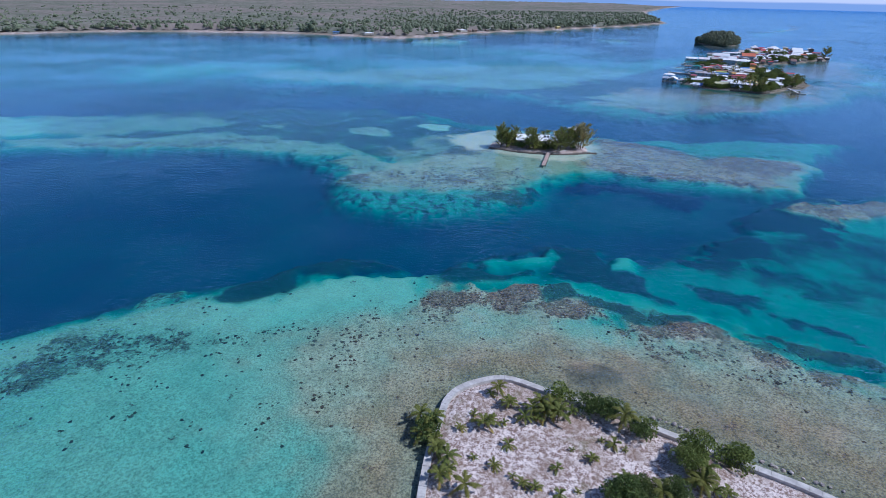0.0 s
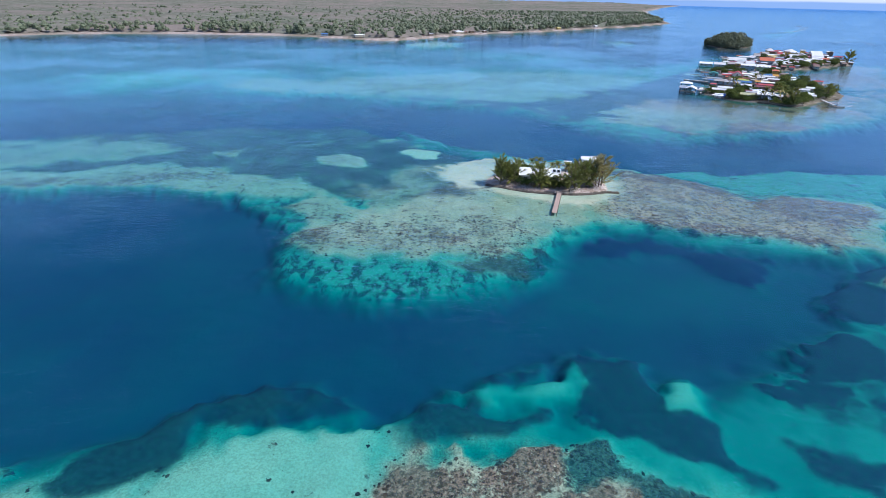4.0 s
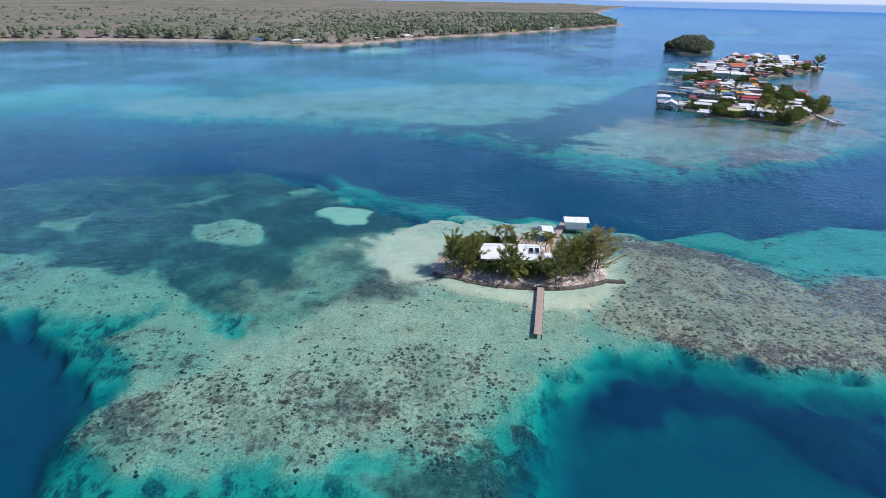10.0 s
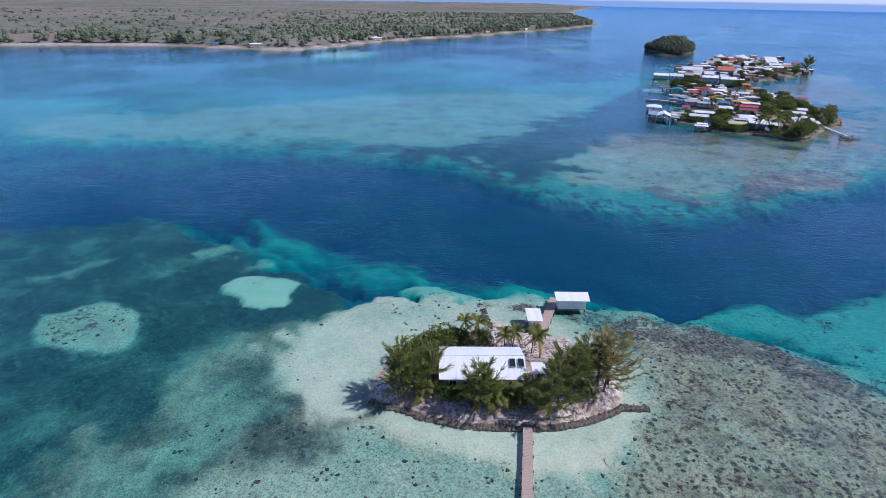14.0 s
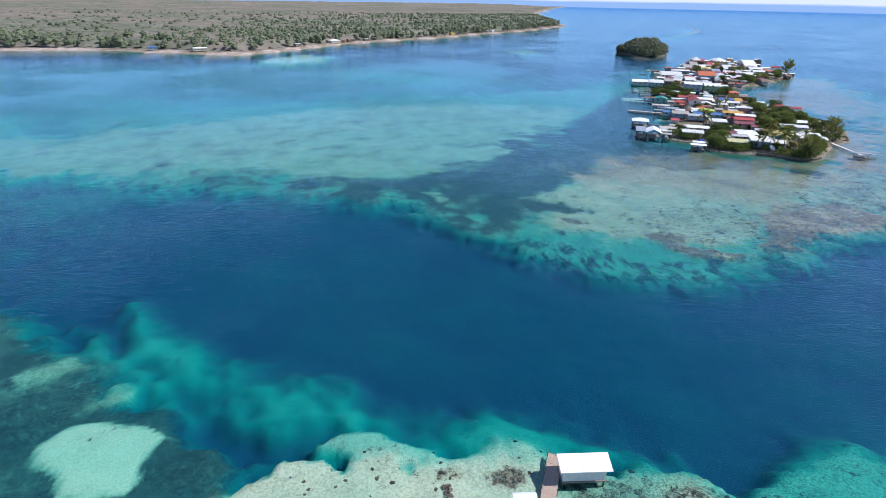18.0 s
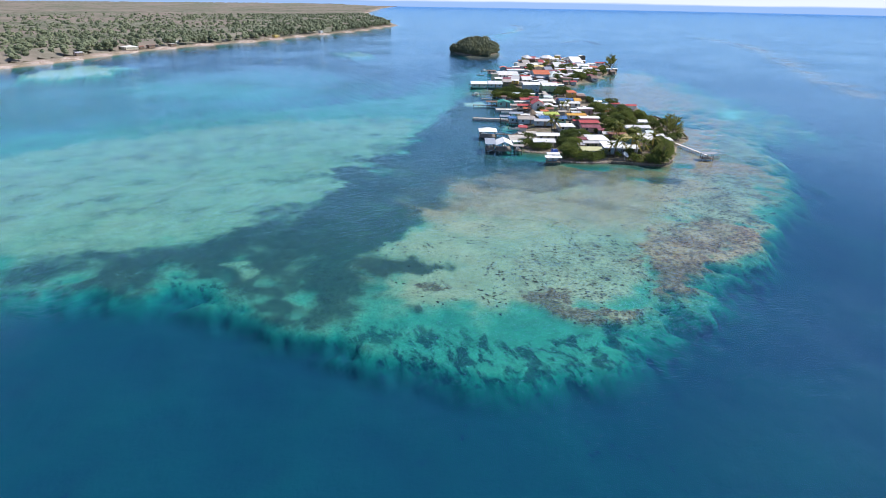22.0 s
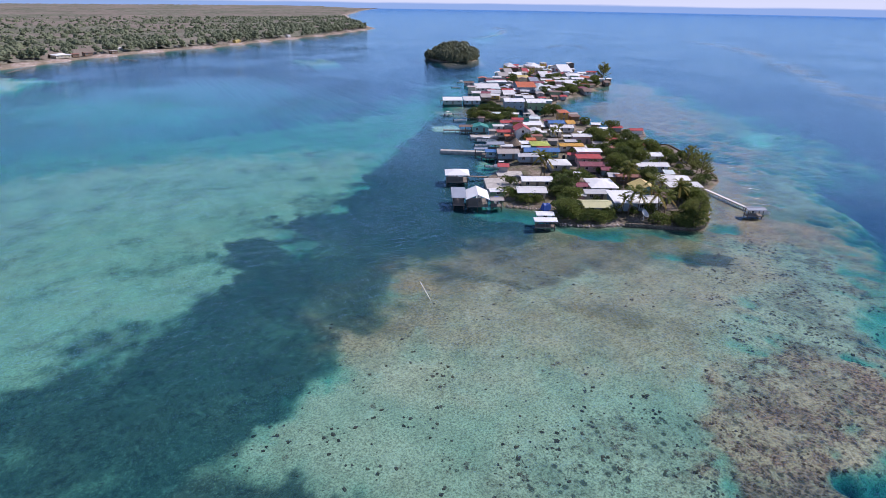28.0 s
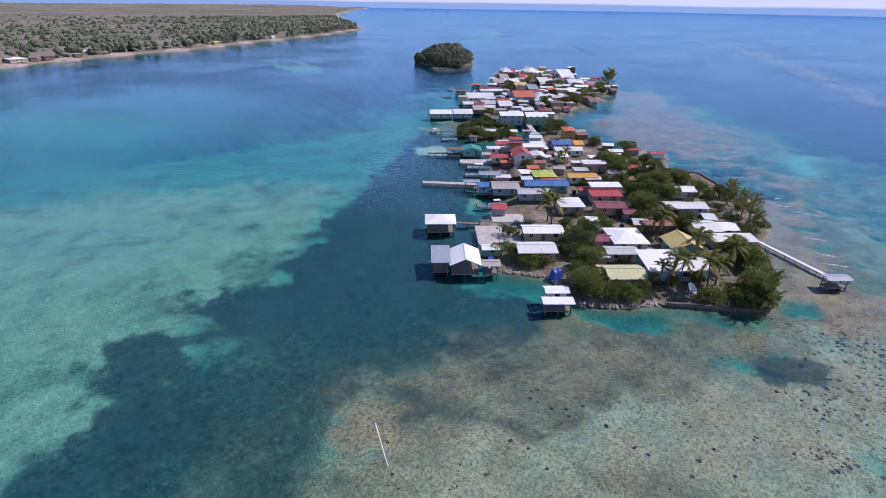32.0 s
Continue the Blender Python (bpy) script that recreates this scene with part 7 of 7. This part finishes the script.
house(304.6, 605.6, 16.8, 16.9, -25, "pale", "white", "u", 0.9, posts=True)
house(322.5, 622.2, 12.8, 19.5, -25, "maroon", "brown", "u", 0.6)
house(326.9, 592.0, 13.0, 19.4, -25, "orange", "blue", "u", 0.5, 3.8)
house(335.8, 585.9, 11.5, 27.7, -25, "ice", "white", "h", 0.5)
house(406.4, 683.3, 12.4, 25.0, -24, "white", "cream", "h", 0.5, 4.0)
for cx, cy, w, d, yaw, roof, wall in (
    (423.4, 665.8, 10.8, 35.1, -24, "white", "white"), (399.0, 625.2, 11.1, 21.9, -25, "pale", "grey"),
    (380.6, 625.5, 9.6, 17.8, -25, "pale", "cream"), (393.4, 605.0, 8.6, 16.9, -25, "grey", "brown"),
    (374.8, 598.2, 11.3, 12.9, -25, "white", "white"), (354.2, 586.0, 6.4, 9.0, -25, "white", "grey"),
    (356.4, 633.4, 8.7, 17.2, -25, "yellow", "cream"), (357.2, 621.4, 6.9, 16.3, -25, "slate", "blue"),
    (385.9, 645.4, 8.0, 19.8, -24, "pale", "pink"), (356.8, 659.9, 9.2, 16.3, -24, "beige", "white"),
    (366.0, 654.0, 7.5, 13.2, -24, "white", "white"), (383.7, 667.2, 5.2, 21.5, -24, "red", "cream"),
    (375.4, 679.9, 7.1, 18.7, -24, "beige", "brown"), (284.2, 575.5, 6.8, 11.6, -26, "beige", "brown"),
    (302.9, 577.4, 7.7, 14.4, -26, "pale", "white"), (296.4, 584.4, 8.1, 10.9, -26, "grey", "brown"),
    (304.4, 558.3, 6.8, 7.9, -26, "pale", "grey"), (361.1, 568.2, 5.5, 12.6, -25, "brown", "grey"),
    (405.4, 593.6, 4.7, 8.5, -25, "brown", "brown"), (322.7, 555.4, 4.4, 6.6, -26, "rust", "brown"),
):
    house(cx, cy, w, d, yaw, roof, wall, "u", 0.5)
house(390.2, 696.7, 8.3, 21.4, -24, "pale", "yellow", "h", 0.5, 4.6)
# the crowded far quarter
FAR_TINTS = ["white", "pale", "white", "grey", "pale", "red", "beige", "white", "ice", "orange", "slate", "brown", "maroon"]
FAR_WALLS = ["white", "cream", "grey", "blue", "pink", "green", "yellow", "brown"]
for k, (x, y) in enumerate([(301.8, 608.9), (300.2, 592.6), (314.8, 598.3), (362.3, 674.4), (365.9, 666), (383.3, 678.8), (389.6, 672.4), (360.6, 643.4), (326.4, 601.8), (332.8, 618), (396.2, 673), (407.2, 675.4), (376, 630.4), (395.9, 645.9), (418.9, 662.8), (388.3, 630.6), (386.6, 619.7), (411.8, 638.6), (407.5, 624.8), (375.8, 603), (392.3, 603.1), (345.6, 588.1), (321.8, 568.3), (334.4, 568.1), (302.7, 583.4), (314.2, 612.2), (405.9, 699.1), (409, 714), (447.9, 688.8), (433, 663.9), (382.1, 600), (364.3, 574.8), (367.9, 586.8), (331.5, 650.9), (290.7, 574), (290.6, 601.4), (308.7, 634.3), (318.4, 579.8), (330.2, 586.7), (352.9, 603.6), (422.3, 627.4), (411.3, 620.1), (436.5, 693.9), (328.3, 625.2), (290.2, 583.6), (458, 692.9), (381.6, 694.3), (355.4, 645.8), (377, 661), (379.8, 646.8), (428.7, 697.3), (409.6, 667), (423.9, 675.5), (403.4, 642.4), (415.9, 650.1), (394.1, 616.2), (423.8, 639.8), (404.5, 611.4), (367.3, 617.5), (365.2, 607.9), (360.8, 594.9), (352, 580.6), (333.7, 644.1), (316.8, 625.5), (306.9, 597.8), (319.4, 609.7), (309.9, 587.9), (306.5, 577.6), (319, 587.7), (337.9, 601), (341.1, 594.8), (288.3, 590.3), (377.2, 587.2), (344.9, 650.6), (421.2, 621.6), (344.9, 617.4), (346.8, 583.1)]):
    house(x, y, random.uniform(5.5, 9.5), random.uniform(5, 7.5), -30 + random.uniform(-10, 10) + (90 if k % 5 == 2 else 0), FAR_TINTS[(k * 5) % 13], FAR_WALLS[(k * 3) % 8], "uhuvus"[k % 6], 0.5, 2.3 if k % 5 else 4.4, posts=k % 3 == 0, windows=k % 2 == 0)
for k, (x, y) in enumerate([(257.9, 468.3), (235.1, 457.8), (234.3, 480.5), (247.6, 498.9), (251.8, 479.9), (260.2, 528.3), (235, 422.4), (231.4, 415.1), (252, 506.9), (247.2, 522.7), (258.4, 490.4), (235.6, 495.5), (236.2, 487.9), (241.7, 485.1), (247.1, 486.8), (238.4, 470.5), (218.4, 456.9), (223.6, 467.3), (228.6, 461.2), (270.4, 497.6), (274.9, 514.7), (275.9, 494.8), (271.9, 483.5), (269, 523.9), (274.9, 521), (256, 530.5), (248.3, 450.9), (237.7, 443.7), (247, 441.9), (221.7, 423.4), (266.2, 428.7), (251.5, 408.9), (215, 412.4), (207.5, 405.7), (219.4, 399.3), (229.6, 393.8), (188.1, 422.4)]):
    house(x, y, random.uniform(3.2, 6), random.uniform(3.2, 5), -30 + random.uniform(-8, 8), FAR_TINTS[(k * 4 + 1) % 13], FAR_WALLS[(k * 3 + 1) % 8], "usu"[k % 3], 0.3, 2.0, label="small timber shed with a worn metal roof", windows=k % 2 == 0)

# sheds squeezed between the houses
rng_shed = random.Random(23)
for poly, want, gap in ((VILLAGE_NORTH, 46, 7.5), (VILLAGE, 26, 7.0)):
    box = [min(p[0] for p in poly), max(p[0] for p in poly), min(p[1] for p in poly), max(p[1] for p in poly)]
    for _ in range(4000):
        x, y = rng_shed.uniform(box[0], box[1]), rng_shed.uniform(box[2], box[3])
        if poly is VILLAGE and y < 440 or inside(poly, np.array([x]), np.array([y]))[0] < 1.5 or min(math.dist((x, y), q) for q in BUILT) < gap:
            continue
        tint, paint = rng_shed.choice(("white", "pale", "white", "grey", "beige", "rust", "ice", "red", "brown")), rng_shed.choice(("white", "cream", "brown", "grey", "blue"))
        house(x, y, rng_shed.uniform(4.2, 6.5), rng_shed.uniform(3.6, 5.5), -28 + rng_shed.uniform(-9, 9), tint, paint, rng_shed.choice("uhsu"), 0.3, 2.0, label="small %s shed with a %s metal roof between houses" % (paint, tint), windows=False)
        want -= 1
        if want == 0:
            break

# thatched hut
tx, ty = [(227.8, 467.2)][0]
th = thing("thatched_hut", Matrix.Translation((tx, ty, max(ground_z(tx, ty), 0.3))), "round open hut with a shaggy brown thatched roof", "hut")
cone = Mesh()
rings = [(2.9, 2.0), (2.2, 2.7), (1.3, 3.6), (0.3, 4.6)]
pts = [[((r + random.uniform(-0.12, 0.12)) * math.cos(a), (r + random.uniform(-0.12, 0.12)) * math.sin(a), z + random.uniform(-0.06, 0.06)) for a in np.linspace(0, 2 * math.pi, 25)[:-1]] for r, z in rings]
for lo, hi in zip(pts, pts[1:]):
    for k in range(24):
        cone.face(lo[k], lo[(k + 1) % 24], hi[(k + 1) % 24], hi[k])
part("roof", cone, M["thatch"], th)
for k in range(6):
    pm = Mesh()
    a = k * math.pi / 3
    pm.tube([(2.2 * math.cos(a), 2.2 * math.sin(a), -1.2), (2.2 * math.cos(a), 2.2 * math.sin(a), 2.5)], [0.1, 0.08], 6)
    part("post", pm, M["post"], th)


def slab(name, cx, cy, w, d, yaw, z, label, mat="concrete"):
    ob = thing(name, Matrix.Translation((cx, cy, 0)) @ Matrix.Rotation(radians(yaw), 4, "Z"), label, "terrace", kind="structure")
    k = max(1, int(w / 3.5))
    for s in range(k):
        me = Mesh()
        me.box(-w / 2 + w * s / k + 0.01, -w / 2 + w * (s + 1) / k - 0.01, -d / 2, d / 2, -1.5, z + random.uniform(-0.01, 0.01))
        part("panel", me, M[mat], ob)
    return ob


slab("terrace", 195.2, 429.9, 11.3, 11.8, -28, 1.2, "bare pale concrete waterfront terrace")
slab("terrace", 204.8, 438.9, 9.2, 6.1, -28, 0.9, "cracked concrete pad strewn with rubble")
slab("terrace", 228.7, 492.2, 12.2, 5.4, -27, 0.8, "pale concrete landing on the waterfront")
a, b = [(198.8, 479.1), (213.9, 468.5)]
slab("landing_pier", (a[0] + b[0]) / 2, (a[1] + b[1]) / 2, math.dist(a, b), 2.2, math.degrees(math.atan2(b[1] - a[1], b[0] - a[0])), 0.9, "long grey concrete pier over the lagoon")
for a, b, w, words in (
    (*[(252.9, 394.8), (248.3, 375.1)], 1.1, "long white plank footbridge on posts over the reef"),
    (*[(190, 442.9), (195.6, 439)], 1.2, "short plank walkway to a boat pavilion"),
    (*[(217.9, 511.2), (231.1, 504.4)], 1.6, "weathered plank dock on the lagoon side"),
    (*[(257.5, 584.8), (267, 575)], 1.4, "weathered plank dock of the far quarter"),
    (*[(207.7, 462), (215.2, 455.6)], 1.3, "low plank dock beside moored boats"),
    (*[(239.8, 544.5), (247.6, 540.6)], 1.0, "thin plank dock reaching from the mangroves"),
):
    jetty("dock", a, b, w, 0.95, words, board=0.5, mat="old_wood" if "white" not in words else "trim", category="dock")
a, b = [(293.8, 546.4), (266.2, 495.3)]
slab("bridge", (a[0] + b[0]) / 2, (a[1] + b[1]) / 2, math.dist(a, b), 2.4, math.degrees(math.atan2(b[1] - a[1], b[0] - a[0])), 1.1, "straight pale concrete causeway joining two islands")
house(244.8, 372.7, 5.7, 3.0, -28, "slate", "grey", "u", 0.9, 2.0, open_side=True, label="open grey pier shelter on posts over the reef", group="boathouses")

# shore walls of the village
sea_wall("concrete_seawall", [(206.1, 385.6), (210.9, 382.3), (215.1, 378.7), (222.5, 373.2), (229.4, 376.4)], 0.6, -0.8, 0.85, "low dark concrete seawall at the village shore", "stone")
sea_wall("basin_wall", [(283.8, 446.3), (294.1, 444.2), (288.8, 433.4), (283, 421.1)], 0.7, -0.8, 0.9, "dark stone basin wall standing in the sea", "stone")
sea_wall("spit_wall", [(273.3, 407.5), (266.8, 399.2), (263.6, 400.9)], 0.6, -0.8, 0.8, "low stone wall round a sandy spit", "stone")
stone_wall("spit_rubble", [(285.3, 476.4), (299, 475.5), (305.1, 468.3), (299.1, 461.7), (287.4, 459.6)], "pale broken rubble heaped on a narrow spit", 0.6, 3, 0.75, 0.5, True)
stone_wall("shore_rubble", [(185.7, 414), (190.2, 409.6), (193.5, 406.6), (190.1, 395), (194, 392.1), (197.1, 389.7), (202.4, 387.8), (206.9, 386.1)], "pale rubble and conch shells heaped along the shore", 0.62, 3, 0.5, 0.3, True)


def boat(x, y, yaw, ln, label, cover=None):
    ob = thing("boat", Matrix.Translation((x, y, 0)) @ Matrix.Rotation(radians(yaw), 4, "Z"), label, "boat", "moored boats")
    me = Mesh()
    secs = []
    for f in np.linspace(0, 1, 7):
        wd = ln * 0.15 * (1 - max(0, f - 0.45) ** 2 * 3.2)
        xx = ln * (f - 0.5)
        secs.append([(xx, -wd, 0.55 + 0.25 * f * f), (xx, -wd * 0.75, -0.15), (xx, wd * 0.75, -0.15), (xx, wd, 0.55 + 0.25 * f * f)])
    for p, q in zip(secs, secs[1:]):
        for k in range(3):
            me.face(p[k], q[k], q[k + 1], p[k + 1])
    me.face(*secs[0])
    part("hull", me, M["hull"], ob, smooth=False)
    for f in (0.25, 0.5):
        sm = Mesh()
        sm.box(ln * (f - 0.5) - 0.15, ln * (f - 0.5) + 0.15, -ln * 0.14, ln * 0.14, 0.32, 0.38)
        part("bench", sm, M["old_wood"], ob)
    em = Mesh()
    em.box(-ln / 2 - 0.35, -ln / 2, -0.16, 0.16, 0.1, 1.0)
    part("motor", em, M["tank"], ob)
    if cover:
        cm = Mesh()
        cm.box(-ln * 0.2, ln * 0.15, -ln * 0.13, ln * 0.13, 1.75, 1.82)
        for sx in (-0.18, 0.13):
            for sy in (-0.12, 0.12):
                cm.box(ln * sx - 0.03, ln * sx + 0.03, ln * sy - 0.03, ln * sy + 0.03, 0.5, 1.75)
        part("canopy", cm, M[cover], ob)
    return ob


for (x, y), yaw, ln, cover in zip([(226.2, 486), (232, 487.2), (213.7, 461.4), (209.5, 450.6), (205.6, 450.4), (186.9, 445.7), (312.5, 651.8), (294.7, 628.9), (240.5, 545.8), (181, 422.4), (184.9, 418.2), (250.2, 373.4), (238.5, 529.2), (219.7, 479.1)], (-32, -28, -30, -20, -35, -60, 10, -30, 20, 60, 60, -30, -20, -30), (9, 7, 8, 6, 6, 6, 7, 6, 6, 6.5, 5, 5, 7, 7), ("trim", None, None, "trim", None, None, "trim", None, "trim", None, "tarp", None, None, None)):
    boat(x, y, yaw, ln, "small white open boat moored at a dock" if not cover else "white boat with a canopy moored by the houses", cover)

# dish, tarp and tanks
dx, dy = [(212.4, 384.9)][0]
dish = thing("satellite_dish", Matrix.Translation((dx, dy, ground_z(dx, dy))), "large white satellite dish on a short pole", "satellite dish")
dm = Mesh()
rings = [[(r * math.cos(a), r * math.sin(a), 0.28 * r * r) for a in np.linspace(0, 6.283, 21)[:-1]] for r in (0.05, 0.5, 0.95, 1.3)]
for lo, hi in zip(rings, rings[1:]):
    for k in range(20):
        dm.face(lo[k], lo[(k + 1) % 20], hi[(k + 1) % 20], hi[k])
part("reflector", dm, M["hull"], dish, m=Matrix.Translation((0, 0, 2.0)) @ Euler((0.7, 0.25, 0)).to_matrix().to_4x4(), smooth=True)
pm = Mesh()
pm.tube([(0, 0, -0.2), (0, 0, 2.0)], [0.09, 0.08], 8)
part("pole", pm, M["trim"], dish)
bx, by = [(194.2, 405.7)][0]
tarp = Mesh()
g = [[(i * 0.55 - 1.6, j * 0.6 - 1.2, (1.9 if 0 < i < 6 and 0 < j < 4 else 0.1) + random.uniform(-0.3, 0.3)) for j in range(5)] for i in range(7)]
for i in range(6):
    for j in range(4):
        tarp.face(g[i][j], g[i + 1][j], g[i + 1][j + 1], g[i][j + 1])
tob = part("tarpaulin", tarp, M["tarp"], m=Matrix.Translation((bx, by, ground_z(bx, by))))
tagged(tob, "crumpled bright blue tarpaulin over a heap", "tarpaulin")
for x, y in [(211, 398.8), (196.5, 416), (231.7, 430.4), (227.8, 418), (235.5, 445.3), (220.1, 397.1)]:
    tk = thing("water_tank", Matrix.Translation((x, y, max(ground_z(x, y), 0.4))), "upright black plastic water tank beside a house", "water tank", "water tanks")
    tm = Mesh()
    tm.tube([(0, 0, 0), (0, 0, 1.3), (0, 0, 1.55), (0, 0, 1.62)], [0.62, 0.62, 0.4, 0.18], 14)
    part("body", tm, M["tank"], tk, smooth=False)

# a pole lying on the shallow bed
a, b = [(140.7, 383.7), (138.7, 373.7)]
pole = Mesh()
pole.tube([(*a, -0.12), (*b, -0.25)], [0.11, 0.09], 6)
tagged(part("sunken_pole", pole, M["trim"]), "long pale pole lying on the shallow sea bed", "pole")

# breaking crests on the outer reef
foam = Mesh()
for x, y in [(298.3, 420.8), (293.7, 413.1), (287.8, 400.5), (270.1, 389.4), (262.1, 382.7), (335.4, 456.2), (462.5, 622.2), (461.7, 609.4), (287.9, 408.5), (258.2, 378.4)]:
    ln, a0 = random.uniform(3, 8), random.uniform(-1.15, -0.75)
    k = int(ln / 0.35)
    edge = [(x + math.cos(a0) * ln * (f / k - 0.5), y + math.sin(a0) * ln * (f / k - 0.5) + 0.35 * math.sin(f * 0.9 + x), 0.22 * math.sin(math.pi * (f + 0.3) / (k + 0.6)) * random.uniform(0.4, 1.3)) for f in range(k + 1)]
    for (xa, ya, wa), (xb, yb, wb) in zip(edge, edge[1:]):
        foam.face((xa, ya - wa, 0.03), (xb, yb - wb, 0.03), (xb, yb + wb, 0.05), (xa, ya + wa, 0.05))
tagged(part("surf", foam, M["foam"]), "thin white crests breaking on the outer reef", "surf", kind="stuff")


# long pale slicks on the open sea
def slick(line, width, strength):
    n = Nodes("slick")
    p = n.pos()
    a = n.math("MULTIPLY", n.step(n.noise(p, 0.035, 5, 0.7), 0.38, 0.66), strength)
    edge = n.math("MULTIPLY", a, n.attr("middle"))
    d = n.t.nodes.new("ShaderNodeBsdfDiffuse")
    d.inputs[0].default_value = (0.55, 0.66, 0.72, 1)
    t = n.t.nodes.new("ShaderNodeBsdfTransparent")
    m = n.t.nodes.new("ShaderNodeMixShader")
    n.put(m.inputs[0], edge)
    n.t.links.new(t.outputs[0], m.inputs[1])
    n.t.links.new(d.outputs[0], m.inputs[2])
    n.t.links.new(m.outputs[0], n.out.inputs[0])
    pts = [Vector((x, y, 0)) for x, y in line]
    for _ in range(3):
        pts = [pts[0]] + [q for a, b in zip(pts, pts[1:]) for q in (a.lerp(b, 0.25), a.lerp(b, 0.75))] + [pts[-1]]
    me, mid = Mesh(), []
    for k, q in enumerate(pts):
        w = (pts[min(k + 1, len(pts) - 1)] - pts[max(k - 1, 0)]).normalized()
        s = Vector((-w.y, w.x, 0)) * width * (0.7 + 0.5 * noise.noise(q * 0.01))
        fade = math.sin(math.pi * k / (len(pts) - 1)) ** 0.5
        for f in (-1, 0, 1):
            me.v.append(tuple(q + s * f + Vector((0, 0, 0.012))))
            mid.append(fade if f == 0 else 0.0)
    for k in range(len(pts) - 1):
        i = 3 * k
        me.f += [(i, i + 3, i + 4, i + 1), (i + 1, i + 4, i + 5, i + 2)]
    ob = part("slick", me, n.mat)
    att = ob.data.attributes.new("middle", "FLOAT", "POINT")
    att.data.foreach_set("value", mid)
    ob.visible_shadow = False
    tagged(ob, "long pale slick drifting on the open sea", "slick", "sea slicks")


slick([(930, 945), (894, 821), (755, 678), (582, 528), (525, 469), (484, 426), (440, 380)], 34, 0.34)
slick([(606, 1097), (709, 1175), (835, 1324), (905, 1484)], 20, 0.4)
slick([(598, 902), (690, 950), (631, 853)], 14, 0.35)

# ---- the mainland shore ----
for x, y, w, d, yaw, roof, wall, style, words in (
    (51, 934, 15, 12, 30, "white", "cream", "h", "large beach house under a broad white hipped roof"),
    (-7, 890, 8, 6, 35, "grey", "brown", "u", "small timber cabin with a weathered grey roof"),
    (77, 950, 9, 6, 35, "brown", "brown", "u", "brown timber beach cabin below the forest"),
    (62, 945, 7, 5, 30, "rust", "brown", "u", "low beach bar with a rusty roof"),
    (95, 973, 8, 6, 35, "beige", "brown", "h", "beach cabin with a faded beige roof"),
    (245, 1085, 10, 7, 35, "yellow", "yellow", "u", "yellow shoreline house below the forest"),
    (339, 1172, 8, 6, 35, "pale", "white", "u", "small white shoreline house"),
    (-105, 838, 15, 10, 15, "white", "cream", "h", "shoreline house under a wide white hipped roof"),
    (-118, 826, 10, 7, 15, "blue", "blue", "u", "blue shoreline house with a blue roof"),
    (84, 1007, 11, 8, 35, "pale", "white", "u", "pale house half hidden in the forest"),
):
    while inside(MAINLAND, np.array([x]), np.array([y]))[0] < 13:
        x, y = x - 1.6, y + 1.2
    house(x, y, w, d, yaw, roof, wall, style, 0.6, 2.8, label=words, group="mainland houses")
for a, b in ([(18, 874), (7, 839)], [(101, 902), (88, 923)], [(48, 911), (39, 901)]):
    jetty("dock", a, b, 2.2, 0.9, "grey plank dock on the mainland shore", board=0.8, mat="old_wood", category="dock", posts=5)

# ---- coral heads standing on the bed ----
def coral_heads():
    rng = np.random.default_rng(3)
    me = Mesh()
    made = 0
    for _ in range(420000):
        x, y = rng.uniform(-110, 230), rng.uniform(55, 380)
        if made >= 42000:
            break
        clump = noise.noise((x * 0.16, y * 0.16, 2.0)) + 0.6 * noise.noise((x * 0.5, y * 0.5, 7.0))
        if clump < rng.uniform(-0.1, 0.8):
            continue
        want = field(GV["heads"], x, y) * 1.6 + field(GV["coral"], x, y) * 0.5
        if rng.random() > want * 1.6 or field(GV["land"], x, y) > 0.01 or field(GV["depth"], x, y) > 5:
            continue
        z, r = field(GZ, x, y), 0.07 + 0.36 * rng.random() ** 3
        a0 = rng.uniform(0, 6.28)
        ring = [(x + r * math.cos(a0 + k * 0.7854) * rng.uniform(0.55, 1.6), y + r * math.sin(a0 + k * 0.7854) * rng.uniform(0.55, 1.6), z - 0.08) for k in range(8)]
        up = [((p[0] + x * 0.8) / 1.8, (p[1] + y * 0.8) / 1.8, min(z + r * rng.uniform(0.12, 0.35), -0.03)) for p in ring]
        i = len(me.v)
        me.v += ring + up
        me.f += [(i + k, i + (k + 1) % 8, i + 8 + (k + 1) % 8, i + 8 + k) for k in range(8)] + [tuple(i + 8 + k for k in range(8))]
        made += 1
    n = Nodes("coral_head")
    c = n.mix(n.island(), (0.045, 0.042, 0.034), (0.13, 0.105, 0.08))
    c = n.mix(n.step(n.noise(n.pos(), 3.0, 4, 0.7), 0.4, 0.7, 0.0, 0.6), c, (0.03, 0.03, 0.025))
    mat = n.surface(water_tint(n, c), 0.9, spec=0.05)
    tagged(part("coral_heads", me, mat), "countless dark coral heads scattered over pale sand", "coral", kind="stuff")


coral_heads()

for seeds in SEEDS.values():
    for ob in seeds:
        unlink_tree(ob)
